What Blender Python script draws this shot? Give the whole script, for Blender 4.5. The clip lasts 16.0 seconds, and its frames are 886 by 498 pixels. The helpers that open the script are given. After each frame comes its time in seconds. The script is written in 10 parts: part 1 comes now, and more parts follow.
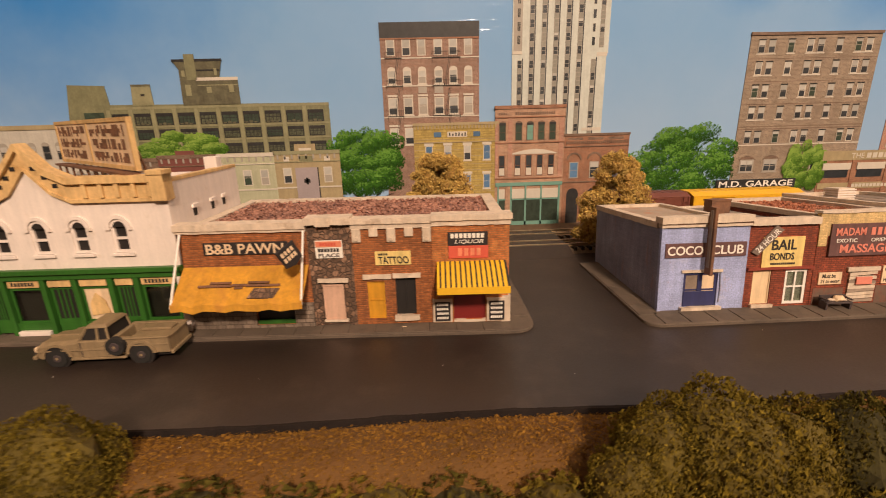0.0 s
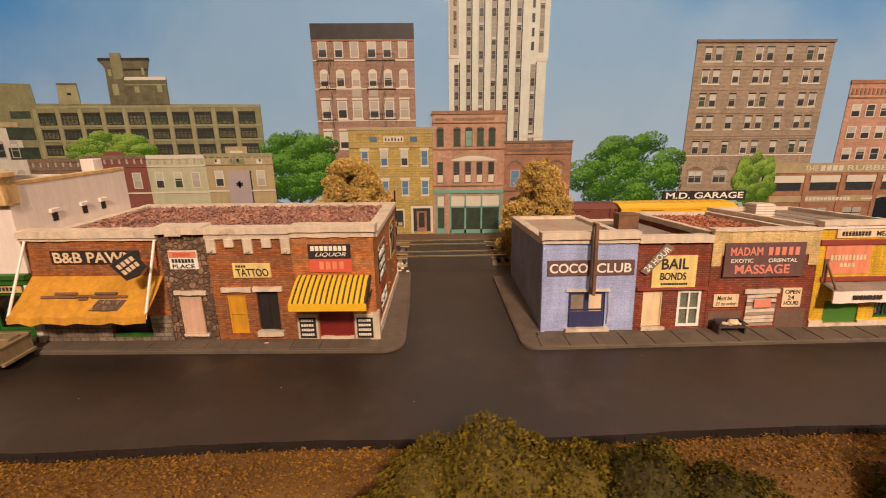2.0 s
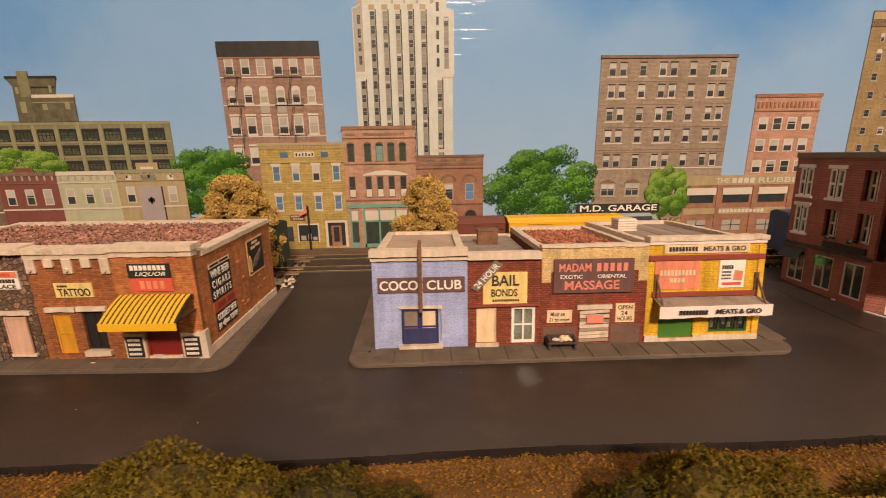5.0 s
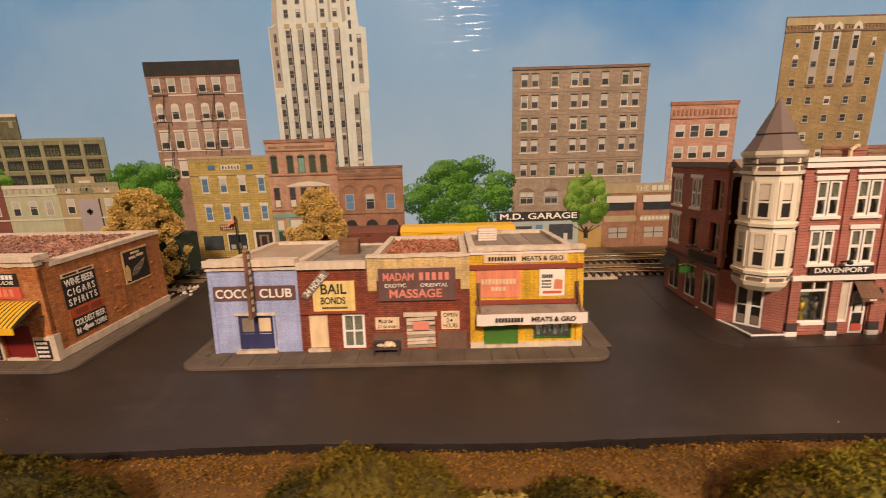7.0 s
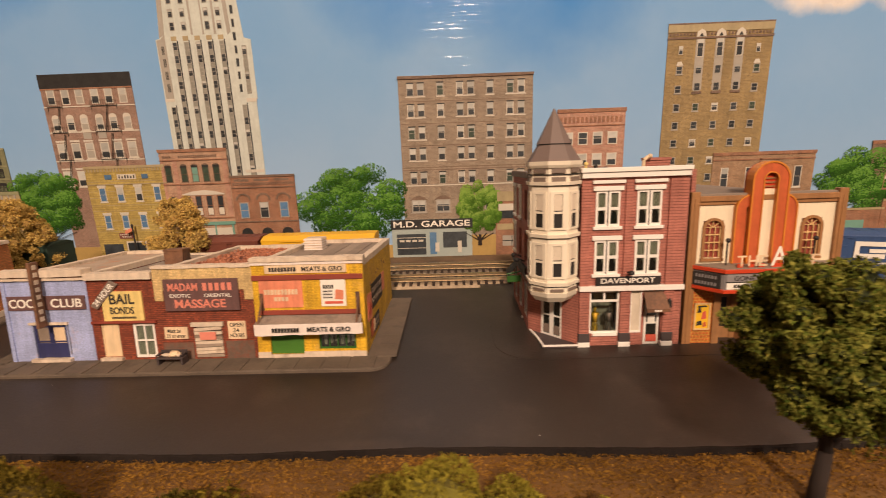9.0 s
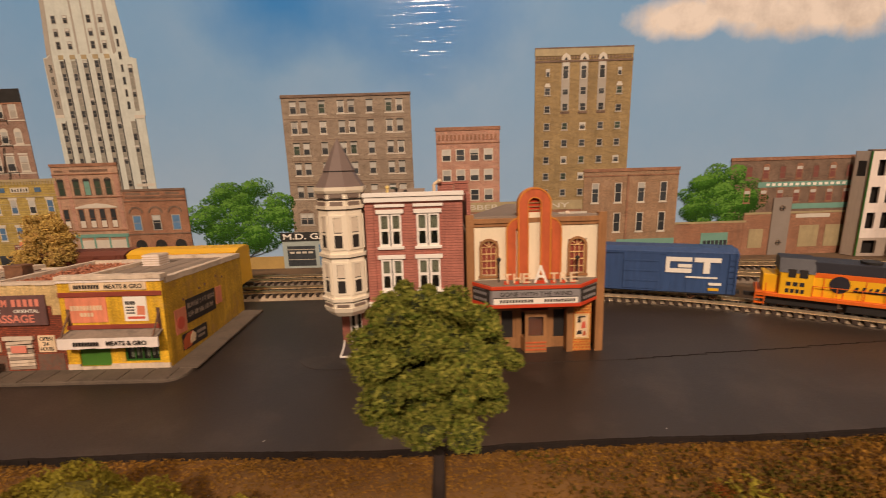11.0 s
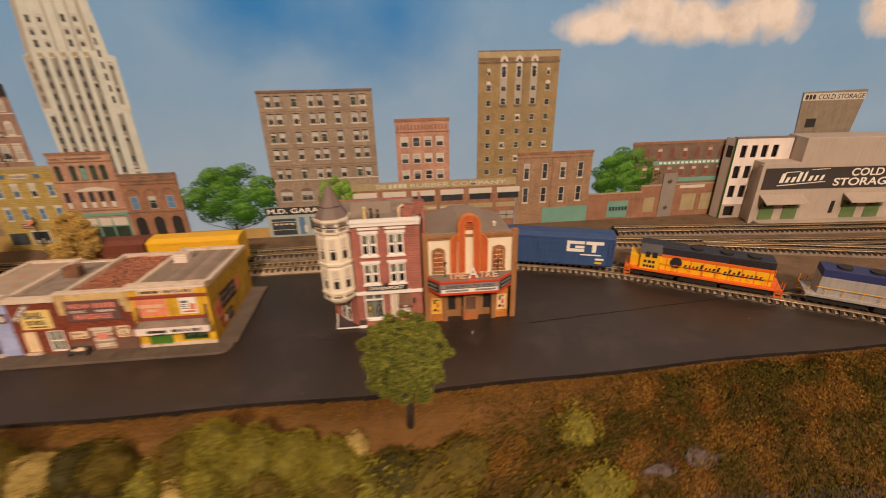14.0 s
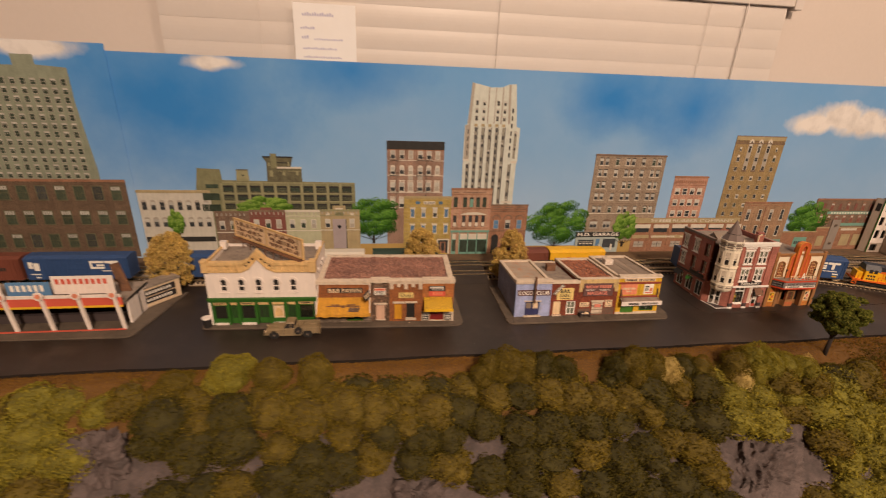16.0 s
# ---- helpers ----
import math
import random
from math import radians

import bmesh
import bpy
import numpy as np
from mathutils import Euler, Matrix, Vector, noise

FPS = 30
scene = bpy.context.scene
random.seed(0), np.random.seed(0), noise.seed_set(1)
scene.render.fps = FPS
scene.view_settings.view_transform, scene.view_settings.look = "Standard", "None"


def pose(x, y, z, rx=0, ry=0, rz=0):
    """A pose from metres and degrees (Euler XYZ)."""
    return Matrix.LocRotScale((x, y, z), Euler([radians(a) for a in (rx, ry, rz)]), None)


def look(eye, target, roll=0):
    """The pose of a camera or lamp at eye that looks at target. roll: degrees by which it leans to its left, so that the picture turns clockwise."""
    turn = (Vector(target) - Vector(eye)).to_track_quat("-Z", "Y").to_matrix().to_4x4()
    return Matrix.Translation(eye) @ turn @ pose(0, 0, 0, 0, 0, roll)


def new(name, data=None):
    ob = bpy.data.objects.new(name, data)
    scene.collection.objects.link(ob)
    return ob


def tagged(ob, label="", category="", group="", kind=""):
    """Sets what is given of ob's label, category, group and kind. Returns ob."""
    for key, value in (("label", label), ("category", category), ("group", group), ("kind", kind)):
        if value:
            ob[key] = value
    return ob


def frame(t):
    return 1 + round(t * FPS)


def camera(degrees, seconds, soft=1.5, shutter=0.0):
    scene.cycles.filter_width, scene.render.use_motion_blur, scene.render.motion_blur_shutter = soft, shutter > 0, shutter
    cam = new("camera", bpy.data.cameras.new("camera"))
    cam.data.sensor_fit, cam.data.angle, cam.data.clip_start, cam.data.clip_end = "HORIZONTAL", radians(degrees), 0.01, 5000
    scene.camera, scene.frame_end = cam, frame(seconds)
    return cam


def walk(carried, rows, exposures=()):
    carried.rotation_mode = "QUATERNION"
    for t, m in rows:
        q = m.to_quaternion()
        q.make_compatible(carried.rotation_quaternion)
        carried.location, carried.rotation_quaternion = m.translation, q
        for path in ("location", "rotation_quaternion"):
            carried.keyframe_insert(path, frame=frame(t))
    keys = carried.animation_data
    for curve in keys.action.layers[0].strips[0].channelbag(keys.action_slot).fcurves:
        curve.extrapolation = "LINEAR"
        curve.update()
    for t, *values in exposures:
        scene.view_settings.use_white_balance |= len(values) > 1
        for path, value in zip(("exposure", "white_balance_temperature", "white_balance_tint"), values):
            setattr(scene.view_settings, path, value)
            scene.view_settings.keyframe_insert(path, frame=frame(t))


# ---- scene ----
cam = camera(90.5, 16.0, soft=1.0, shutter=0.5)
PATH = [
    (0, (0.01801, 0.00807, 0.07510), (0.0924, 1.9269, -0.4839), -1.53),
    (0.5, (0.03324, 0.01585, 0.07255), (0.0938, 1.9364, -0.4824), -1.17),
    (1, (0.04478, 0.01852, 0.07439), (0.1000, 1.9405, -0.4762), -0.85),
    (1.5, (0.05567, 0.01657, 0.07645), (0.1078, 1.9399, -0.4695), -0.70),
    (2, (0.06719, 0.01614, 0.07532), (0.1241, 1.9396, -0.4697), -0.56),
    (2.5, (0.07484, 0.01566, 0.07671), (0.1181, 1.9421, -0.4590), -0.71),
    (3, (0.08469, 0.01446, 0.07805), (0.1333, 1.9428, -0.4504), -0.81),
    (3.5, (0.09467, 0.01301, 0.07882), (0.1579, 1.9450, -0.4344), -0.74),
    (4, (0.10415, 0.01504, 0.07738), (0.1792, 1.9467, -0.4356), -0.76),
    (6.5, (0.17876, 0.00746, 0.07831), (0.1920, 1.9495, -0.3997), -1.40),
    (7, (0.19923, 0.00482, 0.07982), (0.1835, 1.9475, -0.3955), -1.65),
    (7.5, (0.21788, 0.00461, 0.08124), (0.1833, 1.9492, -0.3848), -1.74),
    (8, (0.24016, 0.00406, 0.07927), (0.1895, 1.9485, -0.3860), -1.82),
    (8.5, (0.26384, 0.00365, 0.08024), (0.2197, 1.9491, -0.3818), -1.81),
    (9, (0.28594, 0.00499, 0.07974), (0.2305, 1.9520, -0.3741), -1.98),
    (11.5, (0.38888, -0.00784, 0.08743), (0.4200, 1.9427, -0.3535), -1.51),
    (12, (0.41093, -0.00965, 0.08757), (0.5028, 1.9387, -0.3545), -1.02),
    (12.5, (0.42213, -0.01717, 0.09058), (0.5479, 1.9297, -0.3497), -0.86),
    (13, (0.42850, -0.01538, 0.10454), (0.5885, 1.9138, -0.3980), -1.01),
    (13.5, (0.41069, -0.02592, 0.12847), (0.5737, 1.8241, -0.6138), -1.39),
    (14, (0.36578, -0.06520, 0.15875), (0.5287, 1.7442, -0.6776), -1.17),
    (14.5, (0.29566, -0.10064, 0.18558), (0.4619, 1.7042, -0.6600), 0.68),
    (15, (0.18871, -0.13916, 0.20430), (0.4108, 1.6752, -0.6073), 1.78),
    (15.5, (0.06415, -0.16781, 0.20500), (0.3023, 1.6544, -0.5843), 2.19),
    (16, (-0.01474, -0.18644, 0.20752), (0.2587, 1.6585, -0.5146), 2.42),
]
walk(cam, [(t, look(eye, target, roll)) for t, eye, target, roll in PATH], [(0.0, -0.1), (4.0, -0.04), (6.5, -0.14), (9.0, -0.14), (11.5, -0.4), (12.5, -0.33), (13.5, -0.45), (14.0, -0.34), (14.5, -0.23), (15.0, -0.33), (16.0, -0.4)])

# ---- light: a warm ceiling lamp behind the camera, an unseen fill added at the east side ----
world = bpy.data.worlds.new("world")
scene.world = world
world.use_nodes = True
world.node_tree.nodes["Background"].inputs[0].default_value = (1.0, 0.72, 0.5, 1)
world.node_tree.nodes["Background"].inputs[1].default_value = 0.012


def lamp(name, place, target, watts, size, colour):
    data = bpy.data.lights.new(name, "AREA")
    data.shape, data.size, data.energy, data.color = "DISK", size, watts, colour
    ob = new(name, data)
    ob.matrix_world = look(place, target)
    return ob


tagged(lamp("ceiling_lamp", (0.30, -1.62, 1.36), (0.25, 0.2, 0.0), 62.0, 0.22, (1.0, 0.735, 0.545)),
       "warm white round ceiling lamp of the room", "lamp")
tagged(lamp("side_lamp", (1.16, -0.72, 1.18), (-0.05, 0.2, 0.0), 11.0, 0.45, (1.0, 0.76, 0.58)),
       "unseen soft fill added to brighten walls that face east", "lamp")

# ---- materials ----
MM = 0.001


def nodes_of(name):
    m = bpy.data.materials.new(name)
    m.use_nodes = True
    nt = m.node_tree
    return m, nt, nt.nodes["Principled BSDF"]


def link(nt, a, b):
    nt.links.new(a, b)


def ramp(nt, fac, stops):
    r = nt.nodes.new("ShaderNodeValToRGB")
    while len(r.color_ramp.elements) < len(stops):
        r.color_ramp.elements.new(0.5)
    for e, (p, c) in zip(r.color_ramp.elements, stops):
        e.position, e.color = p, (*c, 1)
    link(nt, fac, r.inputs[0])
    return r.outputs[0]


def noise_tex(nt, vec, scale, detail=4.0, rough=0.6):
    n = nt.nodes.new("ShaderNodeTexNoise")
    n.inputs["Scale"].default_value, n.inputs["Detail"].default_value, n.inputs["Roughness"].default_value = scale, detail, rough
    if vec is not None:
        link(nt, vec, n.inputs["Vector"])
    return n.outputs["Fac"]


def mixc(nt, fac, a, b, mode="MIX"):
    n = nt.nodes.new("ShaderNodeMix")
    n.data_type, n.blend_type = "RGBA", mode
    for sock, v in ((n.inputs[0], fac), (n.inputs[6], a), (n.inputs[7], b)):
        if isinstance(v, (int, float)):
            sock.default_value = v
        elif isinstance(v, tuple):
            sock.default_value = (*v, 1)
        else:
            link(nt, v, sock)
    return n.outputs[2]


def maths(nt, op, a, b=0.0):
    n = nt.nodes.new("ShaderNodeMath")
    n.operation = op
    for sock, v in ((n.inputs[0], a), (n.inputs[1], b)):
        if isinstance(v, (int, float)):
            sock.default_value = v
        else:
            link(nt, v, sock)
    return n.outputs[0]


def bump(nt, bsdf, height, strength=0.3, distance=0.0002):
    n = nt.nodes.new("ShaderNodeBump")
    n.inputs["Strength"].default_value, n.inputs["Distance"].default_value = strength, distance
    link(nt, height, n.inputs["Height"])
    link(nt, n.outputs[0], bsdf.inputs["Normal"])


def coords(nt):
    return nt.nodes.new("ShaderNodeTexCoord").outputs["Object"]


def tone(c, k):
    return tuple(min(1.0, v * k) for v in c)


def streaks(nt, v, amount):
    """Rain streaks: a noise drawn out along z, as a factor to multiply by."""
    mp = nt.nodes.new("ShaderNodeMapping")
    mp.inputs["Scale"].default_value = (420, 420, 45)
    link(nt, v, mp.inputs[0])
    return ramp(nt, noise_tex(nt, mp.outputs[0], 1.0, 5, 0.65), [(0.32, (1 - amount,) * 3), (0.62, (1.06, 1.05, 1.04))])


def paint(name, colour, rough=0.6, metal=0.0, vary=0.25, coarse=60.0, fine=900.0, relief=0.15, dirt=None, dirt_amount=0.0, spread=0.0, streak=0.0):
    """Painted or plain material: patches at one scale, grain at a finer one, optional dirt blotches."""
    m, nt, b = nodes_of(name)
    v = coords(nt)
    n1, n2 = noise_tex(nt, v, coarse), noise_tex(nt, v, fine, 3)
    c = ramp(nt, n1, [(0.3, tone(colour, 1 - vary)), (0.7, tone(colour, 1 + vary * 0.6))])
    c = mixc(nt, 0.35, c, ramp(nt, n2, [(0.35, tone(colour, 1 - vary)), (0.65, tone(colour, 1 + vary * 0.5))]))
    if streak:
        c = mixc(nt, 1.0, c, streaks(nt, v, streak), "MULTIPLY")
    if dirt:
        d = ramp(nt, noise_tex(nt, v, coarse * 2.3, 6, 0.7), [(0.62 - 0.3 * dirt_amount, (0, 0, 0)), (0.75 - 0.2 * dirt_amount, (1, 1, 1))])
        c = mixc(nt, maths(nt, "MULTIPLY", d, 0.75), c, dirt)
    if spread:
        info = nt.nodes.new("ShaderNodeObjectInfo").outputs["Random"]
        c = mixc(nt, 1.0, c, ramp(nt, info, [(0.0, (1 - spread,) * 3), (1.0, (1 + 0 * spread,) * 3)]), "MULTIPLY")
    link(nt, c, b.inputs["Base Color"])
    b.inputs["Metallic"].default_value = metal
    link(nt, maths(nt, "ADD", maths(nt, "MULTIPLY", n2, 0.25), rough - 0.12), b.inputs["Roughness"])
    if relief:
        bump(nt, b, n2, relief)
    return m


def brick(name, colour, mortar, course=0.62, length=1.5, rough=0.75, worn=None, worn_amount=0.0, joint=0.10, vary=0.3, streak=0.3, relief=0.9):
    """Small cast brickwork in the object's x + y and z."""
    m, nt, b = nodes_of(name)
    v = coords(nt)
    sep = nt.nodes.new("ShaderNodeSeparateXYZ")
    link(nt, v, sep.inputs[0])
    comb = nt.nodes.new("ShaderNodeCombineXYZ")
    link(nt, maths(nt, "ADD", sep.outputs[0], sep.outputs[1]), comb.inputs[0])
    link(nt, sep.outputs[2], comb.inputs[1])
    t = nt.nodes.new("ShaderNodeTexBrick")
    link(nt, comb.outputs[0], t.inputs["Vector"])
    t.inputs["Scale"].default_value = 1.0
    t.inputs["Brick Width"].default_value, t.inputs["Row Height"].default_value = length * MM, course * MM
    t.inputs["Mortar Size"].default_value, t.inputs["Mortar Smooth"].default_value = joint * MM, 0.3
    t.inputs["Color1"].default_value = (*tone(colour, 1 - vary), 1)
    t.inputs["Color2"].default_value = (*tone(colour, 1 + vary * 0.7), 1)
    t.inputs["Mortar"].default_value = (*mortar, 1)
    n1 = noise_tex(nt, v, 70, 5)
    speck = ramp(nt, noise_tex(nt, v, 1700, 2), [(0.3, (0.62, 0.6, 0.58)), (0.7, (1.3, 1.28, 1.25))])
    c = mixc(nt, 0.6, t.outputs["Color"], mixc(nt, 1.0, t.outputs["Color"], speck, "MULTIPLY"))
    c = mixc(nt, 1.0, c, streaks(nt, v, streak), "MULTIPLY")
    c = mixc(nt, 1.0, c, ramp(nt, n1, [(0.3, (0.7, 0.68, 0.66)), (0.7, (1.1, 1.08, 1.05))]), "MULTIPLY")
    if worn:
        d = ramp(nt, noise_tex(nt, v, 130, 6, 0.7), [(0.66 - 0.3 * worn_amount, (0, 0, 0)), (0.8 - 0.2 * worn_amount, (1, 1, 1))])
        c = mixc(nt, maths(nt, "MULTIPLY", d, 0.8), c, worn)
    link(nt, c, b.inputs["Base Color"])
    b.inputs["Roughness"].default_value = rough
    bump(nt, b, maths(nt, "ADD", maths(nt, "SUBTRACT", 1.0, t.outputs["Fac"]), maths(nt, "MULTIPLY", noise_tex(nt, v, 900, 3), 0.7)), relief, 0.00016)
    return m


def rust_runs(m, colour=(0.42, 0.17, 0.06), scale=(150, 150, 38), amount=0.75):
    """Adds uneven rusty runs to a finished material."""
    nt, b = m.node_tree, m.node_tree.nodes["Principled BSDF"]
    was = b.inputs["Base Color"].links[0].from_socket
    mp = nt.nodes.new("ShaderNodeMapping")
    mp.inputs["Scale"].default_value = scale
    link(nt, coords(nt), mp.inputs[0])
    k = ramp(nt, noise_tex(nt, mp.outputs[0], 1.0, 6, 0.72), [(0.57, (0, 0, 0)), (0.72, (amount,) * 3)])
    link(nt, mixc(nt, k, was, colour), b.inputs["Base Color"])
    return m


def rubble(name, colour, joint_colour, scale, rough=0.85):
    """Uneven rubble stone: cells of different tone with dark joints between them."""
    m, nt, b = nodes_of(name)
    v = coords(nt)
    cell, edge = nt.nodes.new("ShaderNodeTexVoronoi"), nt.nodes.new("ShaderNodeTexVoronoi")
    edge.feature = "DISTANCE_TO_EDGE"
    for n in (cell, edge):
        n.inputs["Scale"].default_value = scale
        link(nt, v, n.inputs["Vector"])
    sep = nt.nodes.new("ShaderNodeSeparateColor")
    link(nt, cell.outputs["Color"], sep.inputs[0])
    c = ramp(nt, sep.outputs[0], [(0.0, tone(colour, 0.45)), (0.6, colour), (1.0, tone(colour, 1.7))])
    c = mixc(nt, 1.0, c, ramp(nt, noise_tex(nt, v, 1200, 3), [(0.3, (0.65, 0.63, 0.6)), (0.7, (1.25, 1.22, 1.2))]), "MULTIPLY")
    k = ramp(nt, edge.outputs["Distance"], [(0.03, (0, 0, 0)), (0.12, (1, 1, 1))])
    link(nt, mixc(nt, k, joint_colour, c), b.inputs["Base Color"])
    b.inputs["Roughness"].default_value = rough
    bump(nt, b, k, 0.9, 0.0003)
    return m


def siding(name, colour, pitch=0.9, rough=0.6):
    m, nt, b = nodes_of(name)
    v = coords(nt)
    sep = nt.nodes.new("ShaderNodeSeparateXYZ")
    link(nt, v, sep.inputs[0])
    f = maths(nt, "FRACT", maths(nt, "MULTIPLY", sep.outputs[2], 1000.0 / pitch))
    c = mixc(nt, ramp(nt, f, [(0.0, (1, 1, 1)), (0.16, (0, 0, 0))]), colour, tone(colour, 0.68))
    c = mixc(nt, 0.5, c, mixc(nt, noise_tex(nt, v, 90, 5), tone(colour, 0.8), tone(colour, 1.1)))
    link(nt, c, b.inputs["Base Color"])
    b.inputs["Roughness"].default_value = rough
    bump(nt, b, f, 0.3, 0.0002)
    return m


def glass(name, tint=(0.75, 0.8, 0.78), shine=0.22):
    m, nt, b = nodes_of(name)
    nt.nodes.remove(b)
    tr, gl, mx = nt.nodes.new("ShaderNodeBsdfTransparent"), nt.nodes.new("ShaderNodeBsdfGlossy"), nt.nodes.new("ShaderNodeMixShader")
    tr.inputs[0].default_value = (*tint, 1)
    gl.inputs["Roughness"].default_value = 0.12
    link(nt, maths(nt, "ADD", 0.02, maths(nt, "MULTIPLY", noise_tex(nt, coords(nt), 90), shine)), mx.inputs[0])
    link(nt, tr.outputs[0], mx.inputs[1])
    link(nt, gl.outputs[0], mx.inputs[2])
    link(nt, mx.outputs[0], nt.nodes["Material Output"].inputs[0])
    return m


def leafy(name, low, mid, high, patch=55.0, grain=700.0):
    m, nt, b = nodes_of(name)
    v = coords(nt)
    isl = nt.nodes.new("ShaderNodeNewGeometry").outputs["Random Per Island"]
    half = lambda p: tuple((a + b) / 2 for a, b in zip(p, mid))
    c = ramp(nt, isl, [(0.0, half(low)), (0.5, mid), (1.0, half(high))])
    c = mixc(nt, 1.0, c, ramp(nt, noise_tex(nt, v, patch, 4), [(0.3, (0.6, 0.62, 0.6)), (0.7, (1.25, 1.2, 1.0))]), "MULTIPLY")
    c = mixc(nt, 0.35, c, ramp(nt, noise_tex(nt, v, grain, 3), [(0.35, tone(low, 0.6)), (0.7, tone(high, 1.2))]))
    link(nt, c, b.inputs["Base Color"])
    b.inputs["Roughness"].default_value = 0.95
    b.inputs["Specular IOR Level"].default_value = 0.1
    return m


# ---- mesh tools, in millimetres ----
class G:
    """A mesh being built, in millimetres; m is the material slot of the faces that follow."""

    def __init__(self):
        self.bm, self.m = bmesh.new(), 0

    def face(self, vs):
        f = self.bm.faces.new(vs)
        f.material_index = self.m
        return f

    def hexa(self, a, b):
        """Joins two rings of the same length, closed at both ends."""
        va, vb = [self.bm.verts.new(p) for p in a], [self.bm.verts.new(p) for p in b]
        n = len(va)
        for i in range(n):
            self.face((va[i], va[(i + 1) % n], vb[(i + 1) % n], vb[i]))
        self.face(va[::-1])
        self.face(vb)
        return self

    def box(self, x0, x1, y0, y1, z0, z1):
        return self.hexa([(x0, y0, z0), (x1, y0, z0), (x1, y1, z0), (x0, y1, z0)], [(x0, y0, z1), (x1, y0, z1), (x1, y1, z1), (x0, y1, z1)])

    def xz(self, pts, y0, y1):
        return self.hexa([(x, y1, z) for x, z in pts], [(x, y0, z) for x, z in pts])

    def xy(self, pts, z0, z1):
        return self.hexa([(x, y, z0) for x, y in pts], [(x, y, z1) for x, y in pts])

    def yz(self, pts, x0, x1):
        return self.hexa([(x0, y, z) for y, z in pts], [(x1, y, z) for y, z in pts])

    def rod(self, a, b, r0, r1=None, n=8):
        r1 = r0 if r1 is None else r1
        a, b = Vector(a), Vector(b)
        d = (b - a).normalized()
        u = d.orthogonal().normalized()
        w = d.cross(u)
        ang = [2 * math.pi * i / n for i in range(n)]
        return self.hexa([a + r0 * (u * math.cos(t) + w * math.sin(t)) for t in ang], [b + r1 * (u * math.cos(t) + w * math.sin(t)) for t in ang])

    def sheet(self, x0, x1, z0, z1, y0, y1, holes=()):
        """A wall in the x-z plane from y0 (front) to y1, with rectangular holes that go through it."""
        xs = sorted({x0, x1, *[min(max(h[i], x0), x1) for h in holes for i in (0, 1)]})
        zs = sorted({z0, z1, *[min(max(h[i], z0), z1) for h in holes for i in (2, 3)]})
        pts, faces = {}, []
        vert = lambda x, z: pts.setdefault((x, z), self.bm.verts.new((x, y0, z)) if (x, z) not in pts else None)
        for xa, xb in zip(xs, xs[1:]):
            for za, zb in zip(zs, zs[1:]):
                cx, cz = (xa + xb) / 2, (za + zb) / 2
                if not any(h[0] < cx < h[1] and h[2] < cz < h[3] for h in holes):
                    faces.append(self.face((vert(xa, za), vert(xb, za), vert(xb, zb), vert(xa, zb))))
        ext = bmesh.ops.extrude_face_region(self.bm, geom=faces, use_keep_orig=True)
        for e in ext["geom"]:
            if isinstance(e, bmesh.types.BMVert):
                e.co.y = y1
        return self

    def ball(self, c, r, squash=(1, 1, 1), sub=2, rough=0.0, freq=0.1):
        made = bmesh.ops.create_icosphere(self.bm, subdivisions=sub, radius=1.0)
        for v in made["verts"]:
            d = v.co.normalized()
            k = r * (1 + rough * noise.noise((Vector(c) + d * r) * freq))
            v.co = Vector(c) + Vector((d.x * squash[0], d.y * squash[1], d.z * squash[2])) * k
        for f in {f for v in made["verts"] for f in v.link_faces}:
            f.material_index = self.m
        return self

    def worn(self, amount, step=2.6):
        """Cuts the mesh into short lengths and shifts its corners unevenly, for chipped stone and cast edges."""
        for axis in range(3):
            co = [v.co[axis] for v in self.bm.verts]
            k = min(co) + step
            while k < max(co) - 0.3 * step and axis < 2:
                place, normal = [0, 0, 0], [0, 0, 0]
                place[axis], normal[axis] = k, 1
                bmesh.ops.bisect_plane(self.bm, geom=self.bm.verts[:] + self.bm.edges[:] + self.bm.faces[:], plane_co=place, plane_no=normal)
                k += step
        for v in self.bm.verts:
            v.co += amount * noise.noise_vector(v.co * 0.37) + 0.5 * amount * noise.noise_vector(v.co * 1.1)
        return self

    def mesh(self, name, mats, smooth=False, bevel=0.0):
        if len(self.bm.verts) < 4000:
            bmesh.ops.remove_doubles(self.bm, verts=self.bm.verts, dist=0.0004)
        bmesh.ops.recalc_face_normals(self.bm, faces=self.bm.faces)
        if bevel:
            bmesh.ops.bevel(self.bm, geom=self.bm.edges[:], offset=bevel, segments=1, affect="EDGES", clamp_overlap=True)
        bmesh.ops.scale(self.bm, vec=(MM, MM, MM), verts=self.bm.verts)
        me = bpy.data.meshes.new(name)
        self.bm.to_mesh(me)
        self.bm.free()
        for mt in (mats if isinstance(mats, (list, tuple)) else [mats]):
            me.materials.append(mt)
        if smooth:
            me.polygons.foreach_set("use_smooth", [True] * len(me.polygons))
        return me


def thing(name, place=(0, 0, 0), rz=0.0, label="", category="", group="", kind=""):
    ob = new(name)
    ob.empty_display_size = 0.01
    ob.matrix_basis = pose(place[0] * MM, place[1] * MM, place[2] * MM, 0, 0, rz)
    return tagged(ob, label, category, group, kind)


def part(name, g, mats, parent, label="", smooth=False, bevel=0.0, at=None, worn=0.0):
    """One mesh object under a thing or a part; g is a G, or a mesh to share."""
    if worn:
        g.worn(worn)
    me = g if isinstance(g, bpy.types.Mesh) else g.mesh(name, mats, smooth, bevel)
    ob = new(name, me)
    ob.parent = parent
    if at is not None:
        ob.location = [v * MM for v in at]
    return tagged(ob, label)


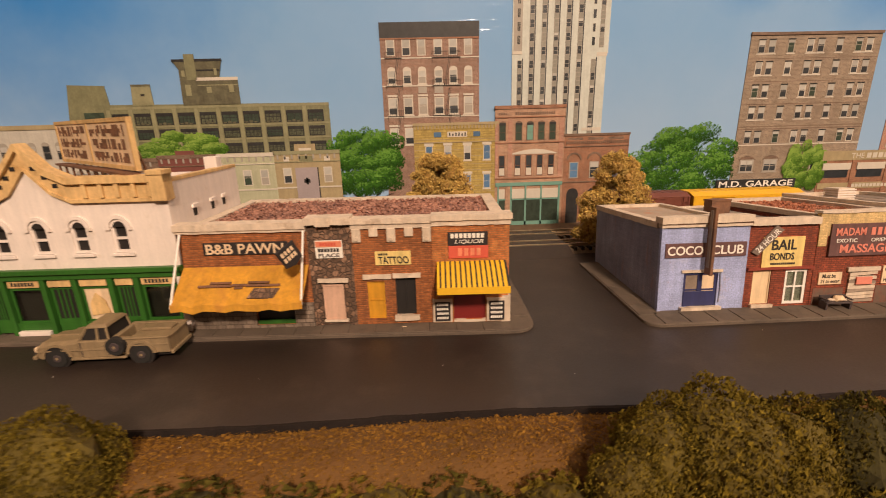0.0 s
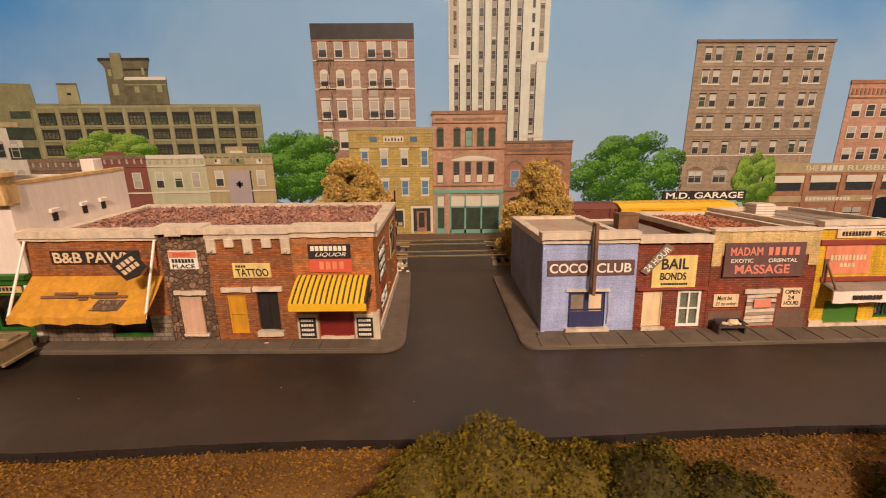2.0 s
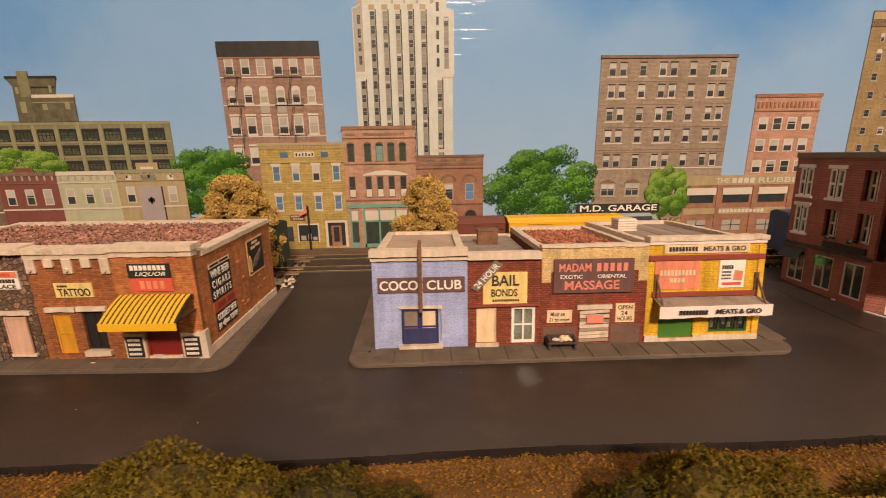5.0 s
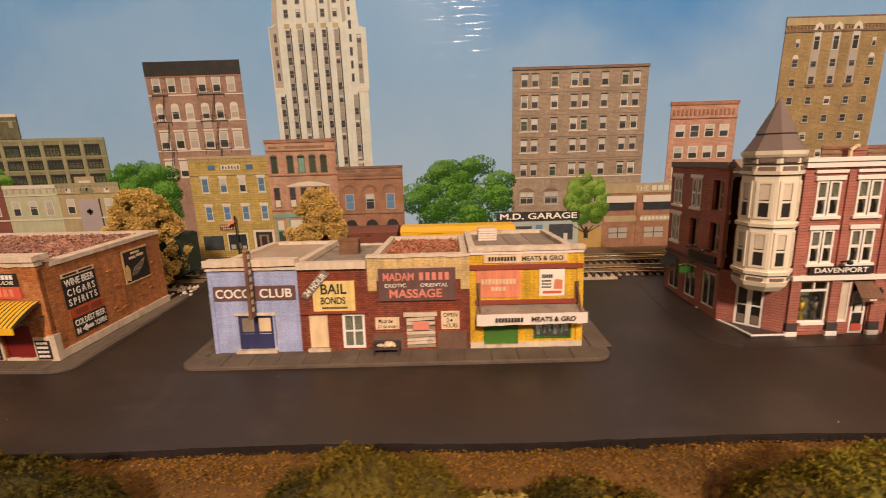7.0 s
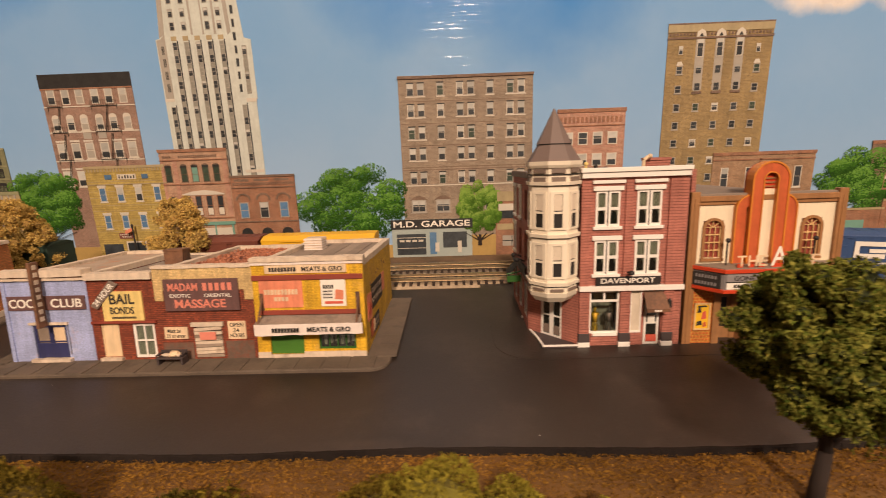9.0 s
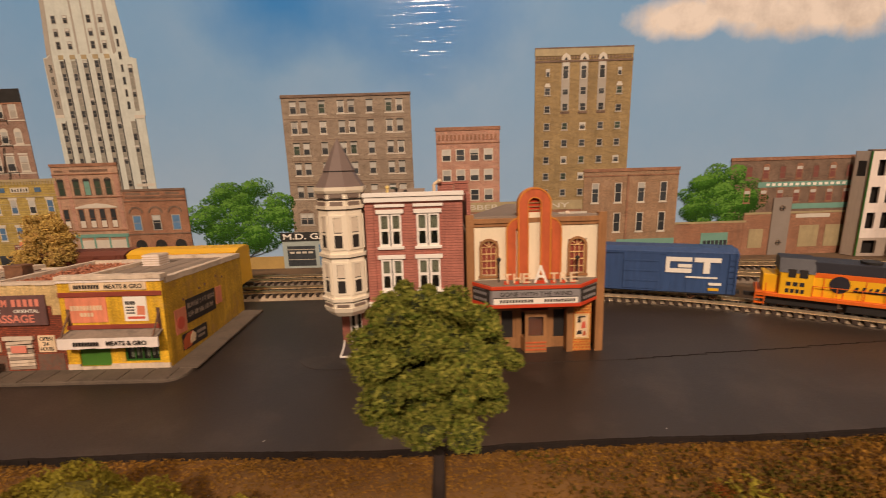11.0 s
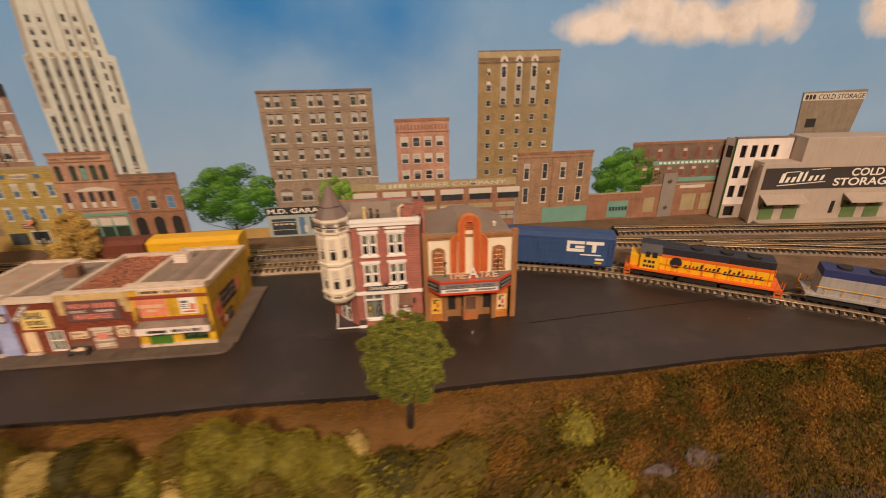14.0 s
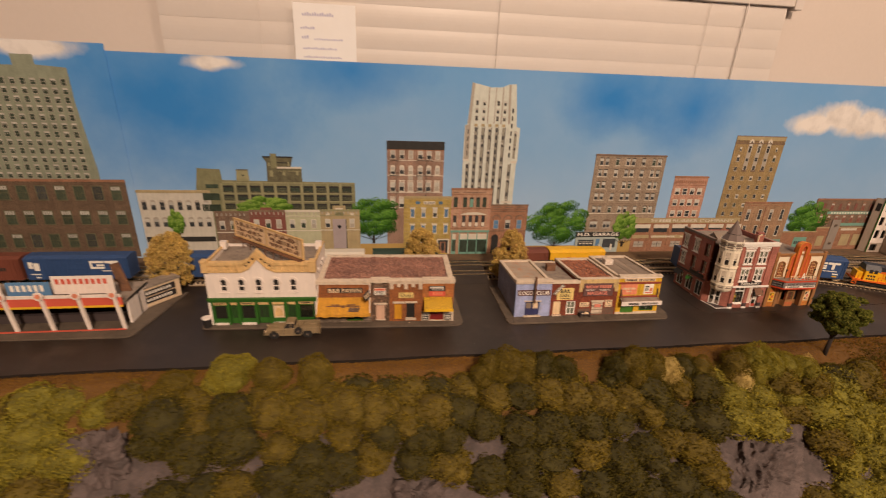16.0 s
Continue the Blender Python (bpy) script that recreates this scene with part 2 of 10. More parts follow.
def solo(name, g, mats, label, category, group="", kind="", smooth=False, bevel=0.0, place=(0, 0, 0), rz=0.0):
    ob = new(name, g if isinstance(g, bpy.types.Mesh) else g.mesh(name, mats, smooth, bevel))
    ob.matrix_basis = pose(place[0] * MM, place[1] * MM, place[2] * MM, 0, 0, rz)
    return tagged(ob, label, category, group, kind)


def lettering(name, body, mat, parent, x0, x1, z0, z1, y, label="", facing="front", bold=0.06, lean=0.0, roll=0.0):
    """Words that fill x0..x1 and z0..z1 (mm) on a plane facing -y at y, or +x at x = y (then x0..x1 runs along y)."""
    cu = bpy.data.curves.new(name, "FONT")
    cu.body, cu.size, cu.offset, cu.shear = body, 1.0, bold * 0.09, lean
    cu.extrude = 0.012
    tmp = bpy.data.objects.new(name, cu)
    scene.collection.objects.link(tmp)
    me = bpy.data.meshes.new_from_object(tmp)
    bpy.data.objects.remove(tmp)
    n = len(me.vertices)
    co = np.zeros(n * 3)
    me.vertices.foreach_get("co", co)
    co = co.reshape(-1, 3)
    lo, hi = co.min(0), co.max(0)
    u = (co[:, 0] - lo[0]) / max(hi[0] - lo[0], 1e-6) * (x1 - x0) + x0
    w = (co[:, 1] - lo[1]) / max(hi[1] - lo[1], 1e-6) * (z1 - z0) + z0
    d = (co[:, 2] - lo[2]) / max(hi[2] - lo[2], 1e-6) * 0.12
    if roll:
        cx, cz, k = (x0 + x1) / 2, (z0 + z1) / 2, radians(roll)
        u, w = cx + (u - cx) * math.cos(k) - (w - cz) * math.sin(k), cz + (u - cx) * math.sin(k) + (w - cz) * math.cos(k)
    out = np.stack([u, y - d, w], 1) if facing == "front" else np.stack([y + d, u, w], 1)
    me.vertices.foreach_set("co", (out * MM).ravel())
    me.materials.clear()
    me.materials.append(mat)
    me.update()
    ob = new(name, me)
    ob.parent = parent
    return tagged(ob, label)


def bars(g, x0, x1, z0, z1, y, n, gap=0.25):
    """n upright strokes standing for letters that are not spelt."""
    w = (x1 - x0) / n
    for i in range(n):
        g.box(x0 + i * w, x0 + (i + 1 - gap) * w, y - 0.12, y, z0, z1)
    return g
# ---- the materials of the place ----
M_white = paint("white_paint", (0.78, 0.70, 0.64), 0.55, vary=0.08, dirt=(0.60, 0.50, 0.38), dirt_amount=0.12, streak=0.06, relief=0.3)
M_cream = paint("cream_paint", (0.78, 0.68, 0.50), 0.55, vary=0.06, streak=0.05)
M_trim = paint("tan_trim", (0.72, 0.49, 0.22), 0.6, vary=0.2, dirt=(0.40, 0.22, 0.07), dirt_amount=0.25, streak=0.25, relief=0.3)
M_wall = paint("room_wall", (0.66, 0.58, 0.52), 0.85, vary=0.04, coarse=3, fine=200, relief=0.05)
# unseen ceiling, floor and walls: kept dark so less light bounces back
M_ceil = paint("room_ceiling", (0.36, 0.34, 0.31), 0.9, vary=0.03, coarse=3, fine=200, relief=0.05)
M_floor = paint("room_carpet", (0.22, 0.17, 0.13), 0.95, vary=0.2, coarse=8, fine=600)
M_darkwall = paint("dark_unseen_wall", (0.16, 0.10, 0.06), 0.6, vary=0.2, coarse=4, fine=60, relief=0.05)
M_blind = paint("blind_slat", (0.66, 0.60, 0.55), 0.4, vary=0.03, coarse=20, fine=400, relief=0.0)
M_paper = paint("note_paper", (0.86, 0.84, 0.82), 0.8, vary=0.03)
M_ink = paint("blue_ink", (0.48, 0.46, 0.62), 0.8, vary=0.1)
M_road = paint("asphalt", (0.027, 0.018, 0.0138), 0.47, vary=0.38, coarse=14, fine=1100, relief=0.30, dirt=(0.050, 0.035, 0.027), dirt_amount=0.36)
M_edge = paint("asphalt_edge", (0.022, 0.017, 0.015), 0.9, vary=0.4)
for gloss_of, level in ((M_road, 0.62), (M_edge, 0.08)):
    gloss_of.node_tree.nodes["Principled BSDF"].inputs["Specular IOR Level"].default_value = level
M_walk = paint("sidewalk", (0.135, 0.102, 0.075), 0.8, vary=0.3, coarse=45, fine=1200, dirt=(0.075, 0.058, 0.045), dirt_amount=0.4, spread=0.14)
M_soil = paint("turf_soil", (0.15, 0.072, 0.017), 0.95, vary=0.45, coarse=40, fine=1400, relief=0.7, dirt=(0.13, 0.07, 0.02), dirt_amount=0.4)
M_turf = leafy("turf_crumbs", (0.10, 0.047, 0.009), (0.23, 0.115, 0.022), (0.36, 0.19, 0.04), 30)
M_yard = paint("yard_soil", (0.16, 0.10, 0.055), 0.95, vary=0.4, coarse=30, fine=1300, relief=0.6, dirt=(0.07, 0.05, 0.035), dirt_amount=0.4)
M_ballast = paint("ballast", (0.21, 0.165, 0.125), 0.95, vary=0.5, coarse=200, fine=1500, relief=0.9)
M_plate = paint("grey_metal_plate", (0.27, 0.235, 0.205), 0.5, vary=0.2)
M_ballast_pale = paint("pale_ballast", (0.46, 0.36, 0.25), 0.95, vary=0.4, coarse=200, fine=1500, relief=0.9)
M_rock = paint("cast_rock", (0.125, 0.094, 0.088), 0.85, vary=0.55, coarse=35, fine=500, relief=0.7, dirt=(0.045, 0.036, 0.034), dirt_amount=0.5)
M_tie = paint("wood_tie", (0.055, 0.035, 0.024), 0.8, vary=0.35, spread=0.3)
M_rail = paint("nickel_rail", (0.90, 0.74, 0.52), 0.36, metal=1.0, vary=0.15, relief=0.0)
M_pbrick = brick("orange_brick", (0.44, 0.145, 0.042), (0.30, 0.13, 0.055), 0.8, 1.9, worn=(0.17, 0.06, 0.025), worn_amount=0.35, vary=0.4, joint=0.16)
M_obrick = brick("bright_orange_brick", (0.60, 0.20, 0.055), (0.42, 0.20, 0.08), 0.8, 1.9, worn=(0.66, 0.30, 0.08), worn_amount=0.35, vary=0.35, joint=0.16)
M_stone = rubble("dark_rubble_stone", (0.19, 0.115, 0.075), (0.085, 0.055, 0.038), 560)
M_block = brick("grey_block", (0.25, 0.20, 0.16), (0.12, 0.09, 0.07), 1.7, 3.2, joint=0.16)
M_cap = paint("sandstone_cap", (0.66, 0.55, 0.43), 0.75, vary=0.18, coarse=60, dirt=(0.36, 0.26, 0.18), dirt_amount=0.22, streak=0.14, relief=0.5)
M_gravel = leafy("red_roof_gravel", (0.24, 0.125, 0.10), (0.40, 0.21, 0.17), (0.55, 0.32, 0.26), 60)
M_gravel2 = leafy("rust_roof_gravel", (0.30, 0.115, 0.075), (0.48, 0.19, 0.12), (0.62, 0.29, 0.19), 60)
M_roofred = paint("red_roof_bed", (0.25, 0.125, 0.10), 0.95, vary=0.4, fine=900, relief=0.5)
M_smudge = paint("grey_brown_plaster", (0.155, 0.098, 0.07), 0.85, vary=0.35, coarse=170, dirt=(0.20, 0.06, 0.035), dirt_amount=0.45)
M_rooforange = paint("worn_red_roof", (0.42, 0.33, 0.25), 0.9, vary=0.25, dirt=(0.50, 0.21, 0.11), dirt_amount=0.3)
M_roofgrey = paint("grey_roof", (0.29, 0.235, 0.19), 0.9, vary=0.35, dirt=(0.10, 0.08, 0.07), dirt_amount=0.35)
M_board = paint("roof_board", (0.33, 0.255, 0.195), 0.85, vary=0.3, spread=0.25)
M_blue = brick("blue_painted_brick", (0.39, 0.47, 0.80), (0.37, 0.45, 0.77), 0.95, 9.0, worn=(0.54, 0.56, 0.70), worn_amount=0.3, vary=0.05, joint=0.08, relief=0.5, streak=0.15)
# the front's blue paint again, darkened and greyed for the side's shade
M_blueside = brick("shaded_blue_side", (0.28, 0.31, 0.45), (0.25, 0.275, 0.41), 0.95, 5.0, worn=(0.36, 0.24, 0.20), worn_amount=0.12, vary=0.08, joint=0.12, relief=0.8, streak=0.2)
rust_runs(M_blue, (0.55, 0.31, 0.24), (85, 85, 55), 0.75)
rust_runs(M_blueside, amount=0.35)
M_redbrick = brick("dark_red_brick", (0.34, 0.075, 0.034), (0.17, 0.045, 0.025), 0.8, 1.9, worn=(0.15, 0.045, 0.028), worn_amount=0.3, vary=0.35, joint=0.15)
M_tanbrick = brick("tan_upper_brick", (0.74, 0.56, 0.27), (0.66, 0.48, 0.22), worn=(0.46, 0.24, 0.09), worn_amount=0.25, joint=0.12, vary=0.14, relief=0.5)
# side wall yellow: brown grime, and darker for the weaker light it gets
M_yellowside = brick("shaded_grimy_yellow_side", (0.70, 0.44, 0.035), (0.56, 0.33, 0.025), worn=(0.36, 0.20, 0.06), worn_amount=0.5, vary=0.14, joint=0.12, relief=0.7)
M_yellow = brick("yellow_painted_brick", (0.84, 0.53, 0.03), (0.72, 0.42, 0.02), worn=(0.66, 0.40, 0.10), worn_amount=0.3, vary=0.10, joint=0.12, relief=0.5)
M_maroon = paint("maroon_band", (0.26, 0.05, 0.03), 0.6)
M_rust = paint("rusty_steel", (0.20, 0.095, 0.05), 0.7, vary=0.5, dirt=(0.08, 0.045, 0.03), dirt_amount=0.5)
M_awn = paint("faded_yellow_canvas", (0.58, 0.285, 0.025), 0.8, vary=0.28, coarse=45, dirt=(0.40, 0.17, 0.03), dirt_amount=0.3, streak=0.2)
M_awny = paint("yellow_awning", (0.78, 0.46, 0.02), 0.6, vary=0.12)
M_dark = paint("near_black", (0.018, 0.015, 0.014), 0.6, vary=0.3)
M_black = paint("black_sign", (0.025, 0.020, 0.020), 0.6, vary=0.25, streak=0.2)
M_lwhite = paint("lettering_white", (0.82, 0.78, 0.70), 0.7, vary=0.08)
M_lred = paint("lettering_red", (0.60, 0.10, 0.06), 0.7, vary=0.1)
M_lpink = paint("lettering_pink", (0.72, 0.24, 0.17), 0.7, vary=0.12)
M_lblack = paint("lettering_black", (0.03, 0.025, 0.022), 0.7, vary=0.2)
M_salmon = paint("salmon_poster", (0.74, 0.25, 0.14), 0.7, vary=0.15, dirt=(0.75, 0.42, 0.2), dirt_amount=0.1, streak=0.2)
M_pale = paint("pale_yellow_sign", (0.78, 0.60, 0.22), 0.7, vary=0.12, dirt=(0.5, 0.33, 0.12), dirt_amount=0.15, streak=0.2)
M_poster = paint("cream_poster", (0.76, 0.58, 0.38), 0.7, vary=0.15, streak=0.2)
M_maroonsign = paint("weathered_maroon_sign", (0.145, 0.072, 0.068), 0.7, vary=0.3, streak=0.2)
M_pinkdoor = paint("pale_pink_door", (0.62, 0.40, 0.29), 0.65, vary=0.15, streak=0.2)
M_yeldoor = paint("ochre_door", (0.62, 0.30, 0.02), 0.6, vary=0.15, streak=0.2)
M_reddoor = paint("red_shutter", (0.19, 0.013, 0.011), 0.55, vary=0.15)
M_bluedoor = paint("navy_door", (0.030, 0.035, 0.12), 0.55, vary=0.2, streak=0.2)
M_creamdoor = paint("cream_door", (0.76, 0.58, 0.36), 0.6, vary=0.1, streak=0.2)
M_green = paint("dark_green_paint", (0.030, 0.13, 0.016), 0.5, vary=0.2, streak=0.2)
M_lgreen = paint("faded_green_door", (0.12, 0.19, 0.07), 0.6, vary=0.15)
M_greendoor = paint("mid_green_board", (0.06, 0.19, 0.02), 0.6, vary=0.15)
M_dbrick = brick("hotel_brick", (0.46, 0.175, 0.135), (0.29, 0.105, 0.085), 1.1, 40.0, vary=0.10, joint=0.15, streak=0.12, relief=0.7)
M_dtrim = paint("hotel_cream", (0.80, 0.72, 0.58), 0.5, vary=0.06)
M_dwhite = paint("window_white", (0.82, 0.78, 0.72), 0.5, vary=0.05)
M_dbase = paint("dark_plinth", (0.06, 0.045, 0.045), 0.6, vary=0.2)
M_cone = paint("turret_roof", (0.17, 0.125, 0.11), 0.65, vary=0.12)
M_panel = paint("taupe_panel", (0.20, 0.15, 0.12), 0.6, vary=0.1)
M_throof = paint("theatre_roof", (0.24, 0.19, 0.15), 0.8, vary=0.2)
M_torange = paint("theatre_orange", (0.52, 0.11, 0.035), 0.5, vary=0.2, dirt=(0.34, 0.06, 0.02), dirt_amount=0.15, streak=0.2)
M_tyellow = paint("theatre_yellow_edge", (0.62, 0.22, 0.03), 0.45, vary=0.15)
M_tred = paint("theatre_red", (0.55, 0.055, 0.018), 0.4, vary=0.1)
M_tbrown = paint("theatre_brown", (0.33, 0.16, 0.062), 0.55, vary=0.2, streak=0.2)
M_tgrey = paint("marquee_board", (0.26, 0.24, 0.24), 0.5, vary=0.1)
M_ttile = brick("orange_tile", (0.60, 0.15, 0.025), (0.66, 0.32, 0.06), 1.3, 1.3, joint=0.22, vary=0.2)
M_glass = glass("window_glass")
M_curtain = paint("curtain", (0.66, 0.57, 0.45), 0.8, vary=0.15)
# backs of rooms, with the shade of an unlit interior in the colour
M_interior = paint("interior_shade", (0.06, 0.045, 0.035), 0.9, vary=0.2)
M_truck = paint("olive_truck_paint", (0.27, 0.20, 0.115), 0.34, vary=0.15, coarse=90, streak=0.2)
M_tyre = paint("tyre_rubber", (0.015, 0.014, 0.013), 0.8, vary=0.2)
M_gtblue = paint("boxcar_blue", (0.032, 0.075, 0.20), 0.5, vary=0.12, streak=0.2)
M_chor = paint("loco_orange", (0.75, 0.14, 0.01), 0.45, vary=0.08)
M_chye = paint("loco_yellow", (0.85, 0.46, 0.01), 0.45, vary=0.06)
M_chbl = paint("loco_blue_black", (0.018, 0.018, 0.028), 0.5, vary=0.2)
M_locgrey = paint("loco_grey", (0.36, 0.34, 0.32), 0.5, vary=0.1, streak=0.15)
M_locblue = paint("loco_blue", (0.02, 0.03, 0.12), 0.5, vary=0.15)
M_caryel = paint("boxcar_yellow", (0.78, 0.44, 0.02), 0.5, vary=0.1)
M_carbrn = paint("boxcar_brown", (0.17, 0.05, 0.03), 0.6, vary=0.15)
M_cargrn = paint("boxcar_dark_green", (0.025, 0.05, 0.035), 0.6, vary=0.15)
M_carsky = paint("boxcar_pale_blue", (0.10, 0.23, 0.42), 0.5, vary=0.1)
M_carwht = paint("boxcar_white", (0.68, 0.62, 0.52), 0.5, vary=0.1)
M_bush1 = leafy("olive_clump", (0.055, 0.042, 0.006), (0.132, 0.097, 0.013), (0.26, 0.185, 0.027))
M_bush2 = leafy("yellow_green_clump", (0.10, 0.088, 0.011), (0.235, 0.198, 0.026), (0.40, 0.33, 0.048))
# darker clump colour, used on the bank largely as its shade
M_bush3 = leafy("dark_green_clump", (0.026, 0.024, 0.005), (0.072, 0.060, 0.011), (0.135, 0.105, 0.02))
M_cover = leafy("ground_cover", (0.035, 0.024, 0.005), (0.095, 0.066, 0.011), (0.19, 0.125, 0.022), 40)
M_bush4 = leafy("tan_clump", (0.26, 0.185, 0.05), (0.52, 0.385, 0.12), (0.72, 0.57, 0.22))
M_autumn = leafy("autumn_leaves", (0.34, 0.21, 0.05), (0.62, 0.42, 0.12), (0.84, 0.63, 0.24))
M_tree = leafy("tree_leaves", (0.008, 0.032, 0.005), (0.075, 0.118, 0.014), (0.46, 0.40, 0.09), 110)
M_trunk = paint("tree_trunk", (0.026, 0.016, 0.012), 0.9, vary=0.3)
M_redleaf = leafy("rust_red_tufts", (0.16, 0.03, 0.01), (0.28, 0.06, 0.015), (0.36, 0.11, 0.02))
# foam under the loose crumbs, of the same colour
CORE = {n: paint(n + "_core", k, 0.95, vary=0.6, coarse=150, fine=1500, relief=0.9) for n, k in (
    ("olive_clump", (0.125, 0.09, 0.012)), ("yellow_green_clump", (0.185, 0.16, 0.02)), ("dark_green_clump", (0.055, 0.046, 0.009)),
    ("tan_clump", (0.44, 0.32, 0.10)), ("autumn_leaves", (0.36, 0.22, 0.06)), ("tree_leaves", (0.03, 0.04, 0.008)))}
# printed card of the backdrop
P_olive = paint("print_olive", (0.205, 0.208, 0.115), 0.55, vary=0.3, coarse=120, fine=700, relief=0.0, streak=0.10)
P_olivel = paint("print_olive_light", (0.275, 0.27, 0.155), 0.55, vary=0.25, coarse=120, fine=700, relief=0.0, streak=0.10)
P_olived = paint("print_olive_dark", (0.13, 0.125, 0.075), 0.55, vary=0.45, coarse=160, fine=700, relief=0.0, streak=0.2)
P_tower = paint("print_tower", (0.54, 0.58, 0.53), 0.55, vary=0.14, coarse=120, fine=700, relief=0.0, streak=0.06)
P_towerd = paint("print_tower_shade", (0.27, 0.265, 0.225), 0.55, vary=0.25, coarse=160, fine=700, relief=0.0, streak=0.06)
P_fire = brick("print_fire_brick", (0.28, 0.165, 0.125), (0.36, 0.27, 0.22), 0.8, 1.9, vary=0.2, joint=0.14, streak=0.08, relief=0.0)
P_grey = brick("print_grey_brick", (0.275, 0.215, 0.16), (0.37, 0.315, 0.25), 0.85, 2.1, vary=0.22, joint=0.14, streak=0.08, relief=0.0)
P_tan = brick("print_tan_brick", (0.30, 0.215, 0.092), (0.36, 0.28, 0.15), 0.85, 2.1, vary=0.2, joint=0.14, streak=0.08, relief=0.0)
P_red = brick("print_salmon_brick", (0.46, 0.235, 0.17), (0.52, 0.36, 0.28), 0.85, 2.1, vary=0.2, joint=0.14, streak=0.08, relief=0.0)
P_brown = brick("print_brown_brick", (0.30, 0.135, 0.075), (0.36, 0.22, 0.15), 0.8, 1.9, vary=0.25, joint=0.14, streak=0.08, relief=0.0)
P_dbrown = brick("print_dark_brown_brick", (0.175, 0.115, 0.082), (0.24, 0.175, 0.135), 0.8, 1.9, vary=0.28, joint=0.14, streak=0.08, relief=0.0)
P_mbrown = brick("print_mid_brown_brick", (0.31, 0.19, 0.11), (0.38, 0.27, 0.18), 0.8, 1.9, vary=0.25, joint=0.14, streak=0.08, relief=0.0)
P_cold = paint("print_cold_store", (0.25, 0.205, 0.15), 0.55, vary=0.3, coarse=120, relief=0.0, streak=0.15)
P_mill = brick("print_mill_brick", (0.125, 0.085, 0.055), (0.17, 0.12, 0.085), 0.8, 1.9, vary=0.3, joint=0.14, streak=0.15, relief=0.0)
P_maroon = paint("print_maroon", (0.20, 0.07, 0.055), 0.55, vary=0.2, coarse=120, relief=0.0)
P_doorgrey = paint("print_grey_door", (0.36, 0.31, 0.32), 0.55, vary=0.15, relief=0.0)
P_yell = brick("print_ochre_stone", (0.47, 0.365, 0.11), (0.33, 0.245, 0.07), 1.7, 5.0, vary=0.14, joint=0.2, streak=0.08, relief=0.0)
P_pink = brick("print_pink_brick", (0.42, 0.25, 0.165), (0.48, 0.35, 0.26), 0.8, 1.9, vary=0.2, joint=0.14, streak=0.08, relief=0.0)
P_grey_green = paint("print_grey_green_tower", (0.25, 0.285, 0.215), 0.55, vary=0.25, relief=0.0, streak=0.12)
P_green = paint("print_pale_green", (0.43, 0.44, 0.30), 0.55, vary=0.16, coarse=120, relief=0.0, streak=0.08)
P_white = paint("print_white_brick", (0.52, 0.50, 0.435), 0.55, vary=0.14, coarse=120, relief=0.0, streak=0.08)
P_tan2 = paint("print_tan_front", (0.38, 0.31, 0.175), 0.55, vary=0.2, coarse=120, relief=0.0, streak=0.08)
P_trim = paint("print_trim", (0.60, 0.555, 0.47), 0.55, vary=0.12, relief=0.0)
P_frame = paint("print_grey_frame", (0.37, 0.34, 0.29), 0.55, vary=0.15, relief=0.0)
P_dark = paint("print_dark", (0.03, 0.03, 0.03), 0.45, vary=0.5, coarse=160, relief=0.0)
P_win = paint("print_window", (0.055, 0.065, 0.075), 0.4, vary=0.5, coarse=200, relief=0.0, spread=0.5)
P_wint = paint("print_green_window", (0.055, 0.085, 0.06), 0.4, vary=0.6, coarse=260, relief=0.0, spread=0.4)
P_gwin = paint("print_factory_glass", (0.12, 0.135, 0.085), 0.4, vary=0.8, coarse=420, relief=0.0, spread=0.4)
P_winb = paint("print_blue_window", (0.12, 0.25, 0.44), 0.4, vary=0.3, coarse=200, relief=0.0, spread=0.4)
P_blindw = paint("print_blind", (0.56, 0.55, 0.50), 0.5, vary=0.15, coarse=200, relief=0.0, spread=0.35)
P_teal = paint("print_teal", (0.16, 0.33, 0.27), 0.5, vary=0.15, relief=0.0)
P_iron = paint("print_iron", (0.04, 0.035, 0.03), 0.6, vary=0.2, relief=0.0)
P_fence = paint("print_fence", (0.42, 0.28, 0.09), 0.6, vary=0.2, relief=0.0)
P_garage = paint("print_grey_green", (0.36, 0.42, 0.40), 0.5, vary=0.12, relief=0.0)
P_leafd = leafy("print_leaves_deep", (0.010, 0.042, 0.006), (0.022, 0.075, 0.011), (0.036, 0.105, 0.015), 25, 300)
P_leaf = leafy("print_leaves", (0.022, 0.085, 0.011), (0.038, 0.13, 0.016), (0.06, 0.17, 0.022), 25, 300)
P_leafl = leafy("print_leaves_lit", (0.070, 0.20, 0.030), (0.115, 0.28, 0.045), (0.19, 0.38, 0.08), 25, 300)
P_leaf2d = leafy("print_light_leaves_deep", (0.035, 0.09, 0.012), (0.06, 0.14, 0.018), (0.09, 0.19, 0.025), 25, 300)
P_leaf2 = leafy("print_light_leaves", (0.07, 0.17, 0.025), (0.11, 0.23, 0.035), (0.16, 0.29, 0.045), 25, 300)
P_leaf2l = leafy("print_light_leaves_lit", (0.15, 0.29, 0.045), (0.21, 0.36, 0.07), (0.30, 0.43, 0.11), 25, 300)
M_seck = paint("grey_concrete_front", (0.43, 0.36, 0.30), 0.65, vary=0.08, streak=0.05)
M_seckd = paint("charcoal_sign", (0.045, 0.038, 0.036), 0.6, vary=0.15)


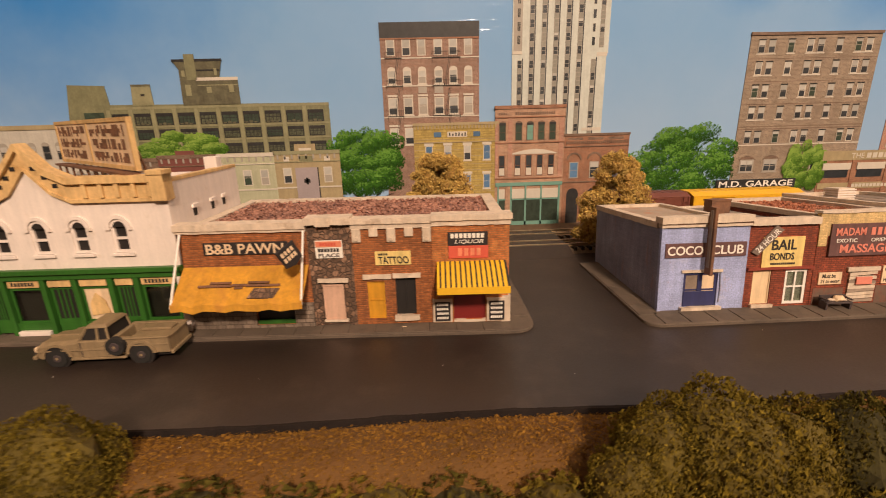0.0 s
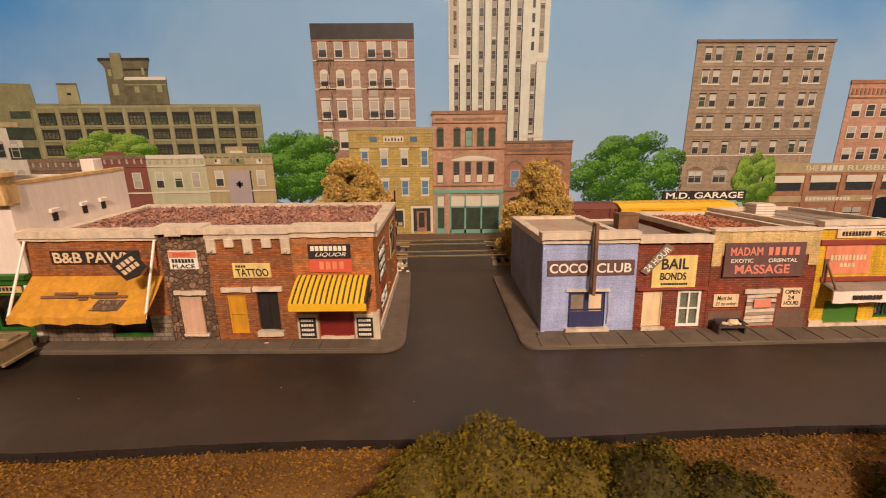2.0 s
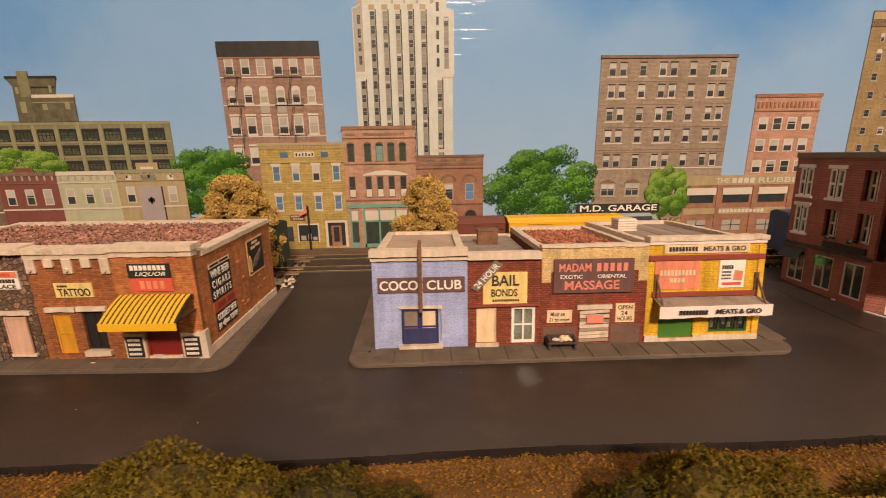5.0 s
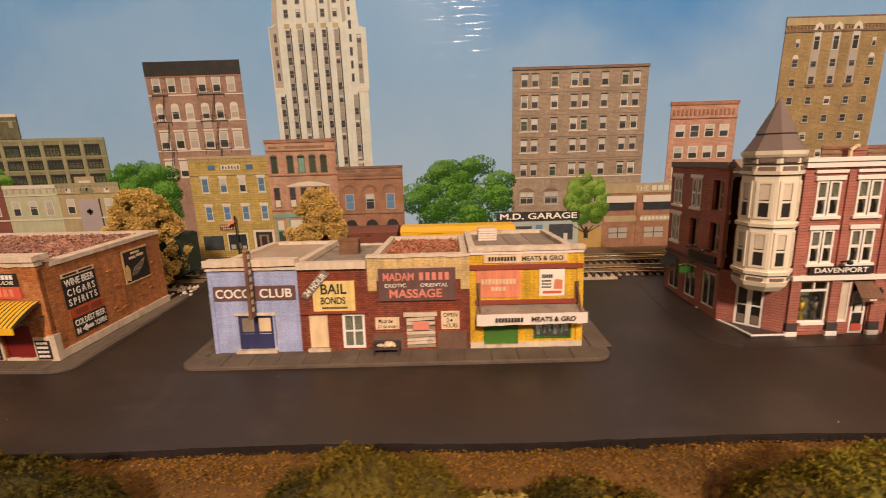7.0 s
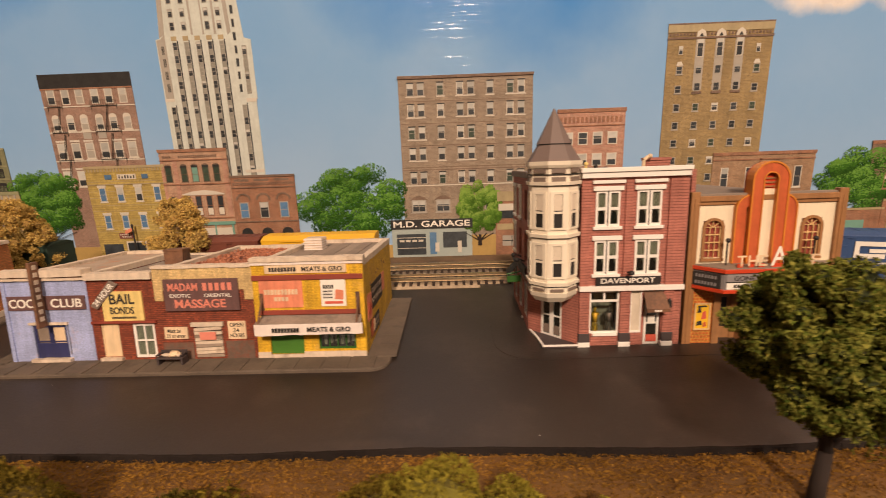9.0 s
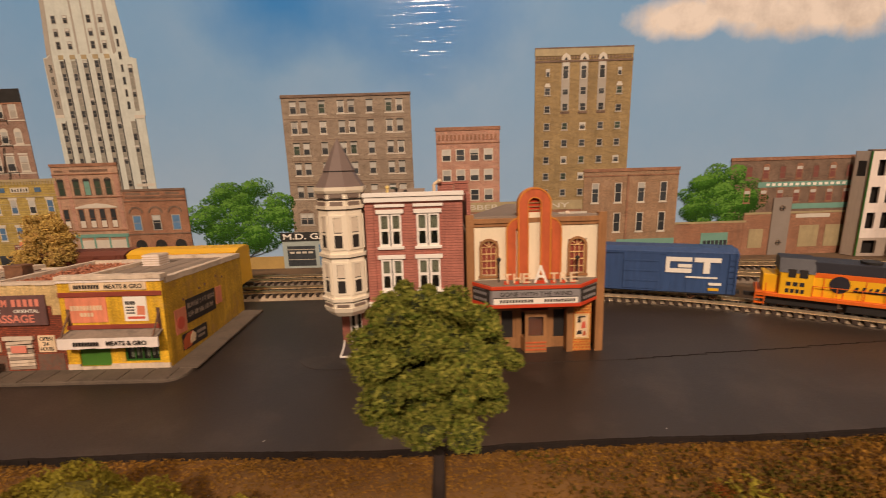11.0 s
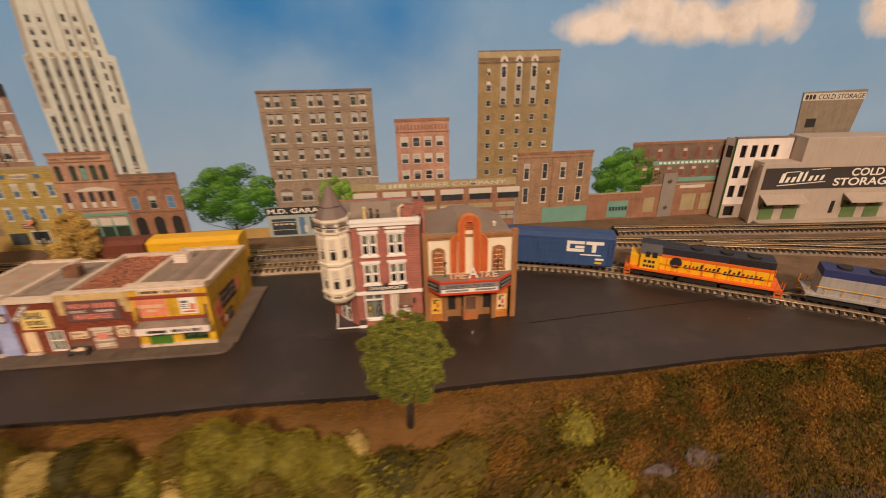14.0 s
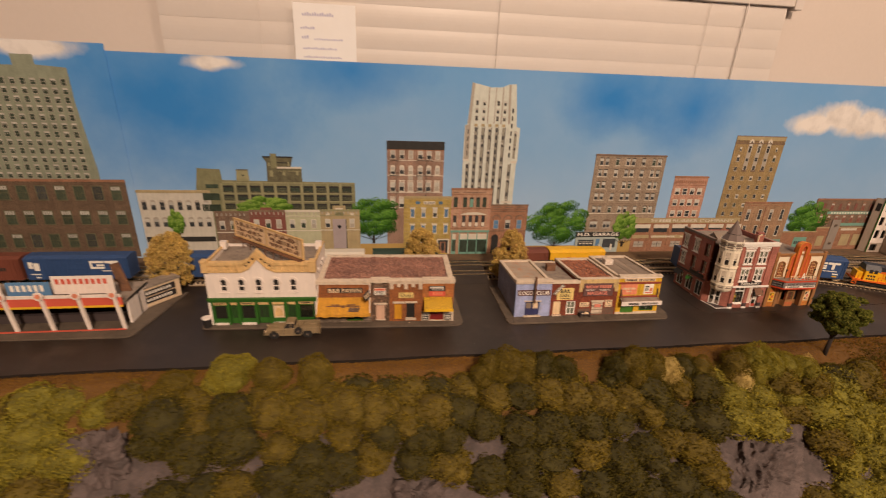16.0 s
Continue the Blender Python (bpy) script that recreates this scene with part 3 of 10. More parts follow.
def sky_print():
    """Printed sky: hazy blue, deeper patches, white clouds, laid out along the board in metres."""
    m, nt, b = nodes_of("sky_print")
    v = coords(nt)
    sep = nt.nodes.new("ShaderNodeSeparateXYZ")
    link(nt, v, sep.inputs[0])
    x, z = sep.outputs[0], sep.outputs[2]
    wob = noise_tex(nt, v, 9.0, 5, 0.6)
    fine = noise_tex(nt, v, 44.0, 7, 0.68)

    def blob(cx, cz, rx, rz, soft, tex, amount):
        dx = maths(nt, "DIVIDE", maths(nt, "SUBTRACT", x, cx), rx)
        dz = maths(nt, "DIVIDE", maths(nt, "SUBTRACT", z, cz), rz)
        r = maths(nt, "SQRT", maths(nt, "ADD", maths(nt, "MULTIPLY", dx, dx), maths(nt, "MULTIPLY", dz, dz)))
        r = maths(nt, "ADD", r, maths(nt, "MULTIPLY", maths(nt, "SUBTRACT", tex, 0.5), amount))
        return ramp(nt, r, [(max(0.0, 1 - soft), (1, 1, 1)), (1.0, (0, 0, 0))])

    c = ramp(nt, z, [(0.0, (0.36, 0.52, 0.72)), (0.11, (0.24, 0.43, 0.70)), (0.22, (0.14, 0.35, 0.68))])
    c = mixc(nt, 0.2, c, ramp(nt, wob, [(0.35, (0.13, 0.33, 0.64)), (0.65, (0.33, 0.48, 0.70))]))
    for cx, cz, rx, rz in ((-0.245, 0.17, 0.095, 0.075), (-0.045, 0.212, 0.055, 0.03), (0.255, 0.193, 0.05, 0.032), (0.365, 0.186, 0.05, 0.042), (-0.46, 0.18, 0.09, 0.06)):
        c = mixc(nt, maths(nt, "MULTIPLY", blob(cx, cz, rx * 1.7, rz * 1.7, 0.98, wob, 1.1), 0.85), c, (0.012, 0.195, 0.60))
    cl = None
    puff = maths(nt, "ADD", maths(nt, "MULTIPLY", noise_tex(nt, v, 38.0, 4, 0.55), 0.65), maths(nt, "MULTIPLY", fine, 0.35))
    for cx, cz, rx, rz in ((0.540, 0.172, 0.042, 0.015), (0.583, 0.180, 0.044, 0.023), (0.618, 0.178, 0.032, 0.021), (0.641, 0.172, 0.026, 0.015), (0.664, 0.174, 0.028, 0.020), (0.694, 0.180, 0.034, 0.022), (0.805, 0.184, 0.034, 0.024),
                           (-0.185, 0.214, 0.03, 0.008), (-0.36, 0.222, 0.05, 0.012), (0.90, 0.20, 0.06, 0.02)):
        k = blob(cx, cz, rx * 1.12, rz * 1.12, 0.5, puff, 1.5)
        cl = k if cl is None else maths(nt, "MAXIMUM", cl, k)
    c = mixc(nt, maths(nt, "MULTIPLY", cl, 0.95), c, ramp(nt, fine, [(0.30, (0.60, 0.57, 0.54)), (0.58, (0.80, 0.77, 0.73))]))
    link(nt, c, b.inputs["Base Color"])
    b.inputs["Roughness"].default_value = 0.3
    b.inputs["Specular IOR Level"].default_value = 0.3
    stretch = nt.nodes.new("ShaderNodeMapping")
    stretch.inputs["Scale"].default_value = (12, 12, 260)
    link(nt, v, stretch.inputs[0])
    wrinkle = nt.nodes.new("ShaderNodeBump")
    wrinkle.inputs["Strength"].default_value, wrinkle.inputs["Distance"].default_value = 0.6, 0.001
    link(nt, noise_tex(nt, stretch.outputs[0], 1.0, 3), wrinkle.inputs["Height"])
    link(nt, wrinkle.outputs[0], b.inputs["Coat Normal"])
    b.inputs["Coat Weight"].default_value, b.inputs["Coat Roughness"].default_value = 0.35, 0.09
    return m


M_sky = sky_print()
# ---- the room ----
def room():
    g = G().sheet(-1000, 1300, -1000, 1500, 464, 500, [(-270, 552, 10, 356)])
    solo("wall_north", g, M_wall, "plain pale room wall with a window", "wall", kind="structure")
    solo("wall_south", G().box(-1000, 1300, -2640, -2600, -1000, 1500), M_darkwall, "unseen room wall, dark brown to cut bounced light", "wall", kind="structure")
    solo("wall_west", G().box(-1040, -1000, -2600, 464, -1000, 1500), M_darkwall, "unseen room wall, dark brown to cut bounced light", "wall", kind="structure")
    solo("wall_east", G().box(1300, 1340, -2600, 464, -1000, 1500), M_darkwall, "unseen room wall, dark brown to cut bounced light", "wall", kind="structure")
    solo("floor", G().box(-1040, 1340, -2640, 500, -1040, -1000), M_floor, "brown carpet of the room", "floor", kind="structure")
    solo("ceiling", G().box(-1040, 1340, -2640, 500, 1500, 1540), M_ceil, "unseen room ceiling, greyed to cut bounced light", "ceiling", kind="structure")
    w = thing("window_1", (0, 496, 10), 0, "dark window pane behind the closed blind", "window", kind="structure")
    part("pane", G().box(-270, 552, 0, 3, 0, 346), M_dark, w)
    # blind with one-inch slats, hanging in the window
    b = thing("window_blind", (141.5, 452, 225), 0, "closed white slatted window blind above the backdrop", "blind")
    part("headrail", G().box(-350, 352, -4, 5, 80, 104), M_blind, b, bevel=0.6)
    slat = G()
    prof = [(-13.4 + 26.4 * k / 8, 0.035 * (26.4 * k / 8) - 1.0 - 0.9 * math.sin(math.pi * k / 8)) for k in range(9)]
    for (z0, y0), (z1, y1) in zip(prof, prof[1:]):
        slat.hexa([(-347, y0, z0), (347, y0, z0), (347, y0 + 0.5, z0), (-347, y0 + 0.5, z0)], [(-347, y1, z1), (347, y1, z1), (347, y1 + 0.5, z1), (-347, y1 + 0.5, z1)])
    slat = slat.mesh("slat", M_blind)
    for i in range(10):
        part("slat", slat, None, b, at=(0, 0.8, 69 - 21.5 * i))
    for x in (0, 246, 293, -250):
        part("cord", G().rod((x, -3.6, -135), (x, -3.6, 82), 0.25 if x < 290 else 0.7), M_blind, b)
    part("end_bracket", G().box(351.5, 362, -5.5, 5, 77, 106), M_blind, b, bevel=0.4)
    b.scale = (1.213,) * 3
    n = thing("paper_note", (-83, 443, 212), 0, "small white paper note with blue handwriting over the blind", "note")
    part("sheet_of_paper", G().box(-38, 38, -0.2, 0.2, 0, 76), M_paper, n)
    g = G()
    for x, z, w2, h in ((-27, 62, 40, 4), (-30, 47, 20, 3), (-29, 36, 9, 4), (-14, 35, 36, 2.2), (-28, 24, 44, 2.5), (-28, 14, 50, 2.5)):
        for k in range(int(w2 / 3)):
            g.box(x + 3 * k, x + 3 * k + 1.9, -0.45, -0.25, z, z + h * (0.6 + 0.4 * ((k * 7) % 3) / 2))
    part("handwriting", g, M_ink, n)


room()


# ---- the layout table, its ground and streets ----
def road_front(x):
    return 108.0 + 0.7 * math.sin(x * 0.05) + (0 if x < 370 else min(6.0, (x - 370) * 0.03))


def land(x, y):
    """Height of the scenery: flat under the town, a turf bank, then a falling rocky slope."""
    f = road_front(x)
    if y > f - 2:
        return -1.8
    d = f - 2 - y
    drop = 0.0 if d < 16 else (d - 16) * 0.42 if d < 40 else 10 + (d - 40) * 1.35
    bank = 2.6 * math.exp(-((d - 12) / 9) ** 2)
    if x > 430:
        bank += min(1, (x - 430) / 60) * 5 * math.exp(-((d - 22) / 14) ** 2)
    return -2.0 + bank - min(drop, 150) + 2.4 * noise.noise((x * 0.05, y * 0.05, 3.1)) * min(1, d / 8) + 0.8 * noise.noise((x * 0.21, y * 0.21, 1.7)) * min(1, d / 4)


def terrain():
    g = G()
    nx, ny = 300, 120
    xs = [-560 + 1500 * i / nx for i in range(nx + 1)]
    ys = [-60 + 170 * j / 90 for j in range(91)] + [110 + 234 * j / 30 for j in range(1, 31)]
    vs = [[g.bm.verts.new((x, y, land(x, y))) for y in ys] for x in xs]
    for i in range(nx):
        for j in range(len(ys) - 1):
            g.m = 1 if ys[j] > 112 else 2 if ys[j] < 56 else 0
            g.face((vs[i][j], vs[i + 1][j], vs[i + 1][j + 1], vs[i][j + 1]))
    solo("ground", g, [M_soil, M_yard, M_rock], "brown turf bank and yard soil of the model scenery", "ground", kind="structure", smooth=True)
    solo("layout_table", G().box(-560, 940, -62, 344, -1000, -172), M_dark, "dark layout bench under the scenery", "table", kind="structure")


terrain()

CURVE = [(300, 262.0), (340, 260.5), (380, 256.0), (420, 248.5), (460, 238.5), (500, 226.0), (540, 208.0), (580, 185.5), (620, 163.5), (660, 140.0), (700, 114.0), (740, 86.0)]
BACK = [(-560, 262.0), (-300, 262.0), (0, 262.0), (150, 262.0)] + CURVE
REAR = [(-560, 288.0), (-300, 288.0), (0, 288.0), (300, 288.0), (430, 286.0), (520, 277.0), (600, 262.0), (680, 250.0), (780, 240.0), (940, 232.0)]
YARD = [(560, 296.0), (640, 288.0), (740, 278.0), (940, 262.0)]
YARD2 = [(620, 256.0), (700, 236.0), (800, 214.0), (940, 190.0)]


def along(pts, step):
    """Evenly spaced places and headings on a smooth line through pts."""
    p = [Vector((*q, 0)) for q in pts]
    fine = []
    for i in range(len(p) - 1):
        a, b, c, d = p[max(i - 1, 0)], p[i], p[i + 1], p[min(i + 2, len(p) - 1)]
        for k in range(24):
            t = k / 24
            fine.append(0.5 * ((2 * b) + (c - a) * t + (2 * a - 5 * b + 4 * c - d) * t * t + (3 * b - a - 3 * c + d) * t ** 3))
    fine.append(p[-1])
    out, acc = [], 0.0
    for a, b in zip(fine, fine[1:]):
        seg = (b - a).length
        while acc <= seg:
            q = a.lerp(b, acc / seg)
            out.append((q.x, q.y, math.atan2(b.y - a.y, b.x - a.x)))
            acc += step
        acc -= seg
    return out


def road():
    front = [(x, road_front(x)) for x in range(-560, 681, 10)]
    back = [(x - 8.5 * math.sin(h) * -1, y - 8.5 * math.cos(h)) for x, y, h in along(CURVE, 12) if y > 126]
    town = [(-560, 246.0), (300, 246.0)]
    pts = front + back[::-1] + town[::-1]
    g = G().xy(pts, -1.7, 0.0)
    solo("road", g, [M_road], "dark grey asphalt street of the model town", "road", kind="structure", bevel=0.0)
    # a dark broken lip along the front of the asphalt
    g = G()
    for i in range(880):
        x = -560 + 1.4 * i
        a, b = road_front(x), road_front(x + 1.4)
        k = 0.9 * noise.noise((x * 0.13, 2, 0)) + 0.4 * noise.noise((x * 0.7, 5, 0))
        t = 0.12 + 0.5 * max(0, noise.noise((x * 0.09, 0, 0))) + 0.25 * max(0, noise.noise((x * 0.6, 8, 0)))
        g.hexa([(x, a - 0.9 + k, -1.8), (x + 1.4, b - 0.9 + k, -1.8), (x + 1.4, b + 0.4, -1.8), (x, a + 0.4, -1.8)],
               [(x, a - 0.5 + k * 0.7, t * 0.3), (x + 1.4, b - 0.5 + k * 0.7, t * 0.3), (x + 1.4, b + 0.3, t), (x, a + 0.3, t)])
    solo("road_edge", g, M_edge, "crumbled black front edge of the asphalt", "road edge", kind="structure")
    # pale plaster showing along the ballast
    g, rnd = G(), random.Random(4)
    for x, y, hd in along(CURVE, 4):
        if 420 < x < 690 and rnd.random() < 0.8:
            w2 = rnd.uniform(0.8, 3.4) * (0.5 + (x - 420) / 270)
            cx, cy = x - math.sin(hd) * -9.0, y - math.cos(hd) * 9.0
            c, s = math.cos(hd), math.sin(hd)
            g.xy([(cx + c * a - s * b2, cy + s * a + c * b2) for a, b2 in ((-3, -w2 * 0.6), (0.6, -w2), (3, -w2 * 0.5), (3, 0.8), (-3, 0.8))], -0.4, 0.08)
    solo("plaster_edge", g, M_walk, "pale crumbling plaster beside the track", "road edge", kind="structure")
    solo("hotel_apron", G().xy([(305, 238), (301, 200)] + [(301 + 15 * (1 - math.cos(radians(a))), 173 - 15 * math.sin(radians(a))) for a in range(0, 91, 15)] + [(440, 160), (440, 238)], -0.2, 0.15), M_road, "low asphalt apron round the hotel and theatre", "pavement", kind="structure", bevel=0.0)
    # turned-up seam in the asphalt lot
    g = G()
    for i in range(26):
        x = 436 + 7.6 * i
        y = 160 + 0.35 * (x - 436) * 0.25 + 0.8 * noise.noise((x * 0.06, 0, 5))
        g.box(x, x + 7.7, y, y + 0.5, 0, 0.12)
    solo("asphalt_seam", g, M_edge, "thin dark seam across the asphalt lot", "road edge", kind="structure")


road()


def sidewalk(label, pts, slabs):
    """Raised pavement with rounded corners: a base with slabs laid in it, their joints recessed."""
    s = thing("pavement", (0, 0, 0), 0, label, "sidewalk", "pavements", kind="structure")
    part("base", G().xy(pts, -1.0, 1.2), M_walk, s, bevel=0.2)
    for x0, x1, y0, y1, lean in slabs:
        g = G().hexa([(x0, y0, 1.0), (x1, y0 + lean, 1.0), (x1, y1 + lean, 1.0), (x0, y1, 1.0)],
                     [(x0 + 0.1, y0 + 0.1, 1.5), (x1 - 0.1, y0 + lean + 0.1, 1.5), (x1 - 0.1, y1 + lean - 0.1, 1.5), (x0 + 0.1, y1 - 0.1, 1.5)])
        part("slab", g, M_walk, s)


def round_corner(cx, cy, r, a0, a1, n=6):
    return [(cx + r * math.cos(radians(a0 + (a1 - a0) * i / n)), cy + r * math.sin(radians(a0 + (a1 - a0) * i / n))) for i in range(n + 1)]


def pavements():
    # west of the side street: a long block that leans a little towards the street
    def yl(x):
        return 159.6 - 0.036 * (x + 140)
    pts = round_corner(-164, yl(-164) + 5, 5, 180, 270) + round_corner(49.6, yl(50) + 7.4, 8, 270, 360) + [(58.0, 190), (57.0, 232), (-169, 232)]
    slabs = [(x, x + 10, yl(x) + 0.2, yl(x) + 9.2, -0.36) for x in range(-162, 47, 10)] + [(50.5, 57, y, y + 10, 0) for y in range(164, 226, 10)]
    sidewalk("worn grey-brown concrete sidewalk round the western shops", pts, slabs)
    pts = round_corner(104.5, 157.5, 6, 180, 270) + round_corner(253, 158.5, 7, 270, 360) + [(262, 229), (98.6, 226)]
    slabs = [(x, x + 9.6, 151.8, 161.4, 0.0) for x in range(105, 248, 10)] + [(99, 106, y, y + 10, 0) for y in range(160, 206, 10)] + [(254, 262, y, y + 10, 0) for y in range(161, 218, 10)]
    sidewalk("worn grey-brown concrete sidewalk round the middle shops", pts, slabs)
    pts = [(-470, 156)] + round_corner(-226, 160, 8, 270, 340) + [(-205, 232), (-470, 232)]
    slabs = [(x, x + 12, 152.6, 163, 0.0) for x in range(-330, -232, 12)]
    sidewalk("grey concrete apron of the drive-in", pts, slabs)


def track(name, pts, label, pieces, stones=None):
    """Rails on a ballast bed; the ties of the stretch in pieces are single, the rest are joined."""
    t = thing(name, (0, 0, 0), 0, label, "railway track", "tracks", kind="structure")
    line = along(pts, 6.0)
    bed = G()
    rows = []
    for x, y, h in line:
        nx, ny = -math.sin(h), math.cos(h)
        rows.append([bed.bm.verts.new((x + nx * o, y + ny * o, z)) for o, z in ((-10.2, -1.75), (-7.6, 0.1), (7.6, 0.1), (10.2, -1.75))])
    for a, b in zip(rows, rows[1:]):
        for i in range(3):
            bed.face((a[i], b[i], b[i + 1], a[i + 1]))
    part("ballast_bed", bed, stones or M_ballast, t)
    for side in (-4.7, 4.7):
        g = G()
        rows = []
        for x, y, h in along(pts, 5.0):
            nx, ny = -math.sin(h), math.cos(h)
            rows.append([g.bm.verts.new((x + nx * (side + o), y + ny * (side + o), z)) for o, z in ((-0.75, 1.5), (-0.35, 1.8), (-0.45, 3.2), (0.45, 3.2), (0.35, 1.8), (0.75, 1.5))])
        for a, b in zip(rows, rows[1:]):
            for i in range(6):
                g.face((a[i], b[i], b[(i + 1) % 6], a[(i + 1) % 6]))
        part("rail", g, M_rail, t)
    tie = G().hexa([(-1.05, -8.6, -0.6), (1.05, -8.6, -0.6), (1.05, 8.6, -0.6), (-1.05, 8.6, -0.6)], [(-0.9, -8.5, 1.5), (0.9, -8.5, 1.5), (0.9, 8.5, 1.5), (-0.9, 8.5, 1.5)])
    tie_mesh = tie.mesh("tie", M_tie)
    rest = G()
    for x, y, h in along(pts, 4.5):
        if pieces[0] < x < pieces[1]:
            ob = part("tie", tie_mesh, None, t, at=(x, y, 0))
            ob.rotation_euler = (0, 0, h)
        else:
            c, s = math.cos(h), math.sin(h)
            q = [(x + c * a - s * b, y + s * a + c * b) for a, b in ((-0.9, -8.5), (0.9, -8.5), (0.9, 8.5), (-0.9, 8.5))]
            rest.xy(q, -0.6, 1.5)
    tagged(part("far_ties", rest, M_tie, t), kind="stuff")


def level_crossing():
    """Asphalt laid between and beside the rails where the western street goes over both tracks."""
    t = thing("level_crossing", (0, 0, 0), 0, "worn asphalt level crossing flush with the rails", "level crossing", kind="structure")
    part("ramp", G().hexa([(55, 238, -0.5), (101, 238, -0.5), (102, 256.3, -0.5), (54, 256.3, -0.5)], [(55, 238, 0.05), (101, 238, 0.05), (102, 256.3, 2.7), (54, 256.3, 2.7)]), M_road, t)
    for y0, y1 in ((258.5, 265.5), (268.0, 282.2), (284.5, 291.5)):
        part("deck", G().box(54, 102, y0, y1, 0.8, 2.7), M_road, t, bevel=0.25, worn=0.2)
    part("ramp", G().hexa([(54, 293.7, -1.0), (102, 293.7, -1.0), (102, 306, -1.0), (54, 306, -1.0)], [(54, 293.7, 2.7), (102, 293.7, 2.7), (102, 306, -0.3), (54, 306, -0.3)]), M_road, t)
    rnd = random.Random(12)
    g = G()
    for i in range(70):
        x, y, s = rnd.uniform(40, 55.5), rnd.uniform(222, 256), rnd.uniform(0.3, 1.1)
        if x - 40 < (256 - y) * 0.18:
            continue
        g.hexa([(x - s, y - s, -0.2), (x + s, y - s * 0.6, -0.2), (x + s * 0.8, y + s, -0.2), (x - s, y + s * 0.7, -0.2)], [(x - s * 0.5, y - s * 0.5, s * 0.7), (x + s * 0.6, y - s * 0.3, s), (x + s * 0.4, y + s * 0.6, s * 0.8), (x - s * 0.5, y + s * 0.3, s * 0.6)])
    tagged(part("rubble", g, M_cap, t, "pale plaster rubble"), kind="stuff")


# ---- the backdrop ----
def backdrop():
    solo("backdrop", G().box(-287, 940, 332, 335, -6, 220.5), M_sky, "glossy printed sky backdrop with blue patches and white clouds", "backdrop", kind="structure")
    solo("backdrop_panel", G().box(-560, -286.0, 331.2, 331.9, -6, 227), M_sky, "second printed sky panel meeting the first at a seam", "backdrop", kind="structure")


backdrop()
YB = 331.6


def win_mesh(w, h, frame_mat, pane_mat, style="sash", blind=0.0, sill=0.0):
    """A printed window as three meshes: frame with its bars and sill, pane, drawn blind (or None)."""
    f = min(w, h) * 0.10
    cols = {"double": 2, "grid": 4}.get(style, 1)
    rows = 1 if style == "plain" else 2
    holes = []
    for i in range(cols):
        for j in range(rows):
            x0, x1 = -w / 2 + f + (w - 2 * f) * i / cols, -w / 2 + f + (w - 2 * f) * (i + 1) / cols
            z0, z1 = f + (h - 2 * f) * j / rows, f + (h - 2 * f) * (j + 1) / rows
            holes.append((x0 + (f * 0.25 if i else 0), x1 - (f * 0.25 if i < cols - 1 else 0), z0 + (f * 0.25 if j else 0), z1 - (f * 0.25 if j < rows - 1 else 0)))
    g = G().sheet(-w / 2, w / 2, 0, h, -0.25, 0, holes)
    if style == "arch":
        g.xz([(w / 2 * math.cos(radians(a)), h + w * 0.38 * math.sin(radians(a))) for a in range(0, 181, 30)], -0.25, 0)
    if sill:
        g.box(-w / 2 - f, w / 2 + f, -0.35, 0, -sill, 0)
    pane = G().box(-w / 2 + f * 0.5, w / 2 - f * 0.5, -0.12, -0.02, f * 0.5, h - f * 0.5)
    shade = G().box(-w / 2 + f * 0.9, w / 2 - f * 0.9, -0.18, -0.13, h * (1 - blind), h - f * 0.9).mesh("blind", P_blindw) if blind else None
    return g.mesh("window", frame_mat), pane.mesh("pane", pane_mat), shade


def card(label, x0, x1, z0, z1, mat, y=YB, outline=None, group="printed buildings on the backdrop"):
    """A printed card building glued to the backdrop; z0 may lie below the tracks."""
    t = thing("printed_building", ((x0 + x1) / 2, y, z0), 0, label, "backdrop print", group)
    xc = (x0 + x1) / 2
    pts = [(x - xc, z - z0) for x, z in (outline or [(x0, z0), (x1, z0), (x1, z1), (x0, z1)])]
    part("wall", G().xz(pts, -0.35, 0.2), mat, t)
    t["x0"], t["z0"] = xc, z0
    return t


def panes(t, meshes, xs, zs, skip=()):
    """Windows of a printed building at every x of every row."""
    for j, z in enumerate(zs):
        for i, x in enumerate(xs):
            if (i, j) not in skip:
                frame_mesh, pane_mesh, shade = meshes[(i * 5 + j * 3 + i * j) % len(meshes)]
                w = part("window", frame_mesh, None, t, at=(x - t["x0"], -0.35, z - t["z0"]))
                part("pane", pane_mesh, None, w)
                if shade:
                    part("blind", shade, None, w)


def strips(t, name, mat, rects, depth=0.3, label=""):
    """Flat printed pieces, each a part of its own."""
    for x0, x1, z0, z1 in rects:
        part(name, G().box(x0 - t["x0"], x1 - t["x0"], -0.35 - depth, -0.3, z0 - t["z0"], z1 - t["z0"]), mat, t, label)


def spread_row(x0, x1, n):
    return [x0 + (x1 - x0) * (i + 0.5) / n for i in range(n)]


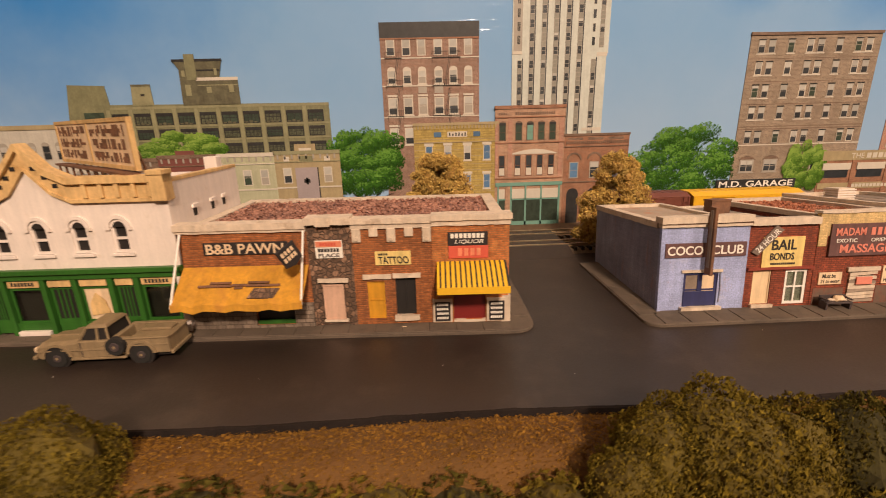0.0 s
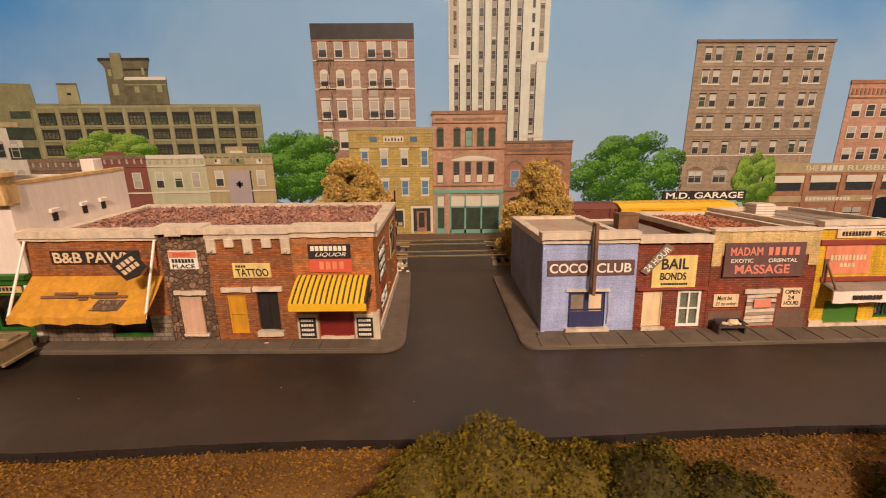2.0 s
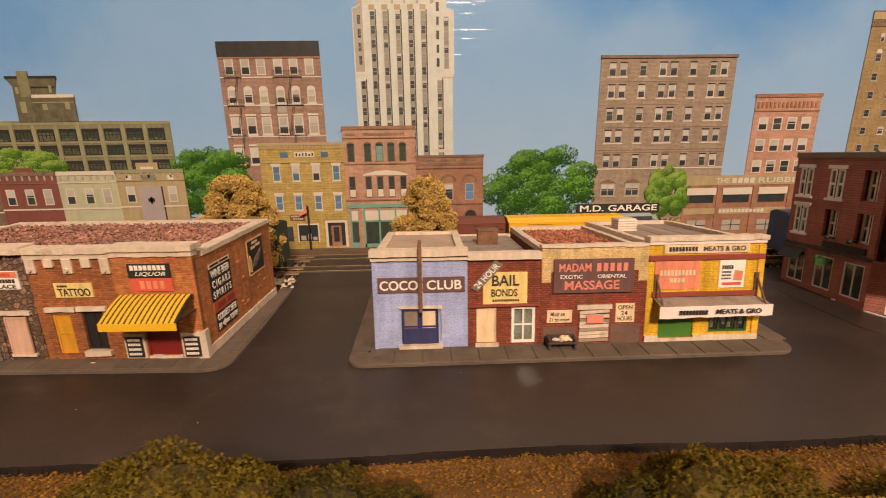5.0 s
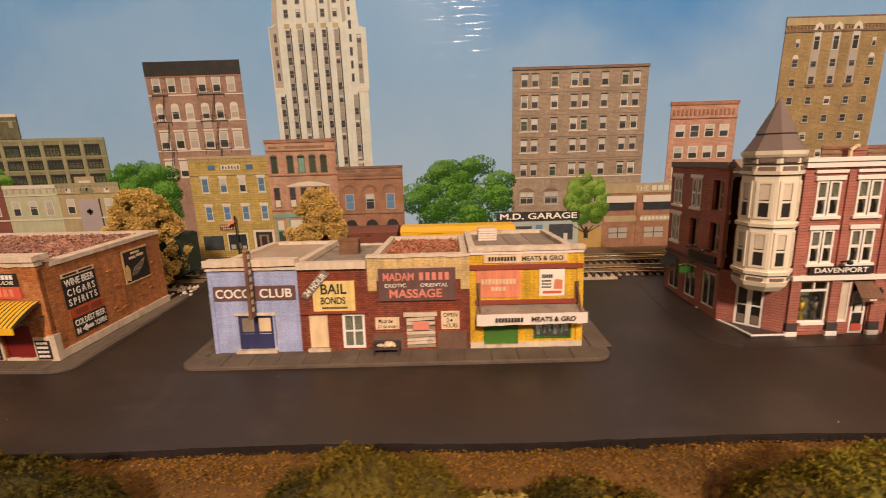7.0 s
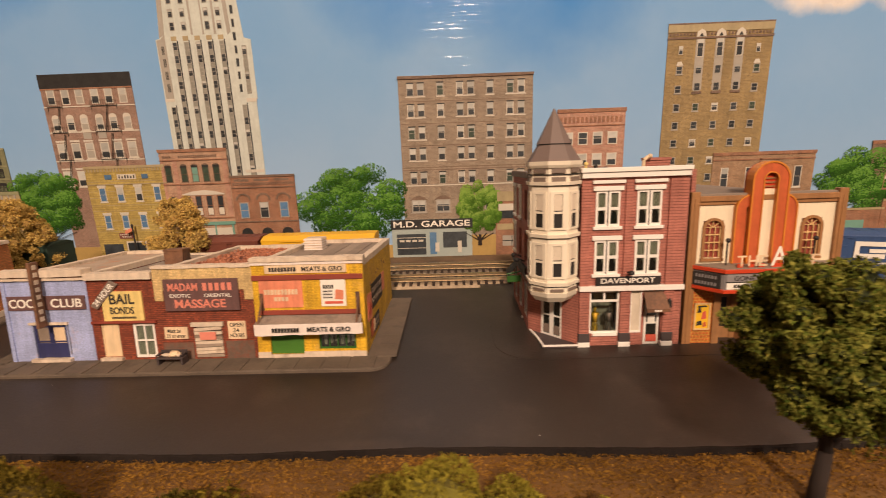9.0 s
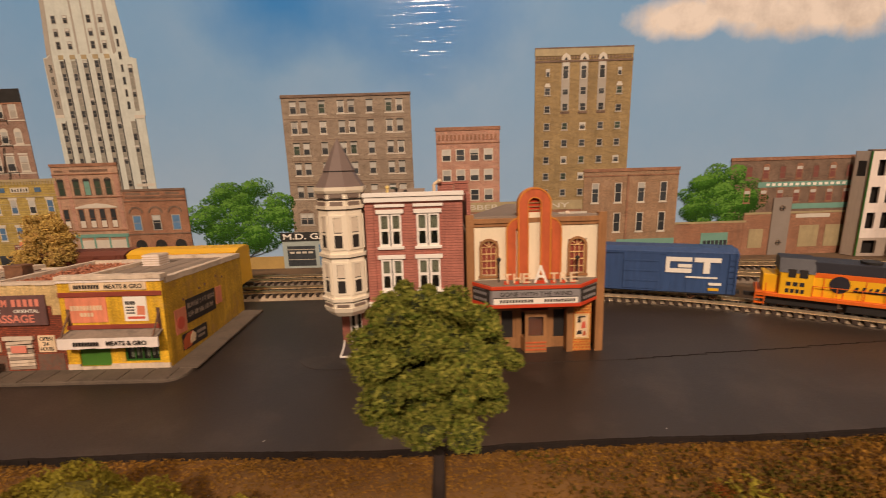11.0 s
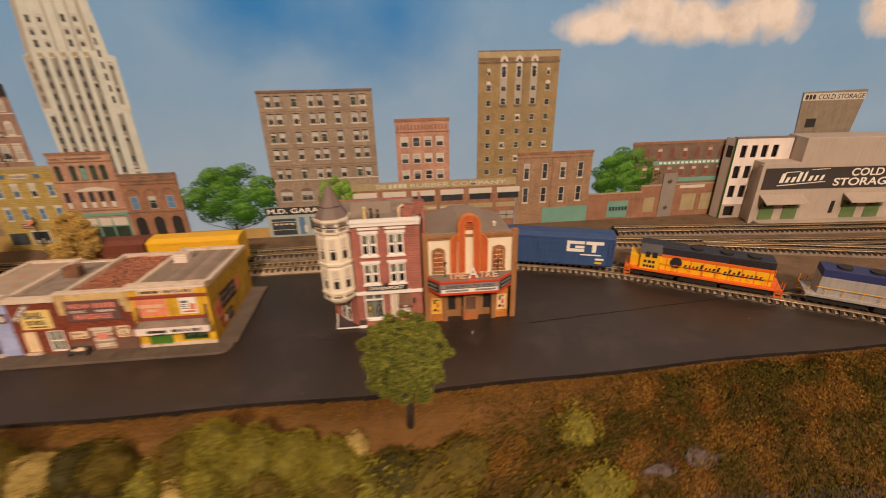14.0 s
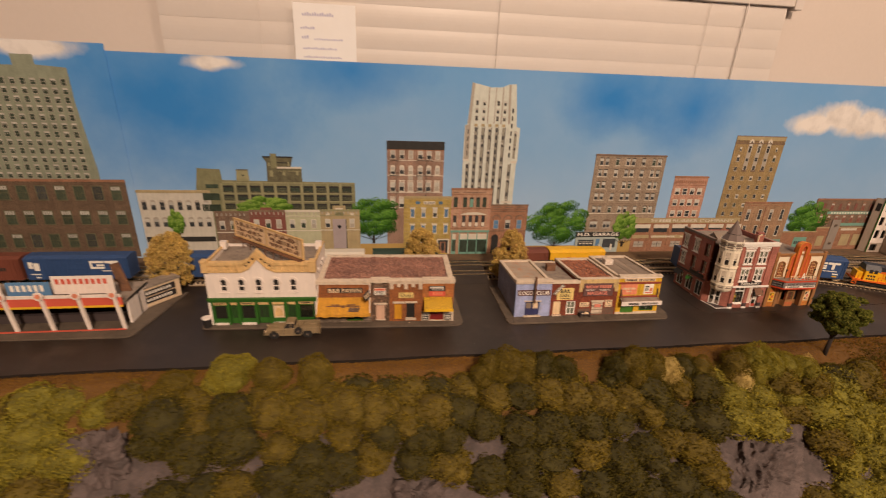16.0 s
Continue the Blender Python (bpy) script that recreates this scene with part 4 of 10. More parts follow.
def back_buildings():
    def sheet_of(t, name, mat, pts, depth=0.3, label=""):
        return part(name, G().xz([(x - t["x0"], z - t["z0"]) for x, z in pts], -0.35 - depth, -0.3), mat, t, label)

    # long olive factory with rooftop blocks
    t = card("printed olive concrete factory with bands of dark windows", -222, -46, 10, 91.5, P_olive, YB,
             [(-222, 10), (-46, 10), (-46, 89.6), (-140, 90.6), (-193, 91.3), (-194, 103.5), (-218, 104.5), (-222, 80)])
    strips(t, "parapet", P_olivel, [(-193, -46, 88.0, 89.6)], 0.2)
    lefts = [-60.5 - 14.66 * k for k in range(10)]
    w = [win_mesh(11.0, 7.8, P_dark, P_wint, "grid"), win_mesh(11.0, 7.8, P_dark, P_gwin, "grid"), win_mesh(11.0, 7.8, P_dark, P_wint, "double")]
    panes(t, w, [x + 5 for x in lefts], [77.3])
    w = [win_mesh(11.0, 6.6, P_dark, P_gwin, "grid"), win_mesh(11.0, 6.6, P_dark, P_wint, "grid"), win_mesh(11.0, 6.6, P_dark, P_gwin, "double")]
    panes(t, w, [x + 5 for x in lefts], [67.8, 57.4, 47.0])
    strips(t, "lintel_shadow", P_dark, [(x - 0.5, x + 10.5, z - 1.5, z + 0.7) for x in lefts for z in (84.6, 73.9, 63.5)], 0.3)
    strips(t, "transom_shade", P_olived, [(x + 0.2 + 3.1 * k, x + 2.4 + 3.1 * k, 77.6, 78.5 + 0.6 * (k % 2)) for x in lefts for k in range(3)], 0.3)
    strips(t, "pier", P_olivel, [(x - 3.6, x - 1.0, 40, 87.9) for x in lefts], 0.5)
    strips(t, "sill_band", P_olivel, [(-196, -46.4, z - 1.5, z - 0.3) for z in (77.3, 67.8, 57.4)], 0.35)
    strips(t, "side_window", P_wint, [(-211, -198, 82, 86.5), (-216, -198, 68, 76), (-218, -198, 55, 63)])
    sheet_of(t, "rooftop_block", P_olivel, [(-177.6, 90.5), (-163.5, 90.5), (-164, 103.5), (-176.4, 103.7)], 0.25)
    strips(t, "block_cap", P_olived, [(-176.6, -163.8, 102.6, 103.9)], 0.35)
    strips(t, "rooftop_window", P_dark, [(-171, -168.4, 96.4, 97.8)], 0.38)
    sheet_of(t, "rooftop_tower", P_olived, [(-144, 90), (-117, 90), (-117, 107.8), (-114.6, 117.5), (-146.4, 117.8), (-143.1, 112.6)], 0.32, "weathered olive roof tower with a flared top")
    sheet_of(t, "rooftop_block", P_olived, [(-132.5, 90), (-105.5, 90), (-105.3, 107.3), (-132.5, 107.5)], 0.42)
    strips(t, "block_coping", P_trim, [(-132.5, -105.2, 105.4, 107.4)], 0.5)
    strips(t, "bleached_patch", P_olivel, [(-126.5, -123.4, 97.6, 101.4), (-111.8, -108.6, 97.8, 102.2), (-140.6, -137.0, 96, 103), (-141.6, -139.4, 108, 112), (-120, -118.2, 108.6, 113), (-132.4, -105.6, 102.2, 102.8)], 0.5)
    strips(t, "tower_ledge", P_dark, [(-146.8, -114.1, 117.4, 119.0), (-131.6, -116.4, 111.4, 112.4)], 0.45)
    strips(t, "rooftop_chimney", P_olive, [(-138.5, -131.9, 106, 122)], 0.5)
    # fire-escape apartment house
    t = card("printed red-brown apartment house with white windows and fire escapes", -8.3, 58.7, 6, 139, P_fire, YB + 0.2)
    strips(t, "black_cornice", P_dark, [(-8.4, 58.8, 129.4, 139)], 0.4)
    strips(t, "string_course", P_trim, [(-8.3, 58.7, 116.4, 117.2), (-8.3, 58.7, 98.6, 99.4), (-8.3, 58.7, 78.0, 78.8)], 0.25)
    cols = [-1.5, 9.1, 19.4, 30.7, 40.9, 51.2]
    w = [win_mesh(5.8, 10.6, P_trim, P_win, "sash", 0.5), win_mesh(5.8, 10.6, P_trim, P_frame, "sash", 0.45), win_mesh(5.8, 10.6, P_trim, P_win, "sash", 0.55)]
    panes(t, w, cols, [118.2])
    w = [win_mesh(5.6, 9.0, P_trim, P_win, "arch", 0.6, 0.8), win_mesh(5.6, 9.0, P_trim, P_frame, "arch", 0.5, 0.8), win_mesh(5.6, 9.0, P_trim, P_win, "arch", 0.4, 0.8)]
    panes(t, w, cols, [100.2])
    w = [win_mesh(6.6, 11.6, P_trim, P_win, "sash", 0.6, 0.8), win_mesh(6.6, 11.6, P_trim, P_frame, "sash", 0.4, 0.8), win_mesh(6.6, 11.6, P_trim, P_win, "sash", 0.5, 0.8)]
    panes(t, w, cols, [79.8, 59.6])
    strips(t, "window_hood", P_trim, [(x - 3.6, x + 3.6, z, z + 1.3) for x in cols for z in (92.0, 72.0)], 0.45)
    strips(t, "pale_panel", P_frame, [(16.4, 22.4, 94, 98.4), (27.7, 33.7, 94, 98.4)], 0.2)
    strips(t, "cornice_band", P_brown, [(-8.3, 58.7, 128.4, 129.4)], 0.45)
    for x0, wide in ((-5.6, 11.5), (26.4, 19.5)):
        g = G()
        xl, xr = x0 - t["x0"], x0 + wide - t["x0"]
        for z in (110.6, 92.6, 72.8):
            g.box(xl, xr, -1.0, -0.35, z, z + 0.5)
            g.box(xl, xr, -1.0, -0.92, z + 4.0, z + 4.2)
            for k in range(int(wide / 1.6) + 1):
                g.box(xl + 1.6 * k, xl + 1.6 * k + 0.13, -1.0, -0.92, z, z + 4.1)
            for x in (xl + 0.3, xr - 0.5):
                g.rod((x, -0.7, z), (x, -0.7, z - 2.6), 0.16, n=4)
        for z in (92.8, 73.0, 55.0):
            for dx in (0, 1.0):
                g.rod((xl + wide * 0.42 + dx, -0.8, z), (xl + wide * 0.42 + 3.6 + dx, -0.8, z + 18.6), 0.2, n=4)
        part("fire_escape", g, P_iron, t)
    # tall stepped tower
    t = card("printed pale stepped skyscraper with ribbed upright piers", 81.5, 148.3, 40, 205, P_tower, YB + 0.25,
             [(81.8, 40), (147, 40), (147.2, 117), (148.2, 117.5), (148.2, 156.8), (143.6, 158), (141.4, 182), (139, 205), (130.2, 204.4), (122.8, 201.1), (109.7, 200.6), (96.5, 203.5), (87.7, 205.1), (86.4, 183.7), (84.4, 159.4), (81.6, 158.6), (81.4, 120)])
    sheet_of(t, "shaded_side", P_frame, [(82.4, 119.6), (88.2, 119.6), (88.3, 161.8), (84.6, 158.6), (82.2, 158.2)], 0.12, "darker shaded side of the tower")
    sheet_of(t, "shaded_side", P_frame, [(84.6, 159.6), (88.4, 161.8), (91.2, 204.3), (87.9, 204.9), (86.5, 183.7)], 0.12)
    sheet_of(t, "shaded_side", P_frame, [(132.6, 160.2), (135.2, 162), (133.2, 204.2), (130.4, 204.2)], 0.14)
    strips(t, "rib_shadow", P_frame, [(107.2, 108.6, 161, 201), (115.4, 116.4, 161, 200.6), (123.4, 125.0, 161, 201)], 0.14)
    bays = [94.8, 103.1, 111.4, 119.7, 128.0]
    strips(t, "window_bay", P_towerd, [(x - 1.7, x + 1.7, 44, 156) for x in bays] + [(x - 1.7, x + 1.7, 44, 113.6) for x in (86.7, 138.3)] + [(141.6, 144.6, 121, 153)], 0.1)
    strips(t, "bay_shadow", P_win, [(x + 1.7, x + 2.4, 44, 157.6) for x in bays] + [(x + 1.7, x + 2.4, 44, 115) for x in (86.7, 138.3)], 0.06)
    strips(t, "bay_head", P_tan2, [(x - 2.2, x + 1.7, 157.4, 160.4) for x in bays], 0.12)
    narrow = [win_mesh(3.3, 5.4, P_frame, P_win, "sash"), win_mesh(3.3, 5.4, P_frame, P_win, "sash", 0.35), win_mesh(3.3, 5.4, P_frame, P_towerd, "sash")]
    panes(t, narrow, bays, [151.2 - 8.55 * j for j in range(13)])
    panes(t, narrow, [86.7, 138.3], [108.4 - 8.55 * j for j in range(8)])
    panes(t, narrow[:2], [94.7, 103.0, 119.5, 127.8], [181.0, 172.4, 164.0])
    slim = [win_mesh(1.9, 5.2, P_dark, P_win, "plain"), win_mesh(1.9, 5.2, P_frame, P_win, "plain")]
    panes(t, slim, [137.4], [173.4 - 8.5 * j for j in range(7)])
    panes(t, slim[:1], [85.8], [149 - 8.3 * j for j in range(4)])
    panes(t, narrow[1:], [143.1], [147.0 - 8.3 * j for j in range(4)])
    strips(t, "ledge", P_trim, [(81.6, 88.4, 117.6, 119.6), (140.4, 147.6, 115.6, 118.0), (132.8, 146.6, 66, 68)], 0.25)
    # ochre, pink and brown row
    t = card("printed ochre stone hotel with blue windows", 11.8, 72.4, -4, 74, P_yell, YB - 0.5)
    strips(t, "cornice", P_tan2, [(11.4, 72.5, 72.2, 74), (11.8, 72.4, 60.2, 60.8)], 0.6)
    strips(t, "bracket", P_tan2, [(12.2 + 2.4 * k, 13.4 + 2.4 * k, 69.8, 72.2) for k in range(25)], 0.5)
    strips(t, "attic_window", P_winb, [(26.2, 31.4, 64.2, 67.6), (54.4, 59.2, 64.2, 67.6)], 0.3)
    strips(t, "name_board", P_trim, [(35.8, 49.9, 64, 67.8)], 0.25)
    strips(t, "name_stroke", P_dark, [(37 + 2.2 * k, 38.0 + 2.2 * k, 64.8, 67.0 - 0.7 * (k % 3 == 1)) for k in range(6)], 0.35)
    w = [win_mesh(5.2, 10.6, P_trim, P_winb, "sash", 0, 0.8), win_mesh(5.2, 10.6, P_trim, P_win, "sash", 0.5, 0.8), win_mesh(5.2, 10.6, P_trim, P_winb, "sash", 0.45, 0.8)]
    panes(t, w, [22.4, 35.9, 50, 64.1], [47.6, 26.8])
    strips(t, "window_lintel", P_trim, [(x - 3.3, x + 3.3, z, z + 1.8) for x in (22.4, 35.9, 50, 64.1) for z in (58.3, 37.5)], 0.3)
    strips(t, "stone_course", P_tan2, [(12, 72.2, z, z + 0.35) for z in (24.6, 28.9, 33.2, 40.4, 44.6, 50.4, 55.2, 62.4)], 0.06)
    strips(t, "shop_board", P_maroon, [(28.6, 39.2, 19.1, 23.7)], 0.3)
    strips(t, "name_stroke", P_trim, [(29.6 + 1.5 * k, 30.5 + 1.5 * k, 21.8, 22.9) for k in range(6)] + [(31 + 1.5 * k, 31.9 + 1.5 * k, 20, 21.1) for k in range(5)], 0.4)
    strips(t, "shop_window", P_win, [(34.1, 47.9, 4, 15.8), (15, 30, 4, 15)], 0.2)
    strips(t, "shop_goods", P_frame, [(35.4, 39, 4.6, 8), (40.5, 43, 4.6, 9.4), (44, 47, 4.6, 7)], 0.28)
    strips(t, "shop_frame", P_trim, [(33.2, 48.8, 15.8, 16.8), (33.2, 34.1, 3, 15.8), (47.9, 48.8, 3, 15.8), (53.4, 69.4, 17.2, 18.8), (53.4, 55.2, -1, 17.2), (67.6, 69.4, -1, 17.2)], 0.3)
    strips(t, "doorway", P_dark, [(55.2, 67.6, 0, 17.2)], 0.12)
    strips(t, "door", P_brown, [(57.6, 59.2, 0, 15), (63.2, 64.8, 0, 15), (59.2, 63.2, 0, 3), (59.2, 63.2, 14, 15)], 0.25)
    t = card("printed pink brick store with arched windows and a green shop front", 70, 120.4, -4, 84.4, P_pink, YB - 0.7)
    strips(t, "cornice", P_brown, [(69.5, 120.8, 82.2, 84.4), (70, 120.4, 76.2, 76.8), (70, 120.4, 58.4, 59.2), (70, 120.4, 32.8, 33.6)], 0.7)
    strips(t, "dentil", P_dbrown, [(84.4 + 1.6 * k, 85.4 + 1.6 * k, 78.2, 79.8) for k in range(18)] + [(72.6 + 1.6 * k, 73.6 + 1.6 * k, 78.4, 79.6) for k in range(4)], 0.5)
    strips(t, "brick_pier", P_red, [(70.2, 72.2, 34, 76), (79.4, 82.4, 34, 76), (116.4, 119.6, 34, 76)], 0.25)
    cols = [75.3, 87.0, 95.2, 103.3, 111.4]
    w = [win_mesh(5.2, 11.6, P_dbrown, P_wint, "arch"), win_mesh(5.2, 11.6, P_dbrown, P_teal, "arch", 0.0), win_mesh(5.2, 11.6, P_dbrown, P_wint, "arch")]
    panes(t, w, cols, [60.2])
    strips(t, "arch_shadow", P_dark, [(x - 2.4, x + 2.4, 71.0, 72.6) for x in cols], 0.28)
    w = [win_mesh(4.8, 15.4, P_brown, P_win, "sash")]
    panes(t, w, [75, 86.6, 94.8, 102.9, 111.2], [34.8])
    strips(t, "half_curtain", P_trim, [(x - 1.9, x + 1.9, 35.6, 40.8) for x in (75, 86.6, 94.8, 102.9, 111.2)], 0.3)
    sheet_of(t, "flat_arch", P_trim, [(82.7, 50.6), (115, 50.6), (115, 51.2), (107, 53.4), (99.3, 54.2), (91, 53.4), (82.7, 51.4)], 0.35, "pale flat arch over the windows")
    strips(t, "shop_cornice", P_teal, [(70.4, 120.2, 27.7, 30.2)], 0.8)
    strips(t, "shop_glass", P_wint, [(82.7, 118, 0, 18), (72.6, 77.6, 0, 18)], 0.15)
    strips(t, "shop_frame", P_teal, [(81.4, 82.8, -4, 27.7), (92.3, 93.6, -4, 27.7), (104.1, 105.3, -4, 27.7), (117.4, 118.8, -4, 27.7), (82, 118, 17.2, 18.2), (82, 118, -4, 1.0), (72, 73, -4, 27.7), (73, 78, 17.2, 18.2), (73, 78, -4, 2)], 0.5)
    strips(t, "shop_fascia", P_trim, [(82.8, 92.3, 18.4, 25.4), (93.6, 104.1, 18.4, 25.4), (105.3, 117.4, 18.4, 25.4), (73, 77.4, 18.4, 25.4)], 0.2)
    strips(t, "pink_column", P_pink, [(78, 81.4, -4, 28)], 0.45)
    t = card("printed brown brick store with arched doorways", 120.4, 168.4, -4, 64, P_brown, YB - 0.5)
    strips(t, "cornice", P_dbrown, [(120.0, 168.8, 62.4, 64), (120.4, 168.4, 54.6, 55.2), (120.4, 168.4, 28.8, 29.6)], 0.6)
    w = [win_mesh(6.8, 12, P_frame, P_winb, "sash"), win_mesh(6.8, 12, P_frame, P_win, "sash", 0.35)]
    panes(t, w, [128.4, 143.5, 158.6], [31.9])
    for x in (128.4, 143.5, 158.6):
        g = G()
        for k in range(8):
            a0, a1 = radians(180 * k / 8), radians(180 * (k + 1) / 8)
            g.xz([(x + 5.6 * math.cos(q) - t["x0"], 49.6 + 5.2 * math.sin(q)) for q in (a0, a1)] + [(x + 4.3 * math.cos(q) - t["x0"], 49.6 + 3.9 * math.sin(q)) for q in (a1, a0)], -0.8, -0.3)
        part("brick_arch", g, P_dbrown, t)
    strips(t, "corbel", P_dbrown, [(122 + 1.5 * k, 122.8 + 1.5 * k, 56.8, 58.6) for k in range(31)], 0.5)
    strips(t, "recessed_panel", P_dbrown, [(123, 134, 59.4, 61.2), (138, 149, 59.4, 61.2), (153, 164, 59.4, 61.2)], 0.06)
    for x in (128.4, 143.9, 159.4):
        g = G().xz([(x - 4.4 - t["x0"], 0)] + [(x + 4.4 * math.cos(radians(180 - a)) - t["x0"], 24.2 + 4.4 * math.sin(radians(a))) for a in range(0, 181, 30)] + [(x + 4.4 - t["x0"], 0)], -0.5, -0.3)
        part("arched_doorway", g, P_dark, t)
    # grey hotel block
    t = card("printed grey-brown six-storey block with paired windows", 248.8, 343.6, 10, 128.6, P_grey, YB + 0.2, [(248.8, 10), (343.6, 10), (343.6, 127.6), (248.8, 128.8)])
    strips(t, "cornice", P_dbrown, [(248.4, 344.0, 126.6, 128.4)], 0.8)
    strips(t, "string_course", P_trim, [(248.8, 343.6, 51.8, 52.6)], 0.3)
    strips(t, "brick_band", P_dbrown, [(248.8, 343.6, z, z + 0.5) for z in (65.0, 63.2, 80.6, 96.0, 111.2)], 0.06)
    w = [win_mesh(5.0, 8.7, P_frame, P_win, "sash", 0.42), win_mesh(5.0, 8.7, P_frame, P_win, "sash", 0.5), win_mesh(5.0, 8.7, P_frame, P_wint, "sash", 0.25), win_mesh(5.0, 8.7, P_trim, P_win, "sash", 0.45)]
    rows = (115.0, 100.7, 85.3, 70.4, 53.2)
    cols = [257.1, 264.5, 278.3, 292.2, 299.9, 313.4, 327.5, 335.3]
    panes(t, w, cols, rows)
    strips(t, "window_shadow", P_dark, [(x - 2.5, x + 2.7, z + 8.4, z + 9.3) for x in cols for z in rows], 0.3)
    strips(t, "sill_line", P_trim, [(x0, x1, z - 0.9, z - 0.1) for z in rows[:4] for x0, x1 in ((253.8, 267.8), (275.2, 281.6), (288.9, 303.2), (310.2, 316.6), (324.2, 338.6))], 0.3)
    panes(t, [win_mesh(10.8, 9.4, P_frame, P_win, "double", 0.4, 0.6)], [259.9, 278.0, 296.2, 314.4], [32.2])
    for x in (259.9, 278.0, 296.2, 314.4):
        sheet_of(t, "arch_head", P_dbrown, [(x - 6.4, 41.2), (x + 6.4, 41.2), (x + 4.2, 43.6), (x, 44.5), (x - 4.2, 43.6)], 0.2)
    # garage, fence
    t = card("printed grey-green garage with a black lettered sign", 238.5, 299, -4, 27, P_garage, YB - 0.6)
    strips(t, "sign_board", P_dark, [(238, 299.5, 20, 27)], 0.5)
    lettering("lettering", "M.D. GARAGE", M_lwhite, t, 240 - t["x0"], 297.5 - t["x0"], 25.4, 30.0, -0.9, bold=0.20)
    strips(t, "roller_door", P_win, [(242, 264, 0, 16)], 0.15)
    strips(t, "door_pane", P_trim, [(244 + 4.8 * k, 247.5 + 4.8 * k, 10, 11.6) for k in range(4)] + [(242, 264, 13, 13.5), (242, 264, 5, 5.4)], 0.25)
    strips(t, "door", P_winb, [(267, 272, 0, 17)], 0.2)
    strips(t, "shop_window", P_win, [(277, 295, 5, 17)], 0.2)
    strips(t, "petrol_pump", P_trim, [(288, 291, 1, 10), (271, 274, 2, 9)], 0.4)
    strips(t, "kerb", P_trim, [(238.5, 299, -3.5, -2)], 0.8)
    t = card("printed ochre board fence with a grass edge", 166, 239, -6, 8, P_fence, YB - 0.2)
    t = card("printed ochre board fence behind the western shops", -41.4, 11.8, -6, 13, P_fence, YB - 0.2)
    t = card("printed ochre board fence beside the garage", 299, 319, -6, 14, P_fence, YB - 0.2)
    # rubber works
    t = card("printed low brick factory with a lettered parapet and awnings", 317, 472, -4, 46, P_brown, YB - 0.4)
    strips(t, "sign_band", P_tan2, [(318, 472, 39, 46), (318, 472, 17.5, 22)], 0.4)
    lettering("lettering", "RUBBER COMPANY", P_trim, t, 372 - t["x0"], 462 - t["x0"], 44.4, 48.2, -0.8, bold=0.06)
    lettering("lettering", "THE", P_trim, t, 340 - t["x0"], 350 - t["x0"], 44.4, 48.2, -0.8, bold=0.06)
    tagged(part("name_line", bars(G(), 352 - t["x0"], 370 - t["x0"], 44.4, 48.2, -0.75, 4), P_trim, t), kind="stuff")
    tagged(part("name_line", bars(G(), 345 - t["x0"], 380 - t["x0"], 22.6, 25.0, -0.75, 12).box(388 - t["x0"], 406 - t["x0"], -0.76, -0.7, 23, 24.2), P_trim, t), kind="stuff")
    strips(t, "window", P_win, [(320 + 27 * k, 340 + 27 * k, 26, 34) for k in range(6)], 0.15)
    strips(t, "window", P_frame, [(322 + 27 * k, 336 + 27 * k, 5, 13) for k in range(6)], 0.15)
    strips(t, "window_bar", P_dark, [(322 + 27 * k, 336 + 27 * k, 8.7, 9.3) for k in range(6)] + [(328.7 + 27 * k, 329.3 + 27 * k, 5, 13) for k in range(6)], 0.2)
    strips(t, "awning", P_trim, [(319 + 27 * k, 341 + 27 * k, 32, 37) for k in range(6)], 0.8)
    strips(t, "pier", P_brown, [(315 + 27 * k, 318.5 + 27 * k, -4, 39) for k in range(1, 6)], 0.5)
    # salmon and tan towers
    t = card("printed salmon brick office building with a corbelled top", 361.5, 409, 20, 102.5, P_red, YB + 0.25)
    strips(t, "cornice", P_brown, [(361, 409.5, 100, 102.5), (361.5, 409, 90.5, 91.3)], 0.5)
    strips(t, "corbel", P_brown, [(363 + 3 * k, 364.6 + 3 * k, 93, 97) for k in range(15)], 0.4)
    w = [win_mesh(7, 9, P_trim, P_win, "sash", 0.5), win_mesh(7, 9, P_trim, P_win, "sash", 0.35), win_mesh(7, 9, P_trim, P_win, "sash")]
    panes(t, w, [369, 379.5, 390, 400.5], [77.5, 62.5, 47.5, 32])
    t = card("printed ochre brick hotel tower with ornate top windows", 434.7, 505, 30, 155, P_tan, YB + 0.2)
    strips(t, "cornice", P_tan2, [(434.4, 505.2, 149.6, 155)], 0.4)
    strips(t, "cornice_line", P_dbrown, [(434.4, 505.2, 154.3, 155.2), (434.4, 505.2, 145.2, 146.6)], 0.5)
    strips(t, "dentil", P_dbrown, [(435.6 + 2.3 * k, 436.9 + 2.3 * k, 147.4, 149.0) for k in range(30)], 0.4)
    bays = [456.8, 469.9, 483.2]
    strips(t, "pale_bay", P_frame, [(x - 3.0, x + 3.0, 112.0, 148.6) for x in bays], 0.1)
    panes(t, [win_mesh(4.4, 12.6, P_trim, P_win, "sash", 0.3)], bays, [133.6])
    panes(t, [win_mesh(4.4, 5.6, P_frame, P_win, "sash", 0.3), win_mesh(4.4, 5.6, P_frame, P_win, "sash")], bays, [122.6])
    panes(t, [win_mesh(4.4, 5.6, P_frame, P_win, "arch")], bays, [111.4])
    strips(t, "balcony", P_dbrown, [(x - 3.4, x + 3.4, 109.6, 111.2) for x in bays], 0.5)
